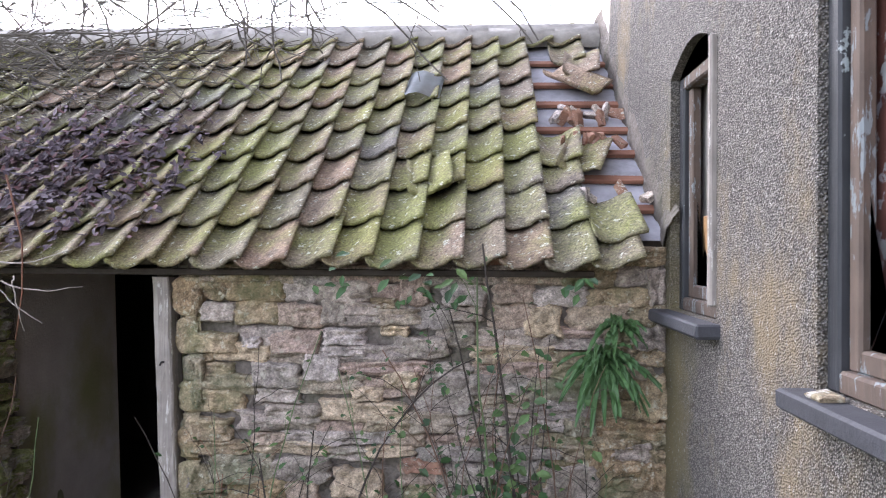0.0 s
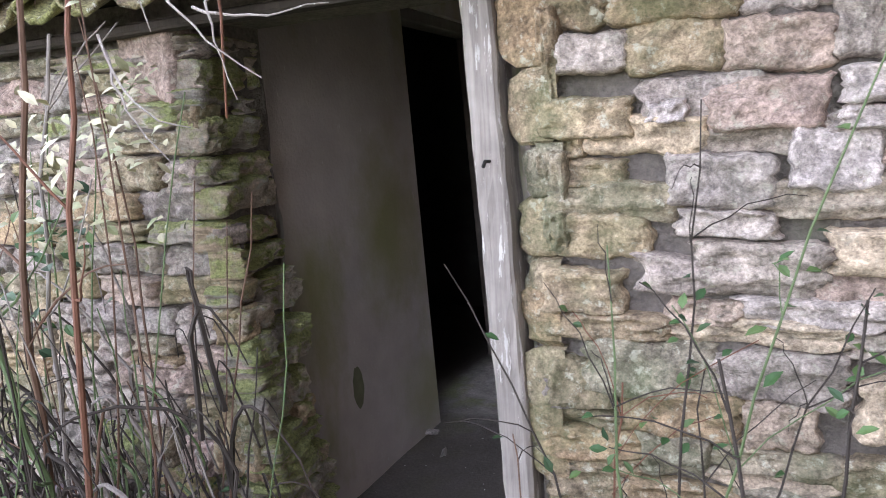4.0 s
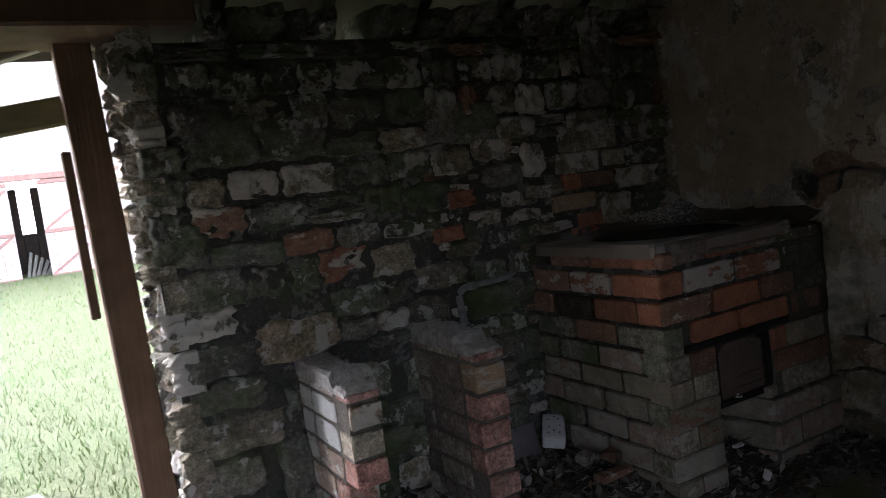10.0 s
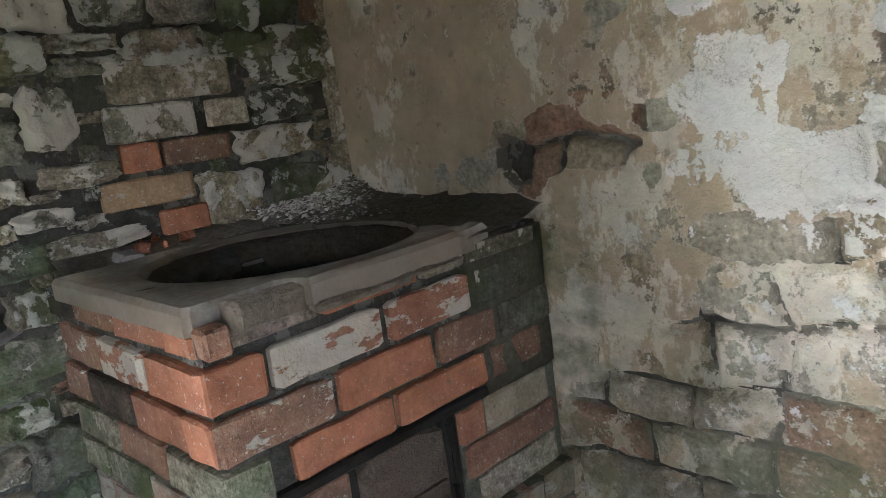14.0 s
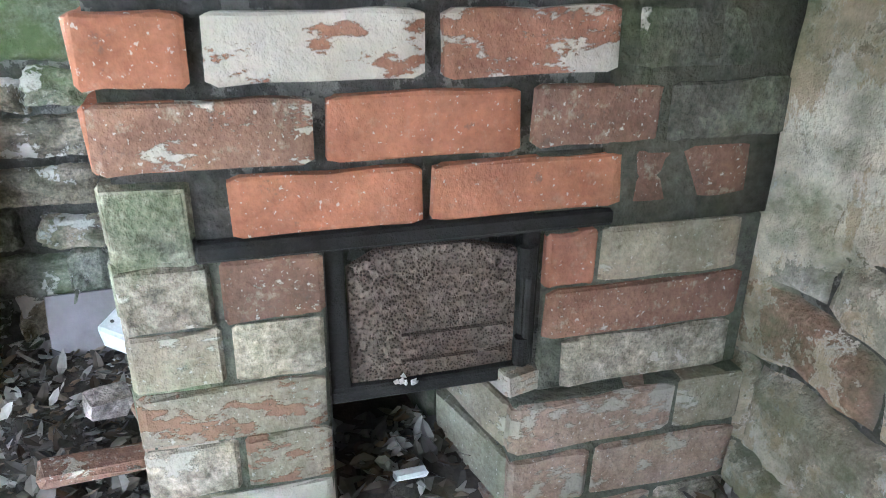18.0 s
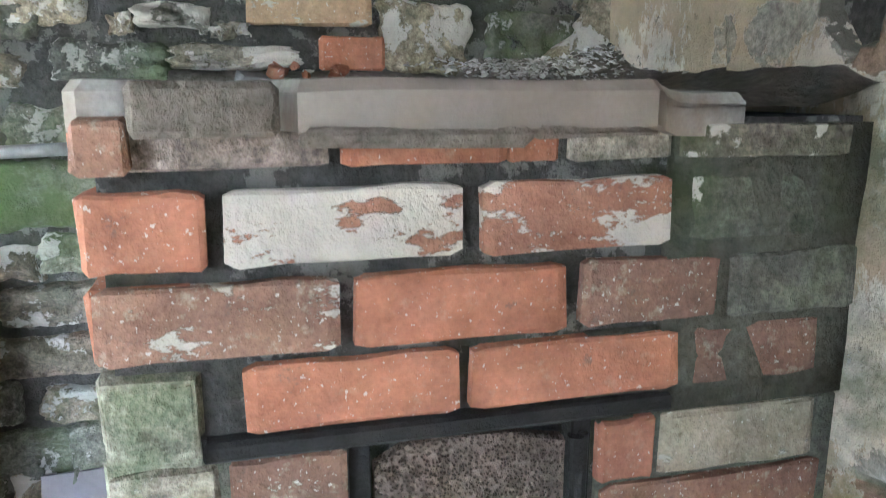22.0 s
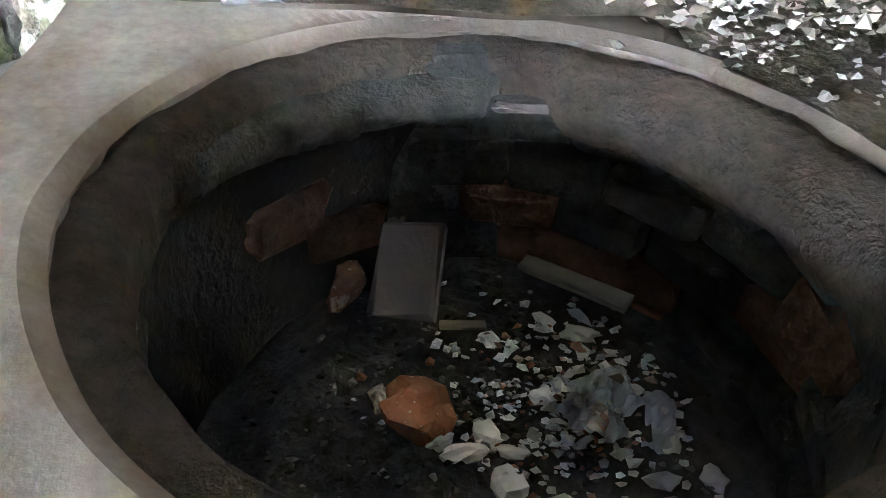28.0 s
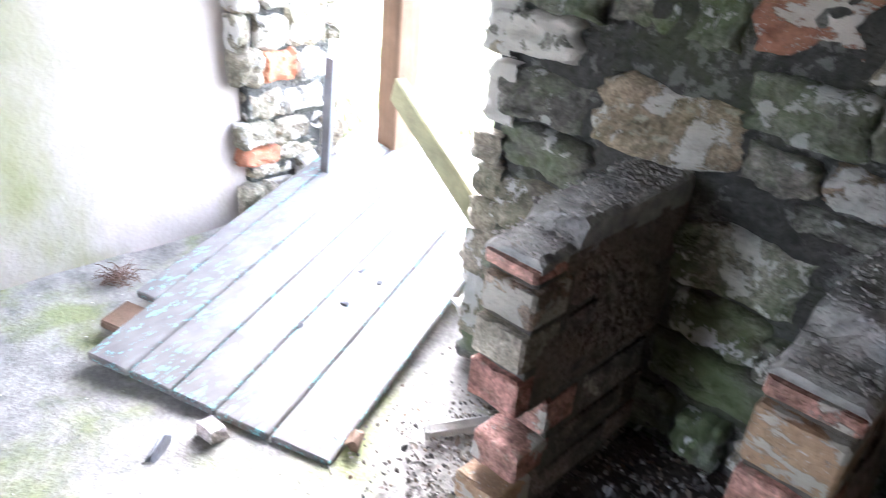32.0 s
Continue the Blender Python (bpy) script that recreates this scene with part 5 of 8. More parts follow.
gate_frame()
bm = bmesh.new()
beam(bm, (-.525, 4.08, 0.02), (-.55, 4.13, .56), .045, .012, .002, .001, (0, 1, 0))
tagged(link("metal_strip", bm, m_metal), "thin grey metal strip leaning by the gate post", "metal strip")


# ---- fallen plank door on the floor ----
def fallen_door():
    t = thing("fallen_door", "fallen plank door with flaking turquoise paint on the floor", "door")
    o = Vector((-.190, 3.085, .050))
    across = (Vector((.483, 3.34, .012)) - o)
    W = across.length
    ax = across.normalized()
    al = Vector((-.352, .928, .112)).normalized()
    up = ax.cross(al).normalized()
    al = up.cross(ax)
    m = Matrix((ax, al, up)).transposed().to_4x4()
    m.translation = o
    rng_ = random.Random(8)
    n, L = 6, 1.62
    cuts = [-.05, .02, .15, .28, .41, .56, W]
    for k in range(n):
        bm = bmesh.new()
        lead = .24 if k == 0 else rng_.uniform(-.004, .004)
        add_box(bm, (cuts[k] + .003, lead, -.024), (cuts[k + 1] - .003, L + rng_.uniform(-.03, .03), 0), .0, .004)
        for v in bm.verts:
            v.co.z += rng_.uniform(-.0015, .0015)
        bm.transform(m)
        part("plank", bm, m_sheet, t)
    for s in (.22, 1.35):
        bm = bmesh.new()
        add_box(bm, (.02, s, -.046), (W - .02, s + .12, -.025), .001, .003)
        bm.transform(m)
        part("ledge", bm, m_wood_brown, t, "bare brown ledge board")
    bm = bmesh.new()
    add_box(bm, (-.06, .12, -.045), (.10, .22, -.026), .004, .003)
    bm.transform(m)
    part("broken_end", bm, m_wood_brown, t, "splintered brown board end")
    # knot holes: thin dark patches on the planks, their shade in the colour
    for u, v, a, b in ((.235, 1.02, .012, .05), (.46, .47, .02, .016), (.43, .62, .012, .03), (.50, .60, .014, .014), (.41, .33, .01, .02)):
        bm = bmesh.new()
        add_box(bm, (u, v, -.001), (u + a, v + b, .0025), .003, .001)
        bm.transform(m)
        part("hole", bm, m_hole_shade, t, "dark patch painted as the shade of a knot hole")


fallen_door()


def loose(name, p, size, mat_, label, category, spin=(0, 0, 0), jit=.006, bev=.006, group=""):
    bm = bmesh.new()
    q = Euler(spin).to_matrix()
    s = Vector(size) / 2
    add_box(bm, Vector(p) - s, Vector(p) + s, jit, bev, q)
    return tagged(link(name, bm, mat_), label, category, group)


random.seed(21)
loose("stone_chip", (-0.622, 1.647, .012), (.06, .04, .014), m_stone_pale, "pale flat stone chip on the dark floor", "stone", (0, 0, .3), .005)
loose("wood_scrap", (-0.489, 1.484, .01), (.015, .07, .012), m_wood_pale, "pale splinter of wood on the dark floor", "wood scrap", (0, .1, .3))
loose("stone_chip", (.239, 3.20, .02), (.06, .045, .04), m_stone_pale, "pale angular stone chip by the fallen door", "stone")
loose("metal_scrap", (.21, 3.09, .012), (.02, .075, .02), m_metal, "small bent scrap of pale metal", "scrap", (.2, .1, .4))
loose("wood_scrap", (.60, 3.62, .035), (.03, .15, .03), m_wood_pale, "splintered pale piece of broken timber", "wood scrap", (.1, .1, -.6))
loose("wood_scrap", (.47, 3.42, .02), (.03, .05, .02), m_wood_brown, "small brown splinter of wood", "wood scrap", (.1, .1, .6))
loose("slab_fragment", (-.50, 4.02, .03), (.22, .2, .07), m_cement, "worn grey stone at the foot of the doorway", "stone", (.05, .02, .3), .012, .02)


# dry plant clump on the floor
def dry_clump():
    bm = bmesh.new()
    rng_ = random.Random(4)
    for k in range(90):
        a, r = rng_.uniform(0, 6.3), rng_.uniform(.0, .05)
        p = Vector((-.517 + r * math.cos(a) * 1.3, 3.32 + r * math.sin(a), rng_.uniform(.004, .035)))
        d = Vector((rng_.uniform(-1, 1), rng_.uniform(-1, 1), rng_.uniform(-.3, .4))) * .05
        tube(bm, [p, p + d * .5 + Vector((0, 0, .008)), p + d], .0018, .0008, 3, False)
    tagged(link("dry_clump", bm, m_stem_brown), "tangled clump of dry brown roots on the floor", "plant debris", kind="stuff")


dry_clump()

# ---- two low brick piers against the rear wall ----
UNIT = Matrix()


def pier(name, x0, x1, yf, yb, courses, mats, label, top_step, back=(), cling=0.0):
    """Half-brick pier: headers show at the front; the sides are rendered dark."""
    t = thing(name, label, "brick pier", "low brick piers")
    zt = courses[-1][1]
    bm = bmesh.new()
    zc = courses[len(back)][0] if back else -.02
    add_box(bm, (x0 + .004, yf + .014, zc), (x1 - .004, yb, zt - .012))
    if back:
        add_box(bm, (x0 + .004, yf + .014 + max(back), -.02), (x1 - .004, yb, zc))
    part("core", bm, m_mortar, t)
    fm = wall_frame((0, yf, 0), (1, 0, 0), (0, 1, 0))
    right_m = wall_frame((x1, 0, 0), (0, 1, 0), (-1, 0, 0))
    left_m = wall_frame((x0, 0, 0), (0, -1, 0), (1, 0, 0))
    for i, (za, zb) in enumerate(courses):
        m_ = mats[i % len(mats)]
        d = random.uniform(-.006, .006)
        set_back = back[i] if i < len(back) else 0
        lay("brick", "brick", m_, t, fm, x0 + d, x1 + d, za + .004, zb - .006, .1, .004 - set_back)
        y = yf + set_back + (.114 if i % 2 else .115)
        while y < yb - .03:
            e = min(y + .225, yb)
            lay("brick", "brick", m_brick_grimy, t, right_m, y, e - .012, za + .004, zb - .006, .05, .002)
            lay("brick", "brick", m_brick_white if x0 < 1 else m_brick_pale if random.random() < .5 else m_brick_grimy, t, left_m, -e + .012, -y, za + .004, zb - .006, .05, .002)
            y = e
    random.seed(sum(map(ord, name)) + int(x0 * 10))
    bm = bmesh.new()
    nx, ny = 9, 44
    grid = []
    for j in range(ny + 1):
        row = []
        for i in range(nx + 1):
            x, y = x0 - .003 + (x1 - x0 + .006) * i / nx, yf + .006 + (yb - yf - .006) * j / ny
            n1 = noise.fractal(Vector((x * 16, y * 16, x0 * 9)), 1, 2, 4)
            z = zt + .012 + (top_step - .012) * smooth_step(y + .025 * n1, yf + .085, yf + .125) + .007 * n1
            z -= .010 * (i in (0, nx)) + .006 * (j == 0)
            row.append(bm.verts.new((x + .003 * n1, y, z)))
        grid.append(row)
    for p, q in zip(grid, grid[1:]):
        for i in range(nx):
            bm.faces.new((p[i], p[i + 1], q[i + 1], q[i]))
    rim = grid[0] + [r[-1] for r in grid[1:]] + grid[-1][-2::-1] + [r[0] for r in grid[-2:0:-1]]
    foot = [bm.verts.new((v.co.x, v.co.y, zt - .012)) for v in rim]
    for i in range(len(rim)):
        k = (i + 1) % len(rim)
        bm.faces.new((rim[k], rim[i], foot[i], foot[k]))
    part("mortar_cap", bm, m_cap, t, "crumbling grey mortar on top")
    bm = bmesh.new()
    for k in range(1100):
        y = random.uniform(yf + .005, yb)
        if random.random() < .35 + .65 * smooth_step(y, yf + .15, yb - .05):
            add_chip(bm, (random.uniform(x0, x1), y, zt + (.014 if y < yf + .1 else top_step) + random.uniform(-.003, .006)), random.uniform(.002, .008), .6)
    tagged(part("mortar_scatter", bm, m_pier_crumbs, t, "loose mortar crumbs"), kind="stuff")
    # worn render that still clings to the side away from the doorway
    bm = bmesh.new()
    zb, ny, nz = courses[len(back)][0] if back else courses[0][0], 40, 40
    grid = []
    for j in range(nz + 1):
        row = []
        for i in range(ny + 1):
            y, z = yf + .03 + (yb - yf - .03) * i / ny, zb + .01 + (zt - zb - .01) * j / nz
            n1 = noise.fractal(Vector((x0 * 7, y * 9, z * 9)), 1, 2.1, 5)
            keep = n1 + .9 * smooth_step(y, yf + .05, yb - .1) + cling
            row.append(bm.verts.new((x1 + .0035 + .0025 * n1, y, z)) if keep > .25 else None)
        grid.append(row)
    for p, q in zip(grid, grid[1:]):
        for i in range(ny):
            f = (p[i], p[i + 1], q[i + 1], q[i])
            if all(f):
                bm.faces.new(f)
    part("side_render", bm, m_side, t, "brown sooty render with worn edges", True)
    return t


random.seed(31)
C1 = [(.03, .105), (.11, .185), (.19, .265), (.27, .36), (.365, .45), (.455, .54), (.545, .625), (.63, .662)]
pier("brick_pier", .782, .888, 3.41, 3.87, C1, [m_brick_green, m_brick_tan, m_brick_pink, m_brick_pink, m_brick_pink, m_brick_pale, m_brick_pale, m_brick_pink], "low broken brick pier with pale mortar on top", .045, (.0, .0, .035, .10), .25)
C2 = [(.0, .087), (.092, .177), (.182, .267), (.272, .357), (.362, .447), (.452, .537), (.545, .643), (.650, .684)]
pier("brick_pier", 1.232, 1.345, 3.41, 3.87, C2, [m_brick_pink, m_brick_pink, m_brick_pink, m_brick_pink, m_brick_pink, m_brick_pink, m_brick_tan, m_brick_pink], "low brick pier with red and buff header bricks", .05, (), -.25)

# ---- the wash copper: brick furnace with a slab top and a round pan opening ----
copper = thing("wash_copper", "old brick wash copper in the corner with a stone slab", "wash copper")
X0, X1, Y0, Y1, TOP = 1.808, 2.70, 3.15, 3.87, .912
for a, b in (((X0 + .014, Y0 + .014, 0), (2.052, Y0 + .10, TOP)), ((2.345, Y0 + .014, .345), (X1, Y0 + .11, TOP)), ((2.052, Y0 + .014, .585), (2.345, Y0 + .055, TOP)), ((2.052, Y0 + .055, .585), (2.345, Y0 + .30, .62)),
             ((X0 + .014, Y0 + .10, 0), (X0 + .11, Y1, TOP)), ((2.46, Y0 + .11, 0), (X1, Y1, TOP)), ((2.30, Y0 + .02, 0), (X1, Y0 + .11, .345)), ((X0 + .11, 3.735, 0), (2.46, Y1, TOP)), ((X0 + .11, Y0 + .42, 0), (2.46, 3.735, .56)), ((2.40, Y0 + .11, 0), (2.46, Y0 + .42, .60)), ((X0 + .11, Y0 + .10, 0), (2.052, Y0 + .42, .60))):
    bm = bmesh.new()
    add_box(bm, a, b)
    part("mortar_core", bm, m_mortar_dark, copper, "dark sooty mortar")
FM = wall_frame((0, Y0, 0), (1, 0, 0), (0, 1, 0))
LM = wall_frame((X0, 0, 0), (0, -1, 0), (1, 0, 0))
R, Dl, Wb, Pl, Gn, So = m_brick, m_brick_dull, m_wash_brick, m_brick_pale, m_brick_green, m_brick_sooty
Bf, Bp, Bl = m_brick_buff, m_brick_patchy, m_brick_limed
# courses of the front: lower and upper edge, then start, end and material of each brick
FRONT = [
    (.868, .905, [(1.81, 2.04, m_brick_grimy), (2.052, 2.224, R), (2.23, 2.284, R), (2.30, 2.42, Pl), (2.43, 2.66, m_brick_damp)]),
    (.770, .847, [(1.806, 1.918, R), (1.934, 2.176, Wb), (2.20, 2.425, Wb), (2.44, 2.67, m_brick_damp)]),
    (.676, .754, [(1.808, 2.044, Dl), (2.061, 2.300, R), (2.32, 2.50, Dl), (2.51, 2.69, m_brick_damp)]),
    (.592, .664, [(1.945, 2.176, R), (2.189, 2.448, R), (2.462, 2.645, Dl)]),
    (.568, .654, [(1.808, 1.898, Gn)]),
    (.478, .562, [(1.808, 1.915, Gn), (1.922, 2.048, Dl)]),
    (.476, .556, [(2.350, 2.425, R), (2.432, 2.655, Bf)]),
    (.396, .474, [(1.808, 1.920, Bf), (1.932, 2.045, Pl)]),
    (.394, .470, [(2.352, 2.67, Dl)]),
    (.312, .390, [(1.806, 2.044, Bp)]),
    (.308, .388, [(2.385, 2.665, Pl)]),
    (.226, .306, [(1.806, 1.924, Pl), (1.932, 2.048, Bp)]),
    (.218, .302, [(2.300, 2.565, Bl), (2.575, 2.69, Bf)]),
    (.138, .216, [(1.804, 2.048, Bl)]),
    (.112, .206, [(2.303, 2.432, Bl), (2.44, 2.69, Bl)]),
    (.045, .128, [(1.804, 1.92, Bf), (1.93, 2.046, Bl)]),
    (.015, .100, [(2.31, 2.55, Bl), (2.56, 2.69, Pl)]),
]
random.seed(41)
for za, zb, bricks in FRONT:
    for ua, ub, m_ in bricks:
        low = zb < .32 and ua > 2.2
        lay("brick", "brick", m_, copper, FM, ua, ub, za, zb, .05 if za > .58 else .1, (.03 if low else .004) + random.uniform(-.003, .003), random.uniform(-.012, .012))
# flush damp mortar between the lower bricks, and the crust that fills the joints in the corner
for a, b in (((X0 + .010, Y0 + .003, 0), (2.049, Y0 + .03, .562)), ((2.350, Y0 + .003, .305), (2.69, Y0 + .03, .556)), ((2.306, Y0 - .022, 0), (2.69, Y0 + .02, .303))):
    bm = bmesh.new()
    add_box(bm, a, b, .0, .003)
    part("mortar_joint", bm, m_mortar_green, copper, "damp grey-green mortar flush with the bricks")
for a, b in (((2.425, Y0 - .001, .56), (2.69, Y0 + .03, .905)), ((2.33, Y0 + .004, .585), (2.425, Y0 + .03, .668))):
    bm = bmesh.new()
    add_box(bm, a, b, .0, .004, None, 4)
    for v in bm.verts:
        if v.co.y < Y0 + .01:
            v.co.y += .005 * noise.fractal(v.co * 14, 1, 2, 3)
    part("damp_crust", bm, m_damp_skin, copper, "black and green damp crust between the corner bricks", True)
# the side of the copper
side = [(.868, .906), (.770, .847), (.676, .754), (.590, .664), (.50, .575), (.415, .49), (.325, .405), (.235, .315), (.145, .225), (.055, .135)]
for i, (za, zb) in enumerate(side):
    y = Y0 + (.0 if i % 2 else .112)
    if i % 2 == 0:
        lay("brick", "brick", R if i < 3 else Gn, copper, LM, -(Y0 + .108), -Y0 - .002, za, zb, .1, .004)
    j = 0
    while y < Y1 - .05:
        e = min(y + .232, Y1)
        m_ = (R if j == 0 and i < 3 else Wb if i == 1 and j == 1 else random.choice((Dl, So, Gn)) if i < 3 else random.choice((Bf, Gn, Dl, Bf, Bl)))
        lay("brick", "brick", m_, copper, LM, -e + .014, -y - .002, za, zb, .1, .004 + random.uniform(-.004, .003), random.uniform(-.015, .015))
        y, j = e, j + 1
# splayed right cheek of the ash hole
cheek = wall_frame((2.302, Y0 - .02, 0), (-.25, .97, 0), (.97, .25, 0))
for za, zb in ((.02, .10), (.112, .206), (.218, .302), (.308, .345)):
    lay("brick", "brick", random.choice((Bl, Bf, Bp)), copper, cheek, .01, .22, za, zb, .08, .0)
    lay("brick", "brick", So, copper, cheek, .23, .40, za, zb, .08, .0)


def ring(bm, profile, n=56, wob=0.0):
    rows_ = []
    for r, z in profile:
        rows_.append([bm.verts.new((CX + (r + wob * noise.noise(Vector((math.cos(a) * 3, math.sin(a) * 3, z * 9)))) * math.cos(a), CY + (r + wob * noise.noise(Vector((math.cos(a) * 3, math.sin(a) * 3, z * 9)))) * math.sin(a), z + wob * .5 * noise.noise(Vector((math.cos(a) * 5, math.sin(a) * 5, r * 9))))) for a in (2 * math.pi * k / n for k in range(n))])
    for p, q in zip(rows_, rows_[1:]):
        for k in range(n):
            bm.faces.new((p[k], p[(k + 1) % n], q[(k + 1) % n], q[k]))
    return rows_


def slab():
    """The slab with its round hole; its front steps forward beside a separate moulded lip."""
    bm = bmesh.new()
    n, z1, z0 = 160, .952, .905
    edge = [(1.803, 3.79), (1.803, 3.165), (1.815, 3.155), (1.93, 3.166), (1.972, 3.163), (1.993, 3.148), (2.002, 3.125), (2.006, 3.103), (2.15, 3.096), (2.372, 3.10), (2.40, 3.13), (2.52, 3.16), (2.52, 3.79)]

    def reach(a):
        c, s = math.cos(a), math.sin(a)
        best = 9
        for (ax, ay), (bx, by) in zip(edge, edge[1:] + edge[:1]):
            ex, ey = bx - ax, by - ay
            det = ex * s - ey * c
            if abs(det) > 1e-9:
                t = (ex * (ay - CY) - ey * (ax - CX)) / det
                u = (c * (ay - CY) - s * (ax - CX)) / det
                if t > 0 and -1e-6 <= u <= 1 + 1e-6:
                    best = min(best, t)
        return best

    angles = sorted([2 * math.pi * k / n for k in range(n)] + [math.atan2(y - CY, x - CX) % (2 * math.pi) for x, y in edge])
    loops = []
    for r, z in ((CR, z0), (CR, z1 - .014), (CR + .012, z1 - .002)):
        loops.append([bm.verts.new((CX + (r + .003 * noise.noise(Vector((math.cos(a) * 4, math.sin(a) * 4, 1)))) * math.cos(a), CY + r * math.sin(a), z - .008 * (math.cos(a) > .75))) for a in angles])
    for inset, z in ((.03, z1 + .001), (.010, z1), (0, z1 - .011), (0, z0)):
        row = []
        for a in angles:
            t = reach(a) - inset
            x, y = CX + t * math.cos(a), CY + t * math.sin(a)
            w = .004 * noise.noise(Vector((x * 14, y * 14, 2)))
            row.append(bm.verts.new((x + w, y + w, z + .004 * noise.noise(Vector((x * 7, y * 7, z * 3))) - .012 * smooth_step(x, 2.38, 2.42))))
        loops.append(row)
    m = len(angles)
    for p, q in zip(loops, loops[1:] + loops[:1]):
        for k in range(m):
            bm.faces.new((p[k], p[(k + 1) % m], q[(k + 1) % m], q[k]))
    bmesh.ops.recalc_face_normals(bm, faces=bm.faces)
    part("slab", bm, m_slab, copper, "worn grey stone slab with round hole")


slab()
random.seed(51)
bm = bmesh.new()
add_box(bm, (1.862, 3.094, .902), (1.992, 3.157, .949), .0015, .006)
for v in bm.verts:
    v.co.y += .03 * smooth_step(v.co.x, 1.965, 1.995) * (v.co.y > 3.12) * -1
    v.co.z += .003 * noise.noise(v.co * 22)
part("slab_lip", bm, m_lip, copper, "chipped moulded edge of the slab")
for a, b in (((2.01, 3.092, .888), (2.235, 3.13, .907)), ((2.24, 3.094, .896), (2.37, 3.13, .906))):
    bm = bmesh.new()
    add_box(bm, a, b, .003, .006)
    part("slab_underlip", bm, m_lip, copper, "crumbling lower moulding of the slab")
bm = bmesh.new()
add_box(bm, (1.810, 3.118, .868), (1.859, 3.160, .918), .002, .006)
part("brick", bm, m_brick_dull, copper)


def mouth(a):
    """Radius of the pan's mouth: the back right has crept inwards."""
    d = (math.degrees(a) + 180) % 360 - 180
    return CR - .036 - .034 * smooth_step(d, -25, 10) * (1 - smooth_step(d, 62, 80))


def rim_ledge():
    bm = bmesh.new()
    n, rows_ = 96, []
    for f, z in ((0, .928), (.12, .935), (.5, .931), (.85, .926), (1, .915), (1.04, .885), (.8, .862)):
        row = []
        for k in range(n):
            a = 2 * math.pi * k / n
            w = .007 * noise.fractal(Vector((math.cos(a) * 5, math.sin(a) * 5, f * 2)), 1, 2, 3)
            r = CR + .004 + (mouth(a) - CR - .004) * f + w * (f > .1)
            row.append(bm.verts.new((CX + r * math.cos(a), CY + r * math.sin(a), z + .6 * w)))
        rows_.append(row)
    for p, q in zip(rows_, rows_[1:]):
        for k in range(n):
            bm.faces.new((p[k], q[k], q[(k + 1) % n], p[(k + 1) % n]))
    part("rim_ledge", bm, m_ledge, copper, "brown stained ledge round the pan", True)


rim_ledge()
bm = bmesh.new()
ring(bm, [(CR - .012, .91), (CR - .02, .87), (CR - .014, .80), (CR - .02, .72), (CR - .025, .60)], wob=.012)
bmesh.ops.reverse_faces(bm, faces=bm.faces)
lining = part("lining", bm, m_soot, copper, "soot blackened brick lining of the pan", True)
for c in range(4):
    for k in range(7):
        a = radians(-52 + 24 * k + (11 if c % 2 else 0))
        if a > radians(96):
            continue
        random.seed(600 + 9 * c + k)
        bm = bmesh.new()
        r = CR - .022 + random.uniform(-.004, .004) - .014 * (a > radians(20))
        p = Vector((CX + r * math.cos(a), CY + r * math.sin(a), .715 + .051 * c))
        add_box(bm, p - Vector((.02, .051, .0235)), p + Vector((.02, .051, .0235)), .005, .008, Matrix.Rotation(a, 3, 'Z'))
        part("brick", bm, m_pan_red if (c, k) in ((1, 5), (0, 4), (2, 2), (1, 2), (0, 5)) else m_pan_brick, lining)
for k, (d, z) in enumerate(((132, .775), (118, .73), (205, .74), (262, .78))):
    random.seed(640 + k)
    a = radians(d)
    bm = bmesh.new()
    p = Vector((CX + (CR - .014) * math.cos(a), CY + (CR - .014) * math.sin(a), z))
    add_box(bm, p - Vector((.014, .05, .026)), p + Vector((.014, .05, .026)), .006, .009, Matrix.Rotation(a, 3, 'Z'))
    part("brick", bm, m_pan_red if k < 2 else m_pan_brick, lining)
random.seed(58)
bm = bmesh.new()
add_box(bm, (2.21, 3.698, .880), (2.268, 3.722, .889), .003, .003, Matrix.Rotation(-.08, 3, 'Z'))
part("white_fragment", bm, m_plate, lining, "pale grey fragment stuck in the lining")


def pan_bed(x, y):
    r = math.hypot(x - CX, y - CY)
    return .690 + .018 * noise.fractal(Vector((x * 11, y * 11, 1)), 1, 2, 3) - .05 * smooth_step(r, .17, .26) * (x < CX)


def pan_floor():
    bm = bmesh.new()
    n, rows_ = 64, []
    centre = bm.verts.new((CX, CY, pan_bed(CX, CY)))
    for i in range(1, 25):
        r = .272 * i / 24
        rows_.append([bm.verts.new((CX + r * math.cos(a), CY + r * math.sin(a), pan_bed(CX + r * math.cos(a), CY + r * math.sin(a)) + random.uniform(-.002, .003))) for a in (2 * math.pi * k / n for k in range(n))])
    for k in range(n):
        bm.faces.new((centre, rows_[0][k], rows_[0][(k + 1) % n]))
    for p, q in zip(rows_, rows_[1:]):
        for k in range(n):
            bm.faces.new((p[k], q[k], q[(k + 1) % n], p[(k + 1) % n]))
    part("ash_bed", bm, mortar("ash", (0.13, 0.128, 0.125), (0.065, 0.063, 0.06)), copper, "dark ash and dirt")


pan_floor()
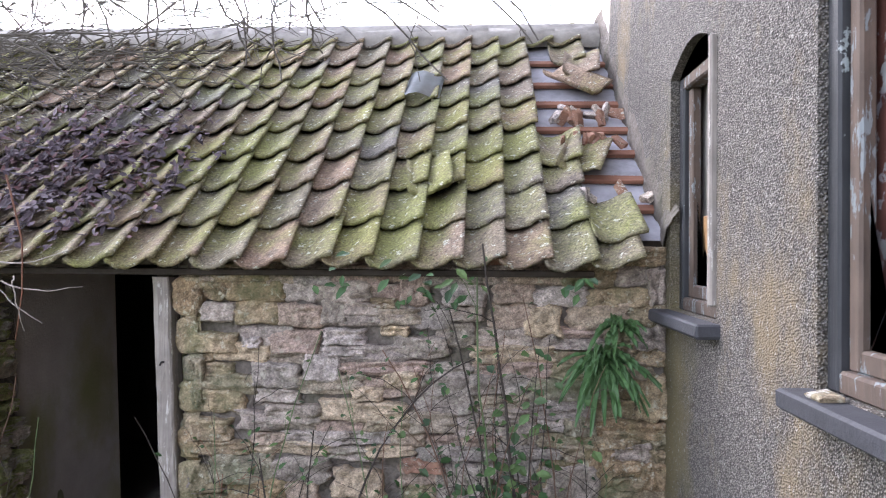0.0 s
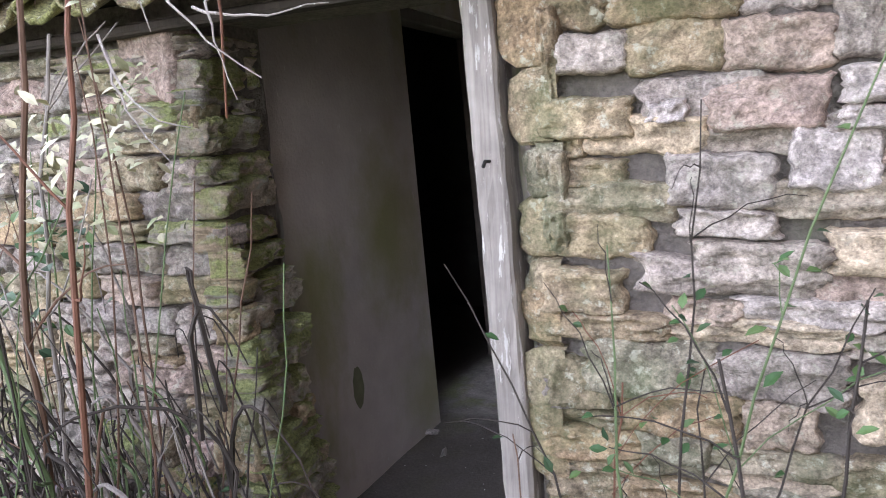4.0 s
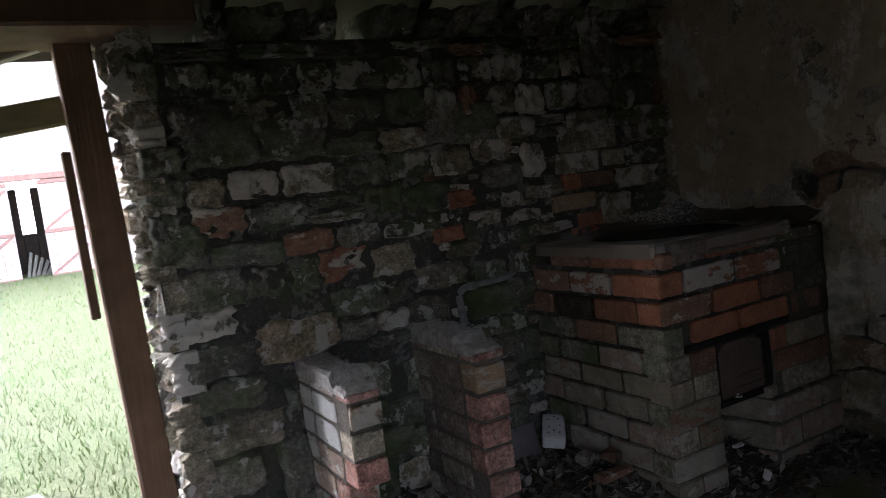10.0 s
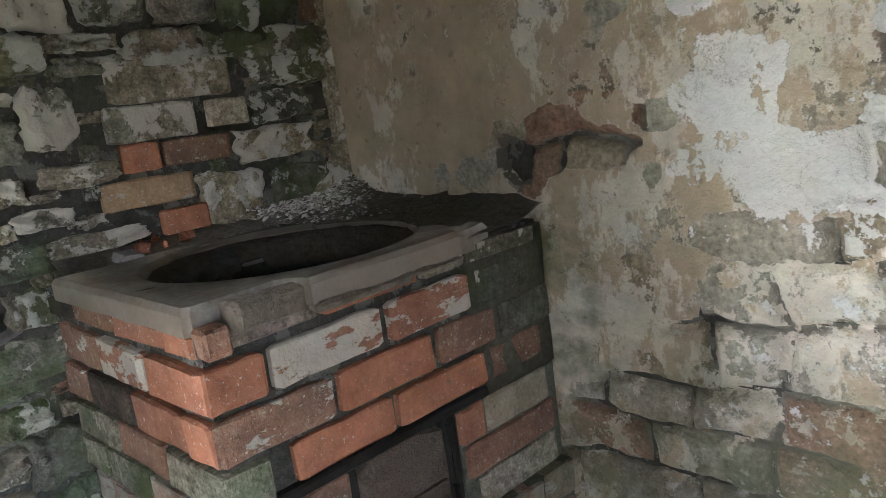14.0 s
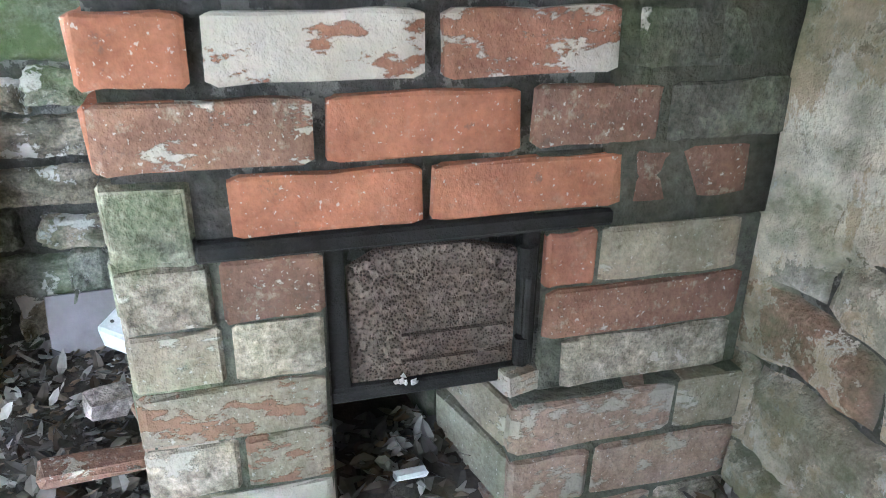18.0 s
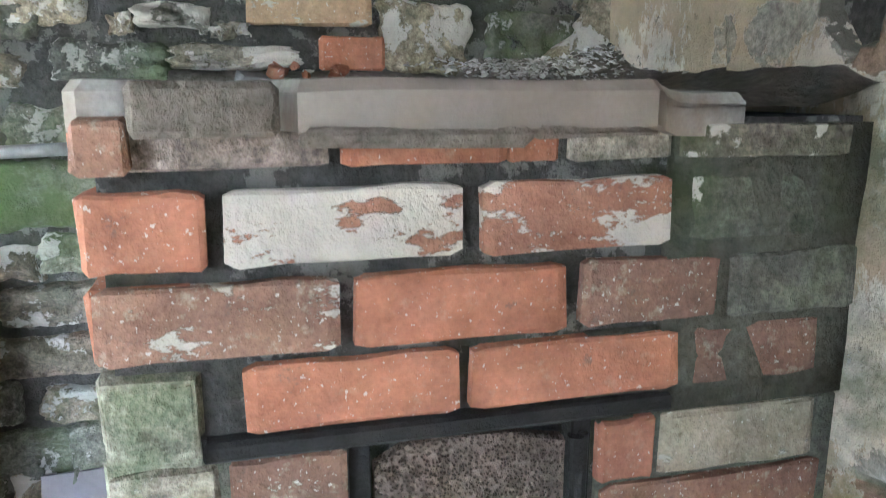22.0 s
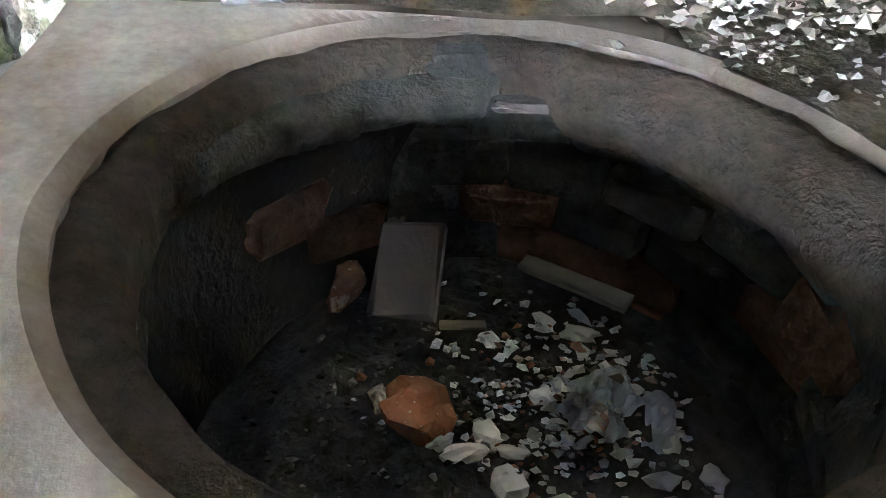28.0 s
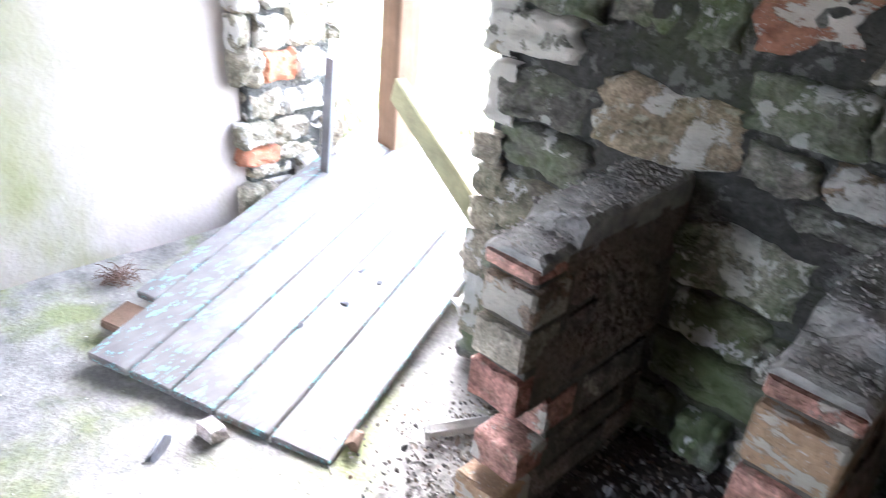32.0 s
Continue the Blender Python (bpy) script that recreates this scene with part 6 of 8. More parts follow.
# grey remnant of the pan's lip along the back, over a black gap, and one loose brick in it
random.seed(57)
bm = bmesh.new()
arcs = []
for k in range(61):
    a = radians(84 + 1.25 * k)
    w = .012 * noise.fractal(Vector((k * .14, 1, 0)), 1, 2, 4) + random.uniform(-.0015, .0015)
    c_, s_ = math.cos(a), math.sin(a)
    out_ = smooth_step(k, 0, 4) * (1 - smooth_step(k, 34, 60))
    arcs.append([bm.verts.new((CX + r * c_, CY + r * s_, z + random.uniform(-.001, .001))) for r, z in ((CR - .012, .914), (CR - .034, .912 + w * .3), (CR - .04 - (.022 - w) * out_, .902 + w * .5), (CR - .04 - (.034 - w) * out_, .892 + w * .3), (CR - .04 - (.026 - w) * out_, .874), (CR - .014, .862))])
for p, q in zip(arcs, arcs[1:]):
    for i in range(5):
        bm.faces.new((p[i], p[i + 1], q[i + 1], q[i]))
bmesh.ops.recalc_face_normals(bm, faces=bm.faces)
part("lip_remnant", bm, plain("grey_sooty_cement", (0.085, 0.087, 0.08), .95, 0, .9, 30, 1.0), lining, "broken grey cement lip along the back", True)
bm = bmesh.new()
add_box(bm, (2.145, 3.712, .905), (2.205, 3.752, .936), .006, .009)
part("brick", bm, m_pan_brick, lining)
# mortar flaunching round the slab up to the walls
bm = bmesh.new()
nx, ny = 88, 80
grid = []
for j in range(ny + 1):
    row = []
    for i in range(nx + 1):
        x, y = 1.83 + (2.715 - 1.83) * i / nx, 3.13 + (3.90 - 3.13) * j / ny
        r = math.hypot(x - CX, y - CY)
        z = .925 + .02 * smooth_step(x, 2.36, 2.40) + .006 * noise.noise(Vector((x * 16, y * 16, 0))) + .045 * smooth_step(y, 3.72, 3.9) + .03 * smooth_step(x, 2.58, 2.71) + .03 * smooth_step(x, 2.35, 2.65) * smooth_step(y, 3.6, 3.88)
        z -= .02 * (1 - smooth_step(y, 3.14, 3.22))
        z += .012 * (1 - smooth_step(x, 2.36, 2.44)) * (y > 3.7)
        if CR - .004 < r < CR + .012:
            x, y = CX + (x - CX) * (CR + .008) / r, CY + (y - CY) * (CR + .008) / r
        row.append(None if r <= CR - .004 or (x < 2.385 and y < 3.74) else bm.verts.new((x, y, z)))
    grid.append(row)
for p, q in zip(grid, grid[1:]):
    for i in range(nx):
        f = (p[i], p[i + 1], q[i + 1], q[i])
        if all(f):
            bm.faces.new(f)
bmesh.ops.solidify(bm, geom=bm.faces[:], thickness=.05)
part("flaunching", bm, mortar("dirty_flaunching", (0.33, 0.29, 0.25), (0.14, 0.125, 0.105), .15), copper, "dirty mortar bed with crumbs", True)
# iron lintel, fire door and its frame
for nm, a, b, m_, lab, bv in (("lintel_bar", (1.90, 3.14, .566), (2.44, 3.19, .588), m_iron, "black iron lintel bar", .004), ("frame_side", (2.05, 3.168, .335), (2.078, 3.20, .568), m_iron, "", .003), ("frame_side", (2.322, 3.166, .335), (2.35, 3.20, .568), m_iron, "", .003),
                             ("frame_foot", (2.05, 3.166, .325), (2.36, 3.20, .348), m_iron, "", .003), ("frame_head", (2.078, 3.175, .55), (2.322, 3.20, .568), m_iron, "", .003)):
    bm = bmesh.new()
    add_box(bm, a, b, .0015, bv)
    part(nm, bm, m_, copper, lab)
bm = bmesh.new()
add_box(bm, (2.082, 3.180, .350), (2.318, 3.195, .548), 0, 0, None, 5)
for v in bm.verts:
    if v.co.y < 3.188:
        v.co.y -= .006 * math.cos((v.co.x - 2.2) * 11) + random.uniform(0, .002)
    if v.co.z > .53:
        v.co.z -= .026 * (1 - smooth_step(v.co.x, 2.08, 2.13)) + .02 * smooth_step(v.co.x, 2.24, 2.31) + random.uniform(0, .004)
door = part("fire_door", bm, m_rust, copper, "pitted rusty cast iron fire door")
for z in (.375, .415):
    bm = bmesh.new()
    add_box(bm, (2.15, 3.168, z), (2.30, 3.158, z + .008), .001, .002)
    part("rib", bm, m_rust, door)
bm = bmesh.new()
tube(bm, [(2.333, 3.160, .365), (2.331, 3.158, .45), (2.333, 3.160, .54)], .007, .007, 8)
part("hinge_rod", bm, m_iron, door, "rusted iron hinge rod")
for z in (.375, .515):
    bm = bmesh.new()
    tube(bm, [(2.325, 3.162, z - .022), (2.325, 3.162, z + .022)], .011, .011, 10)
    part("hinge", bm, m_iron, door, "iron hinge knuckle")
bm = bmesh.new()
for k in range(60):
    p = Vector((random.uniform(2.09, 2.31), 3.173, random.uniform(.365, .535)))
    add_box(bm, p - Vector((.003, .002, .003)), p + Vector((.003, .002, .003)), .001)
tagged(part("scale", bm, m_rust, door, "flaking rust scale"), kind="stuff")
for k in range(7):
    bm = bmesh.new()
    random.seed(70 + k)
    add_chip(bm, (2.155 + random.uniform(-.015, .015), 3.163, .338 + random.uniform(0, .02)), .008, .8)
    part("flake", bm, m_white, door)


# ---- old pipe on the rear wall ----
pipe = thing("water_pipe", "old grey painted water pipe with an elbow", "pipe")
PY = 3.80
bm = bmesh.new()
tube(bm, [(1.738, PY + .07, .8500), (1.668, PY + .01, .8440), (1.598, PY, .8420), (1.478, PY, .8390)], .0115, .0115, 12)
part("horizontal_run", bm, m_pipe, pipe, "", True)
bm = bmesh.new()
tube(bm, [(1.488, PY, .8390)] + [(1.466 - .045 * math.sin(a), PY - .012 * (a / 1.57), .7940 + .045 * math.cos(a)) for a in (0, .3, .6, .9, 1.2, 1.57)] + [(1.421, PY - .02, .7570)], .0135, .0135, 12)
part("elbow", bm, m_pipe, pipe, "", True)
bm = bmesh.new()
tube(bm, [(1.421, PY - .02, .7620), (1.420, PY - .03, .7120), (1.417, PY - .055, .7000)], .0155, .0165, 12)
part("open_socket", bm, m_pipe, pipe, "open broken socket", True)
# dark disc over the socket's end, coloured as the shade inside
bm = bmesh.new()
tube(bm, [(1.417, PY - .0555, .7000), (1.417, PY - .0575, .6993)], .0105, .0105, 12)
part("socket_hole", bm, m_hole_shade, pipe)
bm = bmesh.new()
tube(bm, [(1.424, PY - .015, .7120), (1.432, PY + .0, .45), (1.443, PY, .10)], .0105, .0105, 12)
part("down_pipe", bm, m_pipe, pipe, "", True)
for x, z in ((1.493, .8390), (1.421, .7570)):
    bm = bmesh.new()
    d = Vector((1, 0, .02)) if z > .8 else Vector((0, -.1, 1))
    p = Vector((x, PY - (.0 if z > .8 else .02), z))
    tube(bm, [p - d.normalized() * .009, p + d.normalized() * .009], .0165, .0165, 12)
    part("collar", bm, m_pipe, pipe, "", True)

# ---- things lying between the piers and the copper ----
loose("slate_tile", (1.629, 3.80, .158), (.155, .012, .16), m_plate, "square grey tile leaning against the rear wall", "tile", (-.28, 0, .03), .001, .002)
box_ = loose("plaster_block", (1.742, 3.735, .205), (.088, .15, .06), m_white, "white plaster block with round holes", "block", (.32, .15, -.62), .001, .006)
q = Euler((.32, .15, -.62)).to_matrix()
# the block's holes are dark discs on its face, shade as colour
for k, (u, v) in enumerate(((-.02, -.045), (.018, -.04), (-.018, -.012), (.02, .0), (-.02, .03), (.016, .038), (0, -.03), (.002, .05))):
    bm = bmesh.new()
    p = Vector((1.742, 3.735, .205)) + q @ Vector((u * 1.15, v * 1.1, .03))
    tube(bm, [p - q @ Vector((0, 0, .003)), p + q @ Vector((0, 0, .0012))], .004, .004, 7)
    part("hole", bm, m_hole_shade, box_)
loose("brick_fragment", (1.80, 3.45, .17), (.10, .06, .035), m_brick_dull, "broken dark brick lying in the cinders", "brick", (.2, .1, .4))
loose("brick_fragment", (1.70, 3.35, .15), (.16, .05, .03), m_brick_dull, "split brown tile lying in the cinders", "brick", (.1, .1, .15))
loose("stone_chip", (1.70, 3.50, .17), (.07, .05, .04), m_stone_pale, "pale broken stone in the cinders", "stone", (.3, .2, .4))
loose("stone_chip", (1.15, 3.72, .13), (.07, .06, .035), m_stone_pale, "pale flat stone leaning behind the pier", "stone", (.7, .2, .4))
loose("cigarette_packet", (2.17, 3.20, .155), (.055, .018, .010), m_white, "crumpled pale packet lying in the ash hole", "packet", (.1, .1, .15), .002, .003)
loose("cigarette_packet", (2.10, 3.03, .115), (.035, .02, .03), m_white, "crushed white packet among dead leaves", "packet", (.5, .2, .8), .003, .003)


def scatter(name, count, where, size, mat_, label, category, leafy=.0, parent=None):
    bm = bmesh.new()
    for _ in range(count):
        p = where()
        if p is None:
            continue
        if random.random() < leafy:
            a = random.uniform(0, 6.3)
            add_leaf(bm, p, (math.cos(a), math.sin(a), random.uniform(-.2, .6)), (random.uniform(-.5, .5), random.uniform(-.5, .5), 1), random.uniform(1.6, 3.0) * size, random.uniform(.9, 1.6) * size, random.uniform(-.6, .6))
        else:
            add_chip(bm, p, random.uniform(.5, 1.3) * size, random.uniform(.25, .6))
    ob = link(name, bm, mat_)
    return tagged(ob, label, category, kind="stuff")


def bank_spot(x0, x1, y0, y1, keep=0.02):
    def spot():
        x, y = random.uniform(x0, x1), random.uniform(y0, y1)
        b = bank(x, y)
        if b < keep * random.random() or (X0 - .02 < x and y > Y0 - .01 and not (2.06 < x < 2.28 and y < 3.4)):
            return None
        return (x, y, b * (1 + .35 * noise.noise(Vector((x * 5, y * 5, 0)))) + random.uniform(.0, .012))
    return spot


random.seed(61)
scatter("leaf_litter", 5200, bank_spot(1.45, 2.70, 2.8, 3.86), .019, m_gravel, "cinders, dead leaves and crumbs banked on the floor", "litter", .6)
scatter("gravel", 4200, bank_spot(.45, 1.80, 3.30, 3.86, .01), .010, m_gravel, "grey cinders and gravel between the brick piers", "gravel", .25)
scatter("gravel", 900, lambda: (random.gauss(.70, .14), random.gauss(3.60, .16), random.uniform(.0, .02) + bank(.7, 3.6) * .2), .007, m_gravel, "fine dark gravel spread beside the fallen door", "gravel", .0)
scatter("grit", 700, lambda: (random.uniform(-.6, 2.6), random.uniform(.9, 3.5), .004), .004, m_crumbs, "fine grit and crumbs strewn over the floor", "grit", .1)
scatter("leaf_litter", 500, bank_spot(2.3, 2.7, 1.9, 2.95), .014, m_gravel, "dead leaves along the foot of the wall", "litter", .7)


def pan_spot(x0, y0, sx, sy, lift=.004):
    def spot():
        x, y = random.gauss(x0, sx), random.gauss(y0, sy)
        return (x, y, pan_bed(x, y) + random.uniform(0, lift)) if math.hypot(x - CX, y - CY) < .235 else None
    return spot


def lump(name, x, y, size, mat_, label, category, group=""):
    """A rounded crumbling lump resting on the ash."""
    bm = bmesh.new()
    bmesh.ops.create_icosphere(bm, subdivisions=2, radius=1)
    off = Vector((random.uniform(0, 50), random.uniform(0, 50), 0))
    q = Matrix.Rotation(random.uniform(0, 6.3), 3, 'Z')
    for v in bm.verts:
        w = 1 + .6 * noise.noise(v.co * 1.3 + off) + .4 * noise.noise(v.co * 3.3 + off)
        v.co = q @ Vector((v.co.x * size[0] * w, v.co.y * size[1] * w, v.co.z * size[2] * w))
        v.co += Vector((x, y, pan_bed(x, y) + size[2] * .7))
    return tagged(link(name, bm, mat_), label, category, group)


def crumpled_wrapper():
    """A torn foil packet, creased all over, lying on the rubbish."""
    bm = bmesh.new()
    rows_ = []
    for j in range(21):
        row = []
        for i in range(25):
            x, y = 2.248 + .112 * i / 24, 3.437 + .09 * j / 20
            edge = min(i, 24 - i, j, 20 - j)
            torn = noise.fractal(Vector((x * 45, y * 45, 7)), 1, 2, 3) + .1 * min(edge, 4)
            z = pan_bed(x, y) + .014 + .016 * noise.fractal(Vector((x * 55, y * 30, 3)), 1, 2, 4)
            row.append(None if torn < .0 else bm.verts.new((x + random.uniform(-.0015, .0015), y + random.uniform(-.0015, .0015), z)))
        rows_.append(row)
    for p, q in zip(rows_, rows_[1:]):
        for i in range(24):
            f = (p[i], p[i + 1], q[i + 1], q[i])
            if all(f):
                bm.faces.new(f)
    bmesh.ops.solidify(bm, geom=bm.faces[:], thickness=.0012)
    return tagged(link("foil_wrapper", bm, m_foil), "crumpled torn foil wrapper, silver-blue, lying in the pan", "wrapper")


random.seed(63)
scatter("pan_debris", 900, pan_spot(CX, CY + .02, .12, .12), .006, m_pan_dust, "dark fine rubble and ash in the copper pan", "debris", .0)
scatter("pan_litter", 420, pan_spot(2.25, 3.49, .06, .06, .012), .006, m_trash, "pale torn scraps and crumbs in the pan", "litter", .0)
scatter("pan_litter", 90, pan_spot(2.31, 3.50, .04, .05, .018), .010, m_trash, "pale torn paper scraps beside the wrapper", "litter", .12)
crumpled_wrapper()
for x, y, a, b in ((2.269, 3.602, .012, .008), (2.302, 3.575, .021, .010), (2.208, 3.578, .009, .010), (2.227, 3.566, .012, .005), (2.193, 3.457, .016, .012), (2.201, 3.403, .017, .015), (2.239, 3.381, .022, .012), (2.38, 3.413, .012, .012), (2.168, 3.435, .022, .009), (2.354, 3.447, .013, .009), (2.25, 3.50, .014, .008), (2.21, 3.435, .014, .006), (2.15, 3.452, .010, .012), (2.335, 3.41, .014, .007)):
    lump("plaster_lump", x, y, (a, b, .007), m_white, "white crumb of plaster lying in the ash", "plaster", "plaster crumbs in the pan")
bm = bmesh.new()
beam(bm, (2.258, 3.684, .708), (2.358, 3.606, .712), .026, .007, .002, .002)
tagged(link("wood_strip", bm, m_wood_pale), "pale broken strip of wood in the pan", "wood scrap")
bm = bmesh.new()
beam(bm, (2.360, 3.606, .713), (2.388, 3.588, .709), .006, .005, .001, .001)
tagged(link("red_sliver", bm, m_brick), "thin red sliver beside the wood strip", "sliver")
bm = bmesh.new()
beam(bm, (2.160, 3.592, .700), (2.206, 3.588, .702), .013, .004, .001, .002)
tagged(link("shell_splinter", bm, m_wood_pale), "pale curved splinter lying on the ash", "splinter")
lump("brick_lump", 2.134, 3.476, (.034, .028, .022), m_brick, "orange brick lump lying in the pan", "brick")
lump("brick_lump", 2.065, 3.69, (.032, .02, .026), m_brick_dull, "red brick piece lying in the pan", "brick")
lump("stone_chip", 2.101, 3.503, (.016, .010, .010), m_brick_pale, "tan stone chip beside the brick lump", "stone")
lump("stone_chip", 2.146, 3.515, (.014, .011, .010), m_stone_tan, "brown stone chip beside the brick lump", "stone")
random.seed(65)
loose("slate_fragment", (2.13, 3.648, .724), (.066, .10, .009), m_plate, "grey slate piece leaning in the pan", "slate", (.62, -.1, -.25), .004, .002)
scatter("mortar_crumbs", 1300, lambda: (lambda x, y: None if math.hypot(x - CX, y - CY) < CR + .01 else (x, y, .93 + .02 * smooth_step(x, 2.36, 2.40) + .045 * smooth_step(y, 3.72, 3.9) + .03 * smooth_step(x, 2.58, 2.71) + .03 * smooth_step(x, 2.35, 2.65) * smooth_step(y, 3.6, 3.88)))(random.uniform(1.9, 2.69), 3.87 - abs(random.gauss(0, .12))), .007, m_crumbs, "lime and mortar crumbs on the copper top", "crumbs", .0)
scatter("mortar_crumbs", 700, lambda: (lambda x, y: (x, y, .965 + .05 * smooth_step(y, 3.7, 3.9) + .035 * smooth_step(x, 2.5, 2.71)))(2.5 + random.gauss(0, .085), 3.83 - abs(random.gauss(0, .05))), .011, m_crumbs, "heap of white mortar crumbs in the corner", "crumbs", .0)
for k, (x, z, s) in enumerate(((2.02, .975, .03), (2.07, .97, .022), (2.13, .975, .034), (2.05, .985, .018))):
    random.seed(k + 3)
    loose("brick_crumb", (x, 3.80, z), (s, s * .7, s * .8), m_brick, "crumbled orange brick lump on the copper top", "brick", (.4, .2, k), .005, .005, "brick crumbs")
loose("mortar_lump", (1.975, 3.79, .958), (.06, .04, .022), m_pipe, "grey mortar lump on the copper top", "mortar", (.1, .1, .2), .006)
# ---- plants in the front garden ----
def leafy_stem(bm_leaf, pts, count, size, spread=.05, start=.3):
    n = len(pts)
    for _ in range(count):
        i = random.uniform(start, 1) * (n - 1)
        k = min(int(i), n - 2)
        p = Vector(pts[k]).lerp(Vector(pts[k + 1]), i - k)
        d = Vector((random.uniform(-1, 1), random.uniform(-1, .6), random.uniform(-.3, .9)))
        add_leaf(bm_leaf, p + d * random.uniform(0, spread), d, (random.uniform(-.4, .4), -.6, 1), random.uniform(.7, 1.3) * size, random.uniform(.45, .7) * size, .25)


random.seed(101)
shrub = thing("shrub", "straggly shrub with red-brown and green stems by the doorway", "shrub")
STEMS = [((-.69, -.02, -.05), (-.50, .02, 1.75), m_stem_red, .009), ((-.78, .03, -.05), (-.57, .0, 1.85), m_stem_brown, .010), ((-.95, -.1, -.05), (-.60, -.05, 1.9), m_stem_brown, .007), ((-.60, -.12, -.05), (-.95, -.05, 1.2), m_stem_green, .012),
         ((-.72, -.2, -.05), (-.80, -.15, 1.65), m_stem_green, .007), ((-.55, .1, -.05), (-.72, .05, .7), m_wood_grey, .006), ((-.85, .1, -.05), (-.74, .12, 1.6), m_wood_grey, .007), ((-1.0, .05, -.05), (-1.05, .0, 1.7), m_stem_green, .007), ((-1.15, .05, -.05), (-1.0, .1, 1.5), m_stem_brown, .006), ((-.45, .0, -.05), (-.64, .05, .75), m_stem_brown, .006)]
bl = bmesh.new()
for p, q, m_, r in STEMS:
    bm = bmesh.new()
    pts = curve_points(p, q, (random.uniform(-.14, .14), random.uniform(-.06, .06), 0), 10, .012)
    tube(bm, pts, r, r * .6, 7)
    part("stem", bm, m_, shrub)
    for _ in range(3):
        k = random.randrange(4, 10)
        bm = bmesh.new()
        e = Vector(pts[k]) + Vector((random.uniform(-.3, .3), random.uniform(-.12, .12), random.uniform(.05, .35)))
        tube(bm, curve_points(pts[k], e, (0, 0, random.uniform(-.05, .05)), 6, .004), r * .4, .0015, 5)
        part("twig", bm, m_, shrub)
for k in range(130):
    bm = bmesh.new()
    p = Vector((random.uniform(-1.25, -.35), random.uniform(-.15, .36), random.uniform(.05, .9) * random.uniform(.4, 1)))
    q = p + Vector((random.uniform(-.35, .35), random.uniform(-.1, .05), random.uniform(-.15, .3)))
    tube(bm, curve_points(p, q, (0, -.05, random.uniform(.05, .28)), 9, .004), random.choice((.002, .003, .004, .008)), .0015, 5)
    part("twig", bm, m_stem_dark if k % 5 else m_wood_grey, shrub)
for k in range(170):
    p = Vector((random.gauss(-.72, .12), random.gauss(.14, .08), random.gauss(1.30, .09)))
    if k > 120:
        t = (k - 120) / 50
        p = Vector((-.70 + .16 * t, .22, 1.36 + .16 * t)) + Vector([random.gauss(0, .018) for _ in range(3)])
    add_leaf(bl, p, (random.uniform(-1, 1), random.uniform(-1, .3), random.uniform(-.6, .8)), (0, -.7, .7), random.uniform(.025, .055), random.uniform(.012, .024), .3)
for k in range(46):
    bm = bmesh.new()
    x = random.uniform(-1.5, -.5)
    p = Vector((x, random.uniform(-.15, .3), -.05))
    q = p + Vector((random.uniform(-.25, .35), random.uniform(-.1, .1), random.uniform(.6, 1.9)))
    pts = curve_points(p, q, (random.uniform(-.1, .1), 0, 0), 10, .006)
    tube(bm, pts, random.uniform(.0025, .0055), .0015, 5)
    part("stem", bm, (m_stem_dark, m_stem_brown, m_stem_green)[k % 3], shrub)
# dark vines looping low between the stems
for k in range(44):
    c = Vector((random.uniform(-1.3, -.52), random.uniform(.0, .3), random.uniform(.15, .6)))
    ra, rb, a0 = random.uniform(.08, .24), random.uniform(.06, .2), random.uniform(0, 6.3)
    q = Euler((random.uniform(-.5, .5), random.uniform(-.4, .4), random.uniform(-.8, .8))).to_matrix()
    pts = [c + q @ Vector((ra * math.cos(a0 + .42 * i) + .01 * random.uniform(-1, 1), .02 * i / 10, rb * math.sin(a0 + .42 * i) + .01 * random.uniform(-1, 1))) for i in range(random.randrange(6, 13))]
    bm = bmesh.new()
    tube(bm, pts, random.uniform(.003, .009), .002, 6)
    part("vine", bm, m_stem_dark if k % 4 else m_stem_green, shrub)
# mass of dark leaves added to give the deep shadow low in the shrub
bd_ = bmesh.new()
for _ in range(1100):
    p = Vector((-1.6 + 1.15 * random.random() ** 1.0, random.uniform(-.2, .38), random.uniform(.0, .55) * random.uniform(.2, 1)))
    add_leaf(bd_, p, [random.uniform(-1, 1) for _ in range(3)], [random.uniform(-1, 1) for _ in range(3)], random.uniform(.03, .07), random.uniform(.012, .03), random.uniform(-.6, .6))
tagged(part("dead_leaves", bd_, m_roofleaf, shrub, "dark leaves added for the deep shadow among the stems"), kind="stuff")
part("variegated_leaves", bl, m_varileaf, shrub, "cream and green variegated leaves")
bl = bmesh.new()
for c, s, n in (((-.45, .22, .42), .05, 26), ((-.36, .12, .28), .07, 40), ((-.95, .02, .25), .16, 60), ((-.62, .0, .12), .1, 40), ((-.82, .1, 1.15), .05, 26), ((-.30, .20, .22), .05, 22), ((-1.0, .05, .9), .12, 30)):
    for _ in range(n):
        add_leaf(bl, Vector(c) + Vector([random.gauss(0, s) for _ in range(3)]), (random.uniform(-1, 1), random.uniform(-1, .3), random.uniform(-.4, .7)), (0, -.5, .9), random.uniform(.03, .06), random.uniform(.018, .032), .2)
part("leaves", bl, m_leaf, shrub, "fresh green leaves")

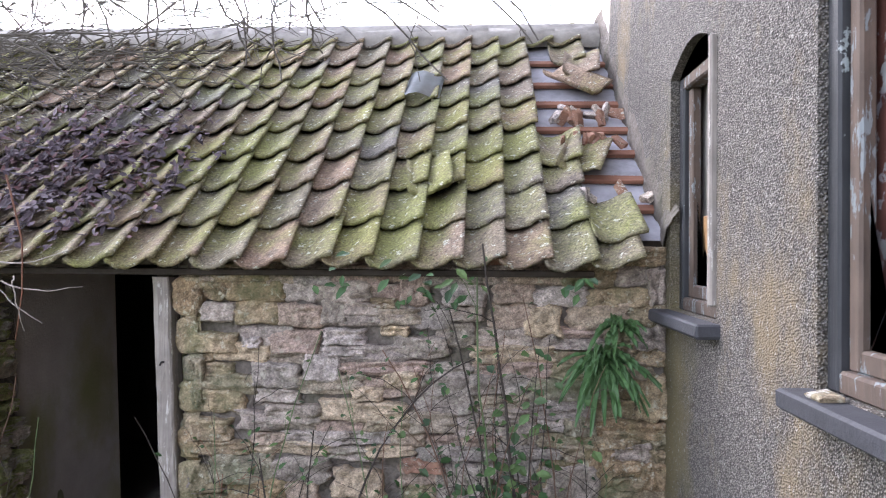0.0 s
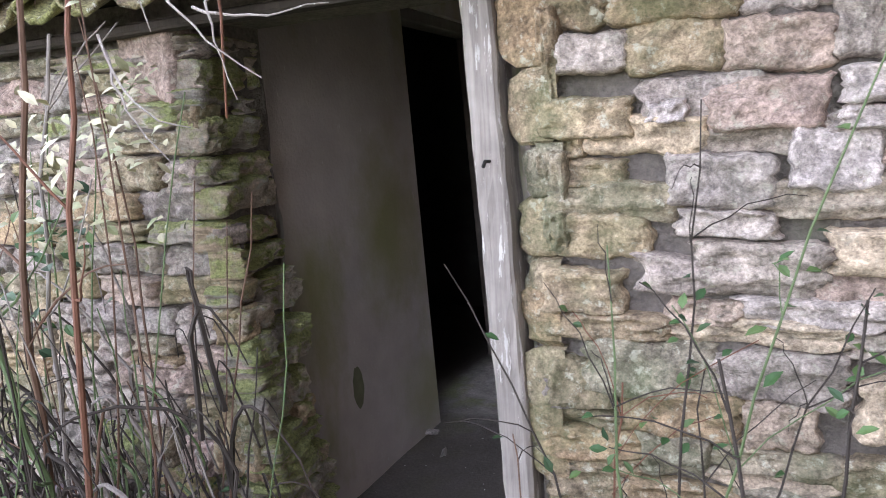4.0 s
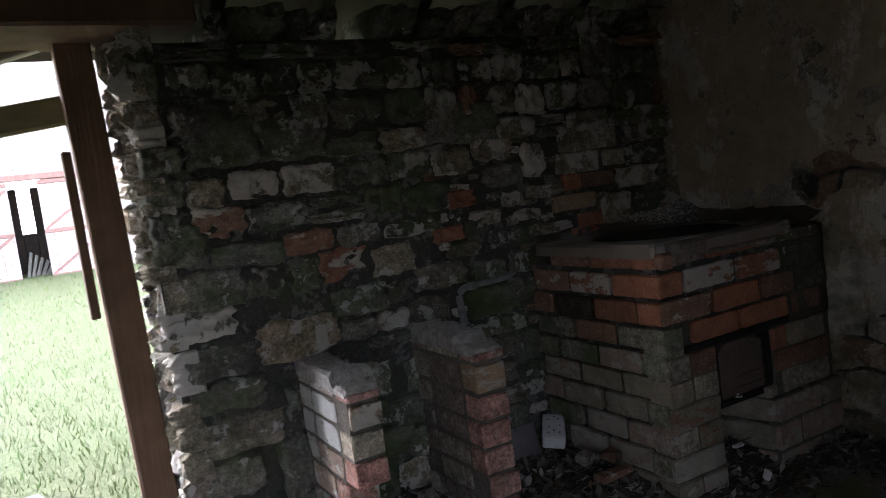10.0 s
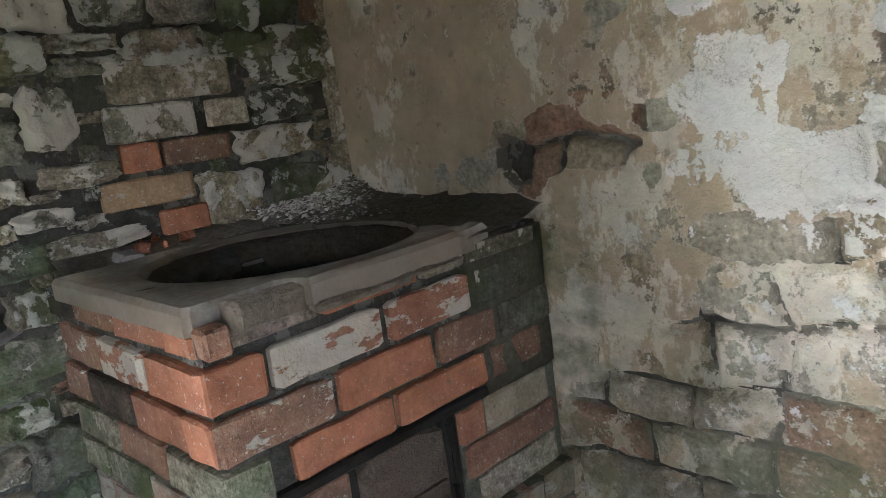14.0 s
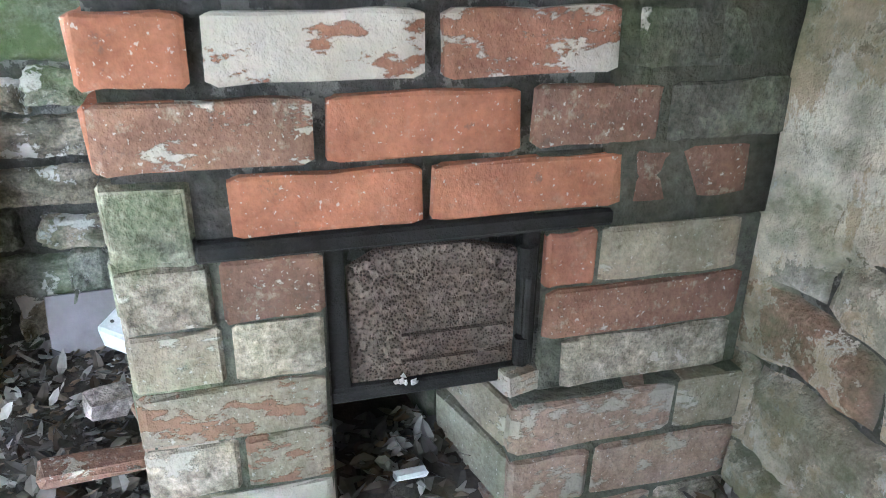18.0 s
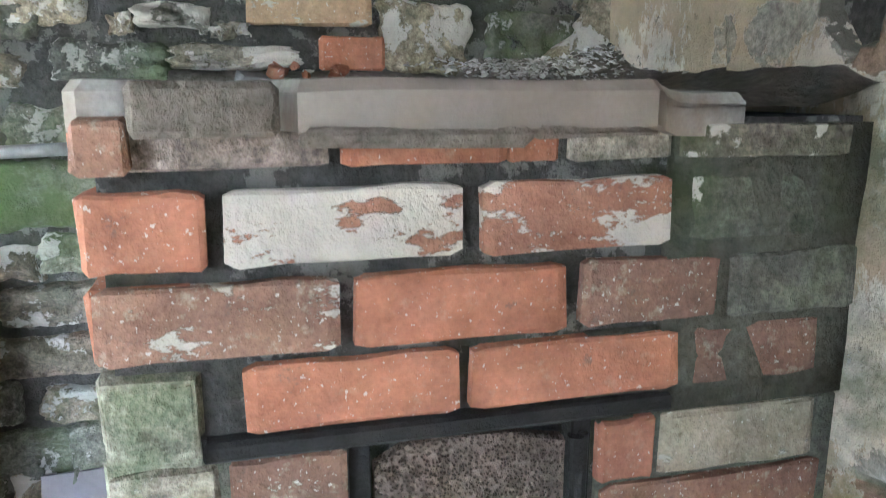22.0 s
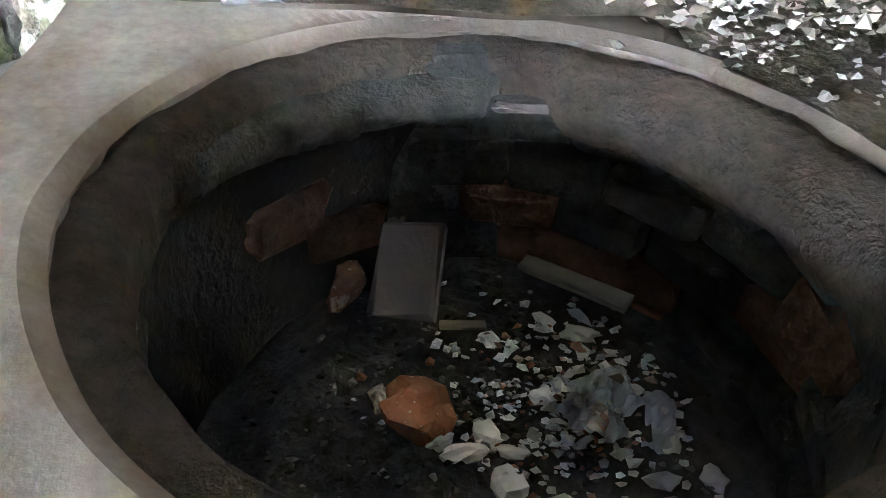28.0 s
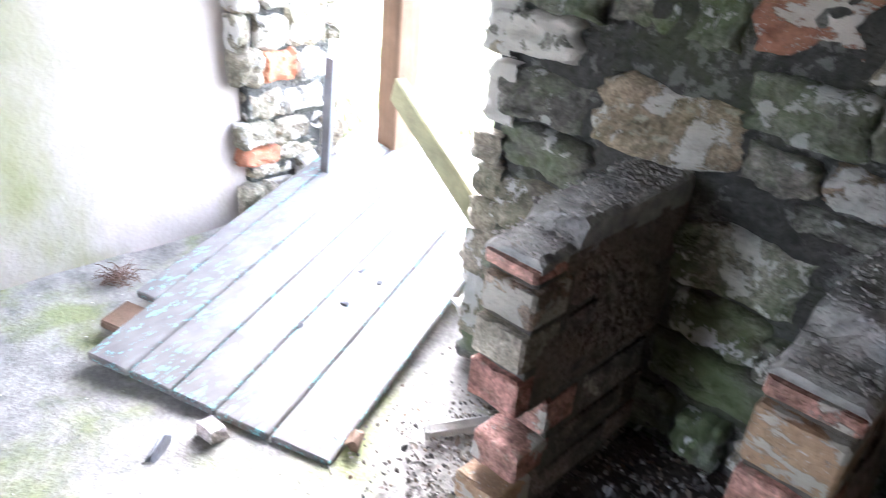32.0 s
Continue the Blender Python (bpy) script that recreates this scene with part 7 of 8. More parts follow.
weeds = thing("bramble", "thin leafless brambles and weeds before the stone wall", "bramble")
random.seed(111)
bl = bmesh.new()
for p, q, b, r, m_ in (((1.66, .12, -.05), (1.52, .2, 1.75), (.05, 0, 0), .006, m_stem_dark), ((1.60, .15, -.05), (1.40, .22, 1.5), (.06, 0, 0), .0045, m_stem_dark), ((1.75, .1, -.05), (1.50, .25, 1.62), (-.06, 0, 0), .005, m_stem_green), ((1.55, .05, -.05), (1.15, .2, 1.35), (.1, 0, .05), .004, m_stem_brown),
                       ((.95, .05, -.05), (1.5, .2, 1.32), (-.12, 0, .25), .0045, m_stem_dark), ((.82, .1, -.05), (.90, .15, 1.05), (0, 0, 0), .004, m_stem_dark), ((.60, .15, -.05), (.92, .18, 1.42), (-.07, 0, -.05), .003, m_stem_green), ((.86, .0, -.05), (.70, .15, .95), (0, 0, 0), .005, m_stem_dark),
                       ((1.25, .05, -.05), (.98, .2, 1.28), (.03, 0, 0), .003, m_stem_green), ((1.85, .12, -.05), (1.68, .2, 1.55), (.04, 0, 0), .003, m_stem_brown), ((.45, .2, .0), (.52, .25, .85), (0, 0, 0), .003, m_stem_red)):
    pts = curve_points(p, q, b, 12, .005)
    bm = bmesh.new()
    tube(bm, pts, r * 1.35, r * .6, 6)
    part("stem", bm, m_, weeds)
    leafy_stem(bl, pts, 12, .032, .03, .15)
    for _ in range(4):
        k = random.randrange(4, 12)
        e = Vector(pts[k]) + Vector((random.uniform(-.28, .28), random.uniform(-.06, .08), random.uniform(-.02, .3)))
        bm = bmesh.new()
        tw = curve_points(pts[k], e, (0, 0, .03), 6, .004)
        tube(bm, tw, r * .4, .001, 4)
        part("twig", bm, m_, weeds)
        leafy_stem(bl, tw, 3, .026, .02, .5)
for k in range(46):
    x = random.choice((random.uniform(.4, 1.2), random.gauss(1.7, .1), random.gauss(1.58, .12)))
    p = Vector((x, random.uniform(.0, .28), -.05))
    q = p + Vector((random.uniform(-.4, .3), random.uniform(.0, .08), random.uniform(.5, 1.5)))
    pts = curve_points(p, q, (random.uniform(-.1, .1), 0, random.uniform(0, .1)), 12, .007)
    bm = bmesh.new()
    tube(bm, pts, random.uniform(.0025, .0065), .0013, 5)
    stem = part("stem", bm, (m_stem_dark, m_stem_dark, m_stem_brown, m_stem_green)[k % 4], weeds)
    bm = bmesh.new()
    for _ in range(5):
        i = random.randrange(3, 12)
        tube(bm, curve_points(pts[i], Vector(pts[i]) + Vector((random.uniform(-.22, .22), random.uniform(-.05, .05), random.uniform(-.05, .22))), (0, 0, .02), 6, .004), .0015, .0007, 4, False)
    tagged(part("twig_spray", bm, m_stem_dark, stem), kind="stuff")
    leafy_stem(bl, pts, 5, .028, .03, .2)
for _ in range(150):
    add_leaf(bl, (random.gauss(1.62, .15), random.gauss(.2, .05), random.gauss(.78, .25)), (random.uniform(-1, 1), -.4, random.uniform(-.6, .4)), (0, -.7, .7), random.uniform(.035, .06), random.uniform(.025, .04), .15)
for x in (.98, 1.22, 1.42, 1.9, 1.30):
    for _ in range(7):
        add_leaf(bl, (x + random.gauss(0, .03), .2, 1.60 + random.gauss(0, .04)), (random.uniform(-1, 1), -.6, random.uniform(-.9, .3)), (0, -.7, .7), random.uniform(.04, .08), random.uniform(.02, .035), .2)
part("leaves", bl, m_leaf, weeds, "sparse young green leaves")


def hart_fern(c, n, size, label):
    """A rosette of strap-like fronds, arching out of a joint and drooping at the tips."""
    t = thing("fern", label, "fern", "ferns on the wall")
    for k in range(n):
        a = 2 * math.pi * (k + random.uniform(-.5, .5)) / n * 1.618 * 8
        L = size * random.uniform(.65, 1.2)
        lean = random.uniform(.35, 1.0)
        out = Vector((math.sin(a) * lean, -random.uniform(.35, .9), math.cos(a) * lean * .8 + .25)).normalized()
        droop = random.uniform(.35, .95)
        bm = bmesh.new()
        prev, m, ph = None, 13, random.uniform(0, 6)
        for i in range(m + 1):
            s = i / m
            p = Vector(c) + out * L * s + Vector((0, .12 * s, -droop * s ** 2.2)) * L
            w = .013 * random.uniform(.9, 1.1) * (math.sin(math.pi * min(s * .88 + .1, 1)) ** .45)
            sd = out.cross(Vector((0, -.35, 1))).normalized()
            wave = .0035 * math.sin(i * 1.9 + ph)
            row = [bm.verts.new(p - sd * w + Vector((0, wave, .005 - wave))), bm.verts.new(p - Vector((0, 0, .002))), bm.verts.new(p + sd * w + Vector((0, -wave, .005 + wave)))]
            if prev:
                bm.faces.new((prev[0], prev[1], row[1], row[0])), bm.faces.new((prev[1], prev[2], row[2], row[1]))
            prev = row
        part("frond", bm, m_fern, t)
    return t


random.seed(121)
hart_fern((2.0, .37, 1.30), 58, .21, "strap-leaved green fern growing from the stone wall")
hart_fern((2.05, .38, 1.43), 22, .15, "small green fern growing high on the wall")


# dark soil and rotting leaves along the foot of the front wall
random.seed(127)
scatter("leaf_litter", 2600, lambda: (lambda x, y: (x, y, ground_height(x, y) + random.uniform(.0, .03)))(random.uniform(-1.6, 2.2), .42 - abs(random.gauss(0, .4))), .018, m_roofleaf, "dark rotting leaves on the soil by the wall", "litter", .75)


# ---- bare tree whose branches hang over the roof ----
def bare_tree():
    t = thing("tree", "bare winter tree with thin branches over the roof", "tree")
    bm = bmesh.new()
    tube(bm, [(-2.6, -.7, -.1), (-2.55, -.65, 1.0), (-2.4, -.6, 2.0), (-2.3, -.5, 3.0), (-2.35, -.4, 4.0)], .10, .05, 10)
    part("trunk", bm, m_bark, t)
    rng_ = random.Random(9)
    for k in range(27):
        end = rng_.uniform(2.05, 2.62)
        high = smooth_step(end, 2.2, 2.5)
        z = end + rng_.uniform(-.15, .45)
        p = Vector((-2.42, -.6, z - .1))
        q = Vector((-.75 + rng_.uniform(0, .7) + 1.5 * high * rng_.uniform(.3, 1), rng_.uniform(-.45, .25), end))
        if k < 3:
            q = Vector((-.45 + .25 * k, -.1, 2.2 + .16 * k))
        random.seed(200 + k)
        pts = curve_points(p, q, (0, 0, rng_.uniform(-.12, .16)), 14, .022)
        bm = bmesh.new()
        r = .010 if k < 3 else rng_.uniform(.0035, .006)
        tube(bm, pts, r * 1.5, .0015, 6)
        limb = part("branch", bm, m_bark, t)
        bm = bmesh.new()
        for _ in range(17):
            i = rng_.randrange(5, 14)
            e = Vector(pts[i]) + Vector((rng_.uniform(.05, .55), rng_.uniform(-.2, .2), rng_.uniform(-.22, .26)))
            tw = curve_points(pts[i], e, (0, 0, rng_.uniform(-.04, .06)), 7, .008)
            tube(bm, tw, .0028, .0014, 4, False)
            for _ in range(3):
                j = rng_.randrange(2, 7)
                e2 = Vector(tw[j]) + Vector((rng_.uniform(.0, .2), rng_.uniform(-.08, .08), rng_.uniform(-.12, .12)))
                tube(bm, curve_points(tw[j], e2, (0, 0, .01), 4, .004), .0019, .001, 3, False)
        tagged(part("twig_spray", bm, m_bark, limb), kind="stuff")
    # two high boughs whose long thin branches hang down over the ridge line
    for b in range(2):
        random.seed(260 + b)
        bough = curve_points((-2.35, -.45, 3.0 + .2 * b), (2.0, .3 - .4 * b, 2.80 + .06 * b), (0, 0, .08), 24, .02)
        bm = bmesh.new()
        tube(bm, bough, .03, .004, 8)
        limb = part("branch", bm, m_bark, t)
        bm = bmesh.new()
        for k in range(50):
            p = Vector(bough[rng_.randrange(8, 18)])
            q = p + Vector((rng_.uniform(-.1, 1.0), rng_.uniform(-.25, .2), -rng_.uniform(.25, .62)))
            pts = curve_points(p, q, (rng_.uniform(-.1, .1), 0, rng_.uniform(.0, .22)), 12, .014)
            tube(bm, pts, rng_.uniform(.0055, .0085), .0032, 5, False)
            for _ in range(8):
                i = rng_.randrange(4, 12)
                e = Vector(pts[i]) + Vector((rng_.uniform(-.1, .32), rng_.uniform(-.12, .12), rng_.uniform(-.16, .1)))
                tw = curve_points(pts[i], e, (0, 0, rng_.uniform(-.02, .04)), 6, .006)
                tube(bm, tw, .0028, .0016, 4, False)
                e2 = Vector(tw[3]) + Vector((rng_.uniform(.0, .13), rng_.uniform(-.05, .05), rng_.uniform(-.08, .06)))
                tube(bm, curve_points(tw[3], e2, (0, 0, .01), 4, .003), .002, .0012, 3, False)
        tagged(part("twig_spray", bm, m_bark, limb), kind="stuff")


bare_tree()
# dry arching twigs hanging before the eaves
dry = thing("dead_twigs", "bleached dead twigs hanging below the eaves", "twigs")
random.seed(131)
for k in range(9):
    p = Vector((-.35 + random.uniform(-.2, .15), .1, 1.62 + random.uniform(-.1, .12)))
    q = p + Vector((random.uniform(.05, .35), random.uniform(-.05, .05), random.uniform(-.3, .15)))
    bm = bmesh.new()
    tube(bm, curve_points(p, q, (0, -.03, random.uniform(-.05, .08)), 8, .004), .0035, .0012, 5)
    part("twig", bm, m_wood_grey, dry)
bm = bmesh.new()
tube(bm, curve_points((-.25, .08, 2.0), (-.22, .1, 1.38), (.08, -.05, 0), 10, .003), .004, .0025, 6)
part("twig", bm, m_stem_red, dry)

# damp leaves drifted on the tiles
random.seed(141)
bm = bmesh.new()
for _ in range(5200):
    x, s = random.gauss(-.45, .36), random.gauss(.66, .33)
    if x > .30 - .25 * abs(s - .8) or s < .06:
        continue
    u = ((x - .602) / PITCH) % 1
    if random.random() < .96 and .40 < u < .98:
        continue
    p = on_roof(x, s, .025 + random.uniform(0, .016) + .02 * ((s / GAUGE) % 1 < .15))
    a = random.uniform(0, 6.3)
    add_leaf(bm, p, (math.cos(a), math.sin(a) * .8, math.sin(a) * .6 + random.uniform(-.3, .3)), (random.uniform(-.4, .4), -.6, .8), random.uniform(.022, .055), random.uniform(.014, .032), random.uniform(-.7, .7))
tagged(link("roof_leaves", bm, m_roofleaf), "drift of damp purple-brown dead leaves on tiles", "dead leaves", kind="stuff")

# ---- the yard behind: barn, lean-to, ivy and grass ----
BY = 26.0
barn = thing("barn", "stone barn with faded plank doors and ivy on its gable", "barn")


def barn_box(nm, a, b, m_, lab="", parent=None):
    bm = bmesh.new()
    add_box(bm, a, b, 0, .02)
    return part(nm, bm, m_, parent or barn, lab)


barn_box("wall", (-4.2, BY + .1, -.3), (-2.25, BY + .6, 5.0), m_stone_pale)
barn_box("wall", (2.3, BY + .1, -.3), (9, BY + .6, 5.0), m_stone_pale)
barn_box("wall", (-2.25, BY + .1, 3.15), (2.3, BY + .6, 5.0), m_stone_pale)
barn_box("wall", (-4.2, BY + 9, -.3), (-.9, BY + 9.4, 5.0), m_stone)
barn_box("wall", (.6, BY + 9, -.3), (9, BY + 9.4, 5.0), m_stone)
barn_box("wall", (-4.2, BY + .6, -.3), (-3.8, BY + 9, 5.0), m_stone)
barn_box("wall", (8.6, BY + .6, -.3), (9, BY + 9, 5.0), m_stone)
bm = bmesh.new()
g = [bm.verts.new(p) for p in ((-4.2, BY + .12, 5.0), (9, BY + .12, 5.0), (2.4, BY + .12, 8.2), (-4.2, BY + .55, 5.0), (9, BY + .55, 5.0), (2.4, BY + .55, 8.2))]
for f in ((0, 1, 2), (3, 5, 4), (0, 3, 4, 1), (1, 4, 5, 2), (2, 5, 3, 0)):
    bm.faces.new([g[i] for i in f])
part("gable", bm, m_stone_pale, barn, "weathered stone gable")
for sx in (-1, 1):
    bm = bmesh.new()
    q0, q1 = (2.4, 8.3), (2.4 + sx * 6.8, 4.95)
    v = [bm.verts.new((x, y, z)) for x, z in (q0, q1) for y in (BY + .02, BY + 9.6)]
    bm.faces.new((v[0], v[1], v[3], v[2]))
    bmesh.ops.solidify(bm, geom=bm.faces[:], thickness=.12)
    part("roof", bm, m_slate, barn)
bd = [(-2.15, -.42), (.36, 2.25)]
for x0, x1 in bd:
    d = barn_box("door", (x0, BY + .02, .0), (x1, BY + .07, 3.0), m_barn, "faded pink plank barn door")
    n = 9
    for i in range(n):
        a = x0 + (x1 - x0) * i / n
        barn_box("plank", (a + .01, BY - .012, .02), (a + (x1 - x0) / n - .01, BY + .02, 2.98), m_barn, "", d)
    for z in (.08, 1.42, 2.88):
        barn_box("rail", (x0, BY - .05, z), (x1, BY - .015, z + .12), m_redoxide, "", d)
    for z in (.2, 1.55):
        bm = bmesh.new()
        beam(bm, (x0 + .05, BY - .035, z), (x1 - .05, BY - .035, z + 1.25), .03, .08, .004)
        part("brace", bm, m_redoxide, d)
barn_box("lintel", (-2.6, BY - .06, 3.02), (2.6, BY + .1, 3.2), m_redoxide, "red painted lintel beam")
# near-black panels inside the barn, only as wide as the gap between doors
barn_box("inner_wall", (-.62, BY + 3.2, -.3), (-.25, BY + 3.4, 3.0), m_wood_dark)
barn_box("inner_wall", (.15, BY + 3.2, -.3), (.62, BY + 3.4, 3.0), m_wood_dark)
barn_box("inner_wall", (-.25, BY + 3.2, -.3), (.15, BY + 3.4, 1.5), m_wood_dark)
for k in range(5):
    bm = bmesh.new()
    random.seed(k)
    beam(bm, (-.3 + .12 * k, BY + .9, .05), (-.1 + .14 * k, BY + 1.2, .9 - .1 * k), .03, .12)
    part("leaning_board", bm, m_wood_pale, barn)

lean = thing("lean_to", "low shed with a rusty corrugated roof", "shed")
for nm, a, b, m_ in (("wall", (-6.5, 19, -.2), (-2.75, 19.2, 1.3), m_stone), ("wall", (-6.5, 19.2, -.2), (-6.3, 22, 1.8), m_stone)):
    bm = bmesh.new()
    add_box(bm, a, b)
    part(nm, bm, m_, lean)
bm = bmesh.new()
cr = [[bm.verts.new((-6.6 + .075 * i, 18.7 + 3.6 * j, 1.25 + .75 * j + .03 * math.sin(i * 1.57))) for i in range(54)] for j in (0, 1)]
for i in range(53):
    bm.faces.new((cr[0][i], cr[0][i + 1], cr[1][i + 1], cr[1][i]))
bmesh.ops.solidify(bm, geom=bm.faces[:], thickness=.02)
part("roof", bm, plain("rusty_corrugated_iron", (0.28, 0.14, 0.1), .8), lean)

random.seed(151)
bm = bmesh.new()
for _ in range(2600):
    z = random.uniform(0, 6.2)
    edge = 1.5 + .5 * math.sin(z * 1.4) + .9 * smooth_step(z, 3.2, 5.2)
    x = -4.4 + random.uniform(0, 1) ** .7 * (edge + .75)
    a = random.uniform(0, 6.3)
    add_leaf(bm, (x, BY + .05 - random.uniform(0, .35), z), (math.cos(a), -.5, math.sin(a) - .4), (0, -1, .3), random.uniform(.12, .26), random.uniform(.1, .22), .2)
tagged(link("ivy", bm, m_ivy), "thick green ivy climbing the barn wall", "ivy", kind="stuff")
bm = bmesh.new()
for _ in range(30000):
    y = 4.5 + 22 * random.random() ** 2.2
    x = random.uniform(-1, 1) * (1.6 + (y - 4.4) * .35) - .3
    z = ground_height(x, y)
    h = random.uniform(.015, .06) * (1 + .04 * y)
    a = random.uniform(0, 6.3)
    w = .0022 * (1 + y * .12)
    lean_ = Vector((random.uniform(-.5, .5), random.uniform(-.5, .5), 1)) * h
    s = Vector((math.cos(a), math.sin(a), 0)) * w
    p = Vector((x, y, z - .005))
    bm.faces.new([bm.verts.new(p - s), bm.verts.new(p + s), bm.verts.new(p + lean_)])
tagged(link("grass", bm, m_grass), "patchy rough grass in the sunlit yard", "grass", kind="stuff")


# ---- a far backdrop of trees and hedges round the plot ----
def hedge(name, x0, x1, y, h, label):
    bm = bmesh.new()
    random.seed(int(abs(y) * 7 + abs(x0)))
    for _ in range(1500):
        x, z = random.uniform(x0, x1), random.uniform(0, 1)
        top = h * (.75 + .35 * noise.noise(Vector((x * .4, y, 0))))
        a = random.uniform(0, 6.3)
        add_leaf(bm, (x, y + random.uniform(-.6, .6), z * top), (math.cos(a), random.uniform(-.5, .5), math.sin(a)), (0, -1, .4), random.uniform(.3, .6), random.uniform(.2, .45), .2)
    tagged(link(name, bm, m_ivy), label, "hedge", kind="stuff")


hedge("hedge", -22, -5, 30, 4.0, "dense green hedge beyond the yard")

# ---- faces of stone, laid last ----
random.seed(161)


def choose_front(u, z, rng_):
    if u < DR + .35 and rng_.random() < .7:
        return m_stone_ochre
    if (z < .75 and rng_.random() < .3) or (u > 1.85 and rng_.random() < .65):
        return m_stone_ochre
    r = rng_.random()
    return m_stone_pale if r < .16 else m_stone_gold if r < .22 else m_stone if r < .975 else m_brick_dull


FRONT_M = wall_frame((0, FY + .012, 0), (1, 0, 0), (0, 1, 0))


def hole_front(u, z):
    return (abs(u - 1.20) < .035 and abs(z - 1.14) < .03) or (abs(u - 1.80) < .05 and abs(z - 1.27) < .04)


# stones that stand out: start, end, lower and upper edge
MARKED = [(.80, .94, 1.184, 1.298, m_stone_pale), (.87, 1.22, 1.020, 1.104, m_stone_gold), (1.13, 1.26, 1.162, 1.226, m_stone_gold), (1.06, 1.25, .885, .923, m_stone_gold), (.92, 1.12, .705, .823, m_stone_gold), (1.21, 1.37, .816, .881, m_brick_dull), (.88, 1.04, 1.336, 1.398, m_stone_pale), (.88, 1.05, 1.291, 1.330, m_stone_pale), (.58, .77, 1.153, 1.256, m_stone), (.66, .85, 1.300, 1.395, m_stone)]
MARKED += [(.60, .77, 1.097, 1.147, m_stone_pale), (.63, .86, 1.013, 1.088, m_stone), (.32, .36, 1.42, 1.56, m_stone_ochre), (.32, .50, 1.299, 1.378, m_stone_ochre), (.315, .37, 1.177, 1.276, m_stone_ochre), (.32, .37, 1.059, 1.149, m_stone_ochre), (.32, .48, .930, 1.020, m_stone_ochre), (.33, .46, .719, .820, m_stone_ochre), (.37, .50, 1.427, 1.502, m_stone_pale), (.54, .61, 1.322, 1.365, m_stone_pale)]
MARKED += [(1.11, 1.27, 1.421, 1.484, m_stone), (1.11, 1.22, 1.375, 1.417, m_stone_gold), (1.37, 1.54, 1.502, 1.589, m_stone_pale), (1.40, 1.53, 1.438, 1.498, m_stone), (1.07, 1.17, 1.490, 1.529, m_stone_ochre), (1.16, 1.38, 1.281, 1.372, m_stone), (1.0, 1.12, 1.110, 1.165, m_stone_gold), (1.86, 1.98, .98, 1.06, m_stone_ochre), (1.70, 1.84, 1.38, 1.50, m_stone_gold)]
for ua, ub, za, zb, m_ in MARKED:
    lay("stone", "near_stone", m_, wall_front, FRONT_M, ua - .005, ub + .005, za - .004, zb + .004, .09, .026, random.uniform(-.04, .04))


def taken_front(u, z):
    return hole_front(u, z) or any(a < u < b and c < z < d for a, b, c, d, _ in MARKED)


rubble(wall_front, FRONT_M, DR + .045, HX, -.08, 1.70, (.045, .105), (.11, .29), choose_front, 7, taken_front, joint=-.012, proud=(-.006, .018), kind="near_stone")
rubble(wall_front, FRONT_M, -2.3, DL, -.08, 1.62, (.06, .12), (.14, .28), lambda u, z, r: (m_stone_moss, m_stone_ochre, m_stone_ochre, m_stone, m_stone)[int(r.random() * 5)], 8, kind="near_stone")
JAMB = wall_frame((DL - .005, FY, 0), (-.075, .35, 0), (-.35, -.075, 0))
rubble(wall_front, JAMB, 0, .36, -.02, 1.64, (.06, .12), (.12, .24), lambda u, z, r: m_stone_moss, 9, None, .012, (.0, .04), "near_stone", 0, 0)
for ob in wall_front.children:
    x, y, z = ob.matrix_world.translation
    if x < DL + .05:
        ob.matrix_world.translation = (x + (.125 - .115 * z) * smooth_step(x, -1.3, -.62), y, z)
JAMB_R = wall_frame((DR + .012, 0, 0), (0, -1, 0), (1, 0, 0))
rubble(wall_front, JAMB_R, -FI, -FY, -.02, 1.64, (.08, .13), (.15, .26), lambda u, z, r: m_stone_ochre, 10)
REAR_M = wall_frame((0, RY + .012, 0), (1, 0, 0), (0, 1, 0))
# stones and bricks over the copper: start, end, lower and upper edge
OVER = [(2.034, 2.129, 1.145, 1.212, m_brick), (2.139, 2.320, 1.147, 1.211, m_brick_dull), (1.971, 2.200, 1.061, 1.129, m_brick_tan), (2.275, 2.390, 1.229, 1.299, m_brick_pale), (2.011, 2.239, 1.216, 1.302, m_wash_heavy), (2.10, 2.225, .980, 1.042, m_brick), (2.038, 2.355, 1.308, 1.41, m_wash_heavy)]
for ua, ub, za, zb, m_ in OVER:
    lay("brick", "brick", m_, wall_rear, REAR_M, ua, ub, za, zb, .09, .014)
OVER2 = [(2.215, 2.395, .968, 1.115, m_wash_heavy), (2.345, 2.592, 1.119, 1.213, m_wash_heavy), (1.841, 2.019, 1.127, 1.186, m_wash_heavy), (1.722, 1.815, 1.115, 1.177, m_wash_heavy), (1.779, 1.912, 1.052, 1.100, m_wash_heavy), (1.642, 1.838, .953, 1.030, m_wash), (1.838, 2.063, .980, 1.027, m_wash_heavy), (1.840, 1.957, 1.226, 1.367, m_wash_heavy), (1.604, 1.788, 1.310, 1.402, m_wash_heavy), (2.41, 2.60, 1.225, 1.31, m_wash), (2.40, 2.66, 1.32, 1.44, m_wash), (1.65, 1.83, 1.20, 1.29, m_wash), (2.43, 2.62, .98, 1.1, m_wash), (1.56, 1.70, 1.05, 1.12, m_wash_heavy), (1.47, 1.60, 1.14, 1.21, m_brick)]
for ua, ub, za, zb, m_ in OVER2:
    lay("stone", "near_stone", m_, wall_rear, REAR_M, ua, ub, za, zb, .09, .018)


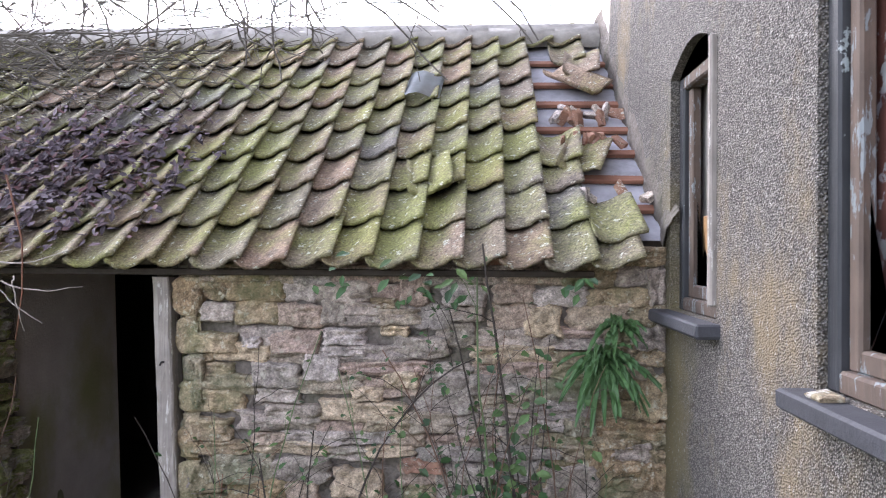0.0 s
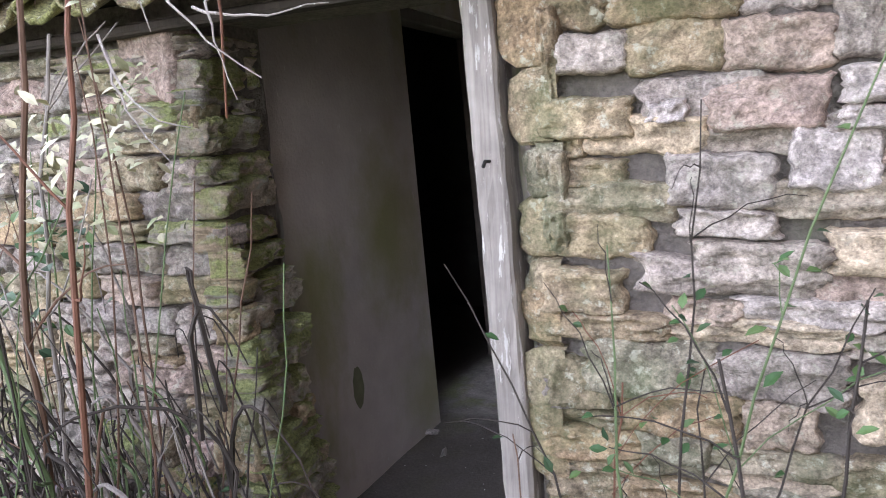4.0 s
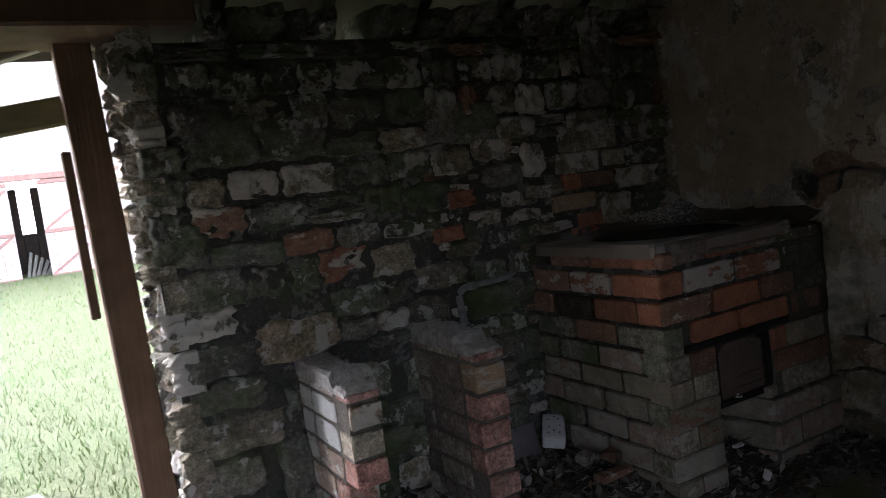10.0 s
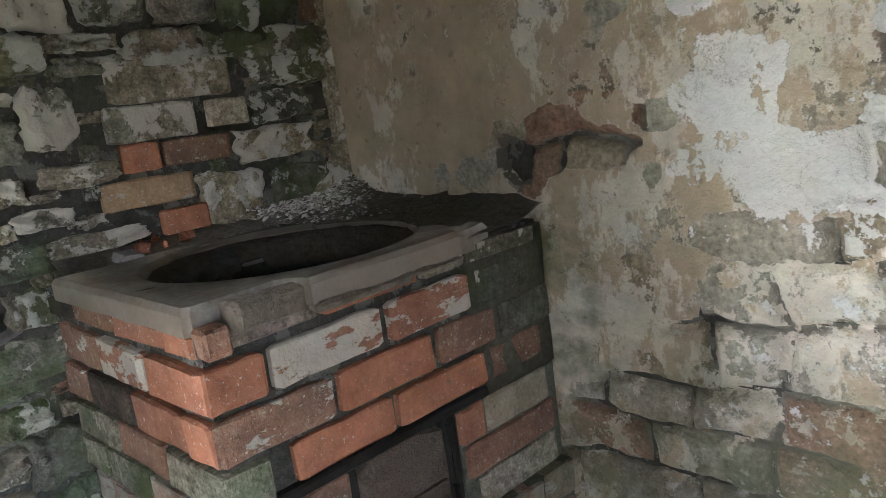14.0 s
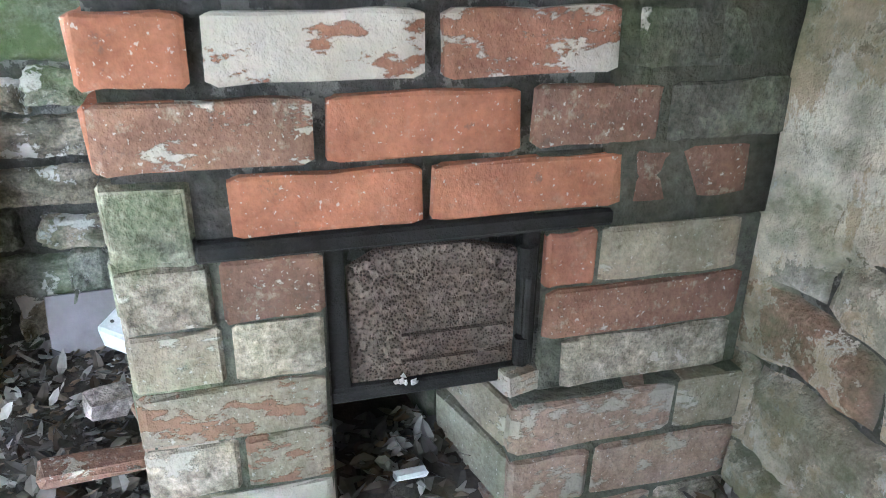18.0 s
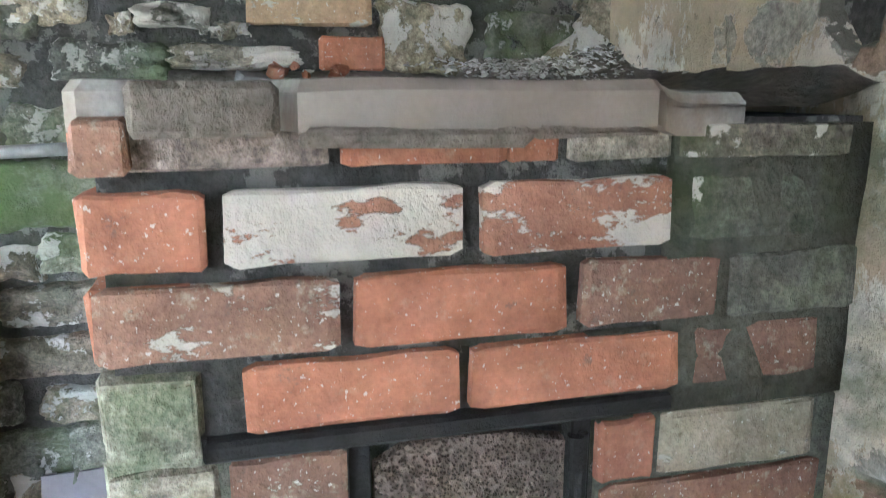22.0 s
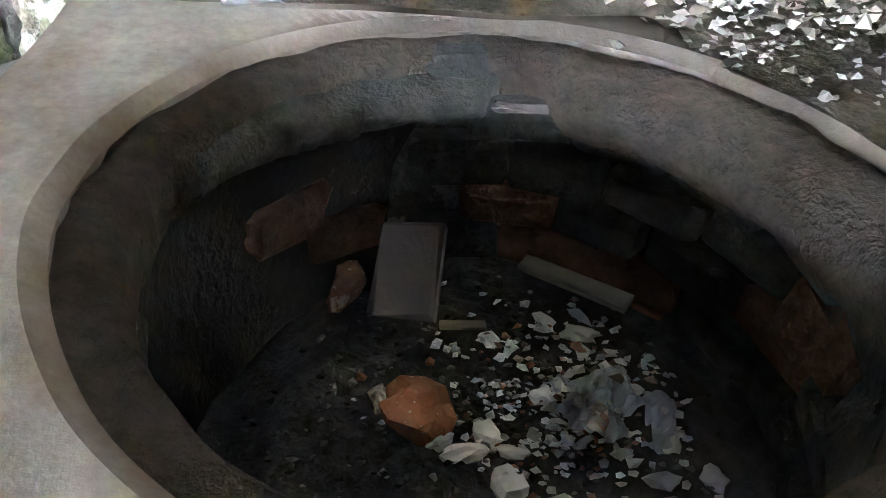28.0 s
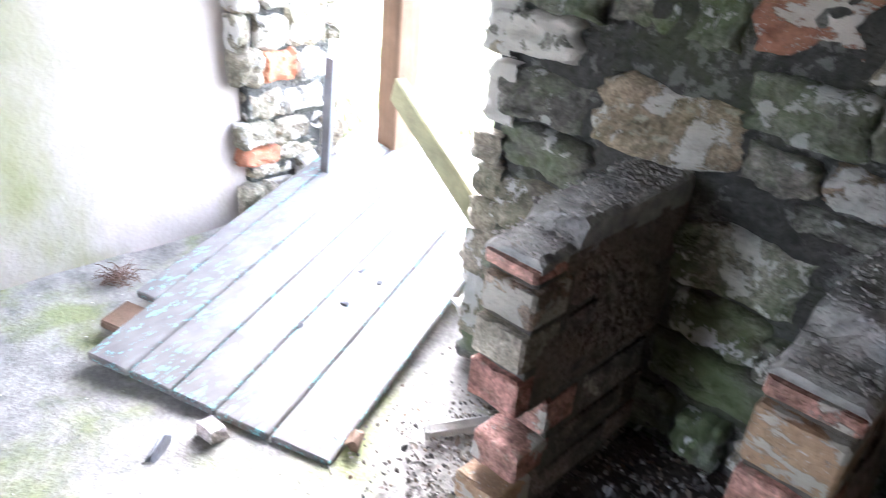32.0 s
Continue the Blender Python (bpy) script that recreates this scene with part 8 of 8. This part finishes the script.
# stones behind the piers and the pipe
LOWER = [(1.246, 1.424, .735, .828, m_wash_mid), (1.108, 1.230, .732, .808, m_wash_mid), (.966, 1.098, .716, .797, m_wash), (.673, .955, .707, .854, m_stone_tan), (1.29, 1.50, .846, .945, m_wash_mid), (1.158, 1.262, .824, .906, m_wash), (1.489, 1.748, .695, .818, m_wash_green), (1.436, 1.580, .604, .668, m_wash_mid), (1.588, 1.765, .612, .686, m_wash_green), (1.497, 1.690, .512, .592, m_wash_mid)]
LOWER += [(1.452, 1.690, .412, .500, m_wash_mid), (1.552, 1.710, .322, .395, m_wash), (1.442, 1.525, .322, .412, m_wash), (1.690, 1.83, .470, .606, m_wash), (1.556, 1.70, .830, .918, m_wash_green), (1.081, 1.238, .678, .724, m_wash), (.895, 1.14, .500, .640, m_wash_green), (.947, 1.150, .812, .92, m_wash), (.423, .64, .700, .814, m_wash), (.915, 1.11, .385, .490, m_wash)]
LOWER += [(1.388, 1.518, 1.017, 1.08, m_brick), (1.536, 1.625, 1.022, 1.087, m_wash), (1.443, 1.592, .945, 1.005, m_wash_mid), (.43, .66, .58, .69, m_wash), (1.44, 1.70, .21, .31, m_wash), (1.70, 1.82, .33, .455, m_wash), (.45, .72, .44, .57, m_wash_mid), (.42, .62, .30, .43, m_wash), (.90, 1.2, .26, .375, m_wash), (1.72, 1.82, .84, .93, m_wash)]
for ua, ub, za, zb, m_ in LOWER:
    lay("stone", "near_stone", m_, wall_rear, REAR_M, ua, ub, za, zb, .09, .02)


# small packing stones in the wide joints round them
rng_ = random.Random(15)
packed = [q[:4] for q in OVER + OVER2 + LOWER]
for _ in range(900):
    u, z = rng_.uniform(1.42, 2.64), rng_.uniform(.22, 1.46)
    w, h = rng_.uniform(.035, .10), rng_.uniform(.02, .045)
    box = (u - w / 2, u + w / 2, z - h / 2, z + h / 2)
    if any(box[0] < b - .012 and box[1] > a + .012 and box[2] < d - .006 and box[3] > c + .006 for a, b, c, d in packed):
        continue
    packed.append(box)
    r = rng_.random()
    lay("stone", "near_stone", m_wash_heavy if r < .3 else m_wash_mid if r < .6 else m_brick_dull if r < .68 else m_wash, wall_rear, REAR_M, *box, .07, rng_.uniform(-.002, .010), rng_.uniform(-.15, .15))


def choose_rear(u, z, rng_):
    r = rng_.random()
    return m_wash if r < .74 else m_wash_heavy if r < .9 else m_brick_dull if r < .93 else m_wash_brick if r < .96 else m_wash


def covered(u, z):
    return (1.60 < u and .94 < z < 1.42) or (u > 1.46 and u < 1.62 and 1.03 < z < 1.22) or (u > 1.84 and z < .9) or any(a - .05 < u < b + .05 and c - .03 < z < d + .03 for a, b, c, d, _ in LOWER)


rubble(wall_rear, REAR_M, OR, 2.69, .0, 1.80, (.085, .14), (.12, .26), choose_rear, 11, covered, .014, (-.004, .035), "near_stone", .06)
RJ_L = wall_frame((OL - .012, 0, 0), (0, 1, 0), (-1, 0, 0))
rubble(wall_rear, RJ_L, RY - .03, RO + .04, .0, 1.84, (.06, .12), (.10, .2), lambda u, z, r: m_brick if r.random() < .1 else m_wash_heavy, 12, None, .006, (.0, .04))
RJ_R = wall_frame((OR + .012, 0, 0), (0, -1, 0), (1, 0, 0))
rubble(wall_rear, RJ_R, -RO - .03, -RY + .01, .0, 1.84, (.06, .12), (.10, .2), lambda u, z, r: m_wash_heavy, 13, None, .006, (.0, .04))
bm = bmesh.new()
strip = []
for k in range(48):
    z = .93 + k * .02
    w = noise.fractal(Vector((0, 1, z * 7)), 1, 2, 4)
    strip.append([bm.verts.new((2.655 + .022 * w - .15 * smooth_step(1.11 - z, 0, .14), RY + .02, z)), bm.verts.new((2.66 + .022 * w - .13 * smooth_step(1.11 - z, 0, .14), RY - .012 - .03 * smooth_step(1.11 - z, 0, .14), z)), bm.verts.new((2.70, RY - .02 + .006 * w, z)), bm.verts.new((2.715, RY - .05 + .01 * w, z))])
for p, q in zip(strip, strip[1:]):
    for i in range(3):
        bm.faces.new((p[i], p[i + 1], q[i + 1], q[i]))
bmesh.ops.recalc_face_normals(bm, faces=bm.faces)
part("corner_plaster", bm, m_wash_heavy, wall_rear, "ragged pale plaster strip in the corner", True)
# packing stones under the rear eaves, with daylight between some of them
u = OR + .25
rng_ = random.Random(14)
while u < 2.68:
    w = rng_.uniform(.1, .22)
    if not (.98 < u + w / 2 < 1.42 and rng_.random() < .6):
        lay("stone", "stone", m_wash, wall_rear, REAR_M, u, min(u + w, 2.69), 1.79, 1.93, .3, 0)
    u += w + .008
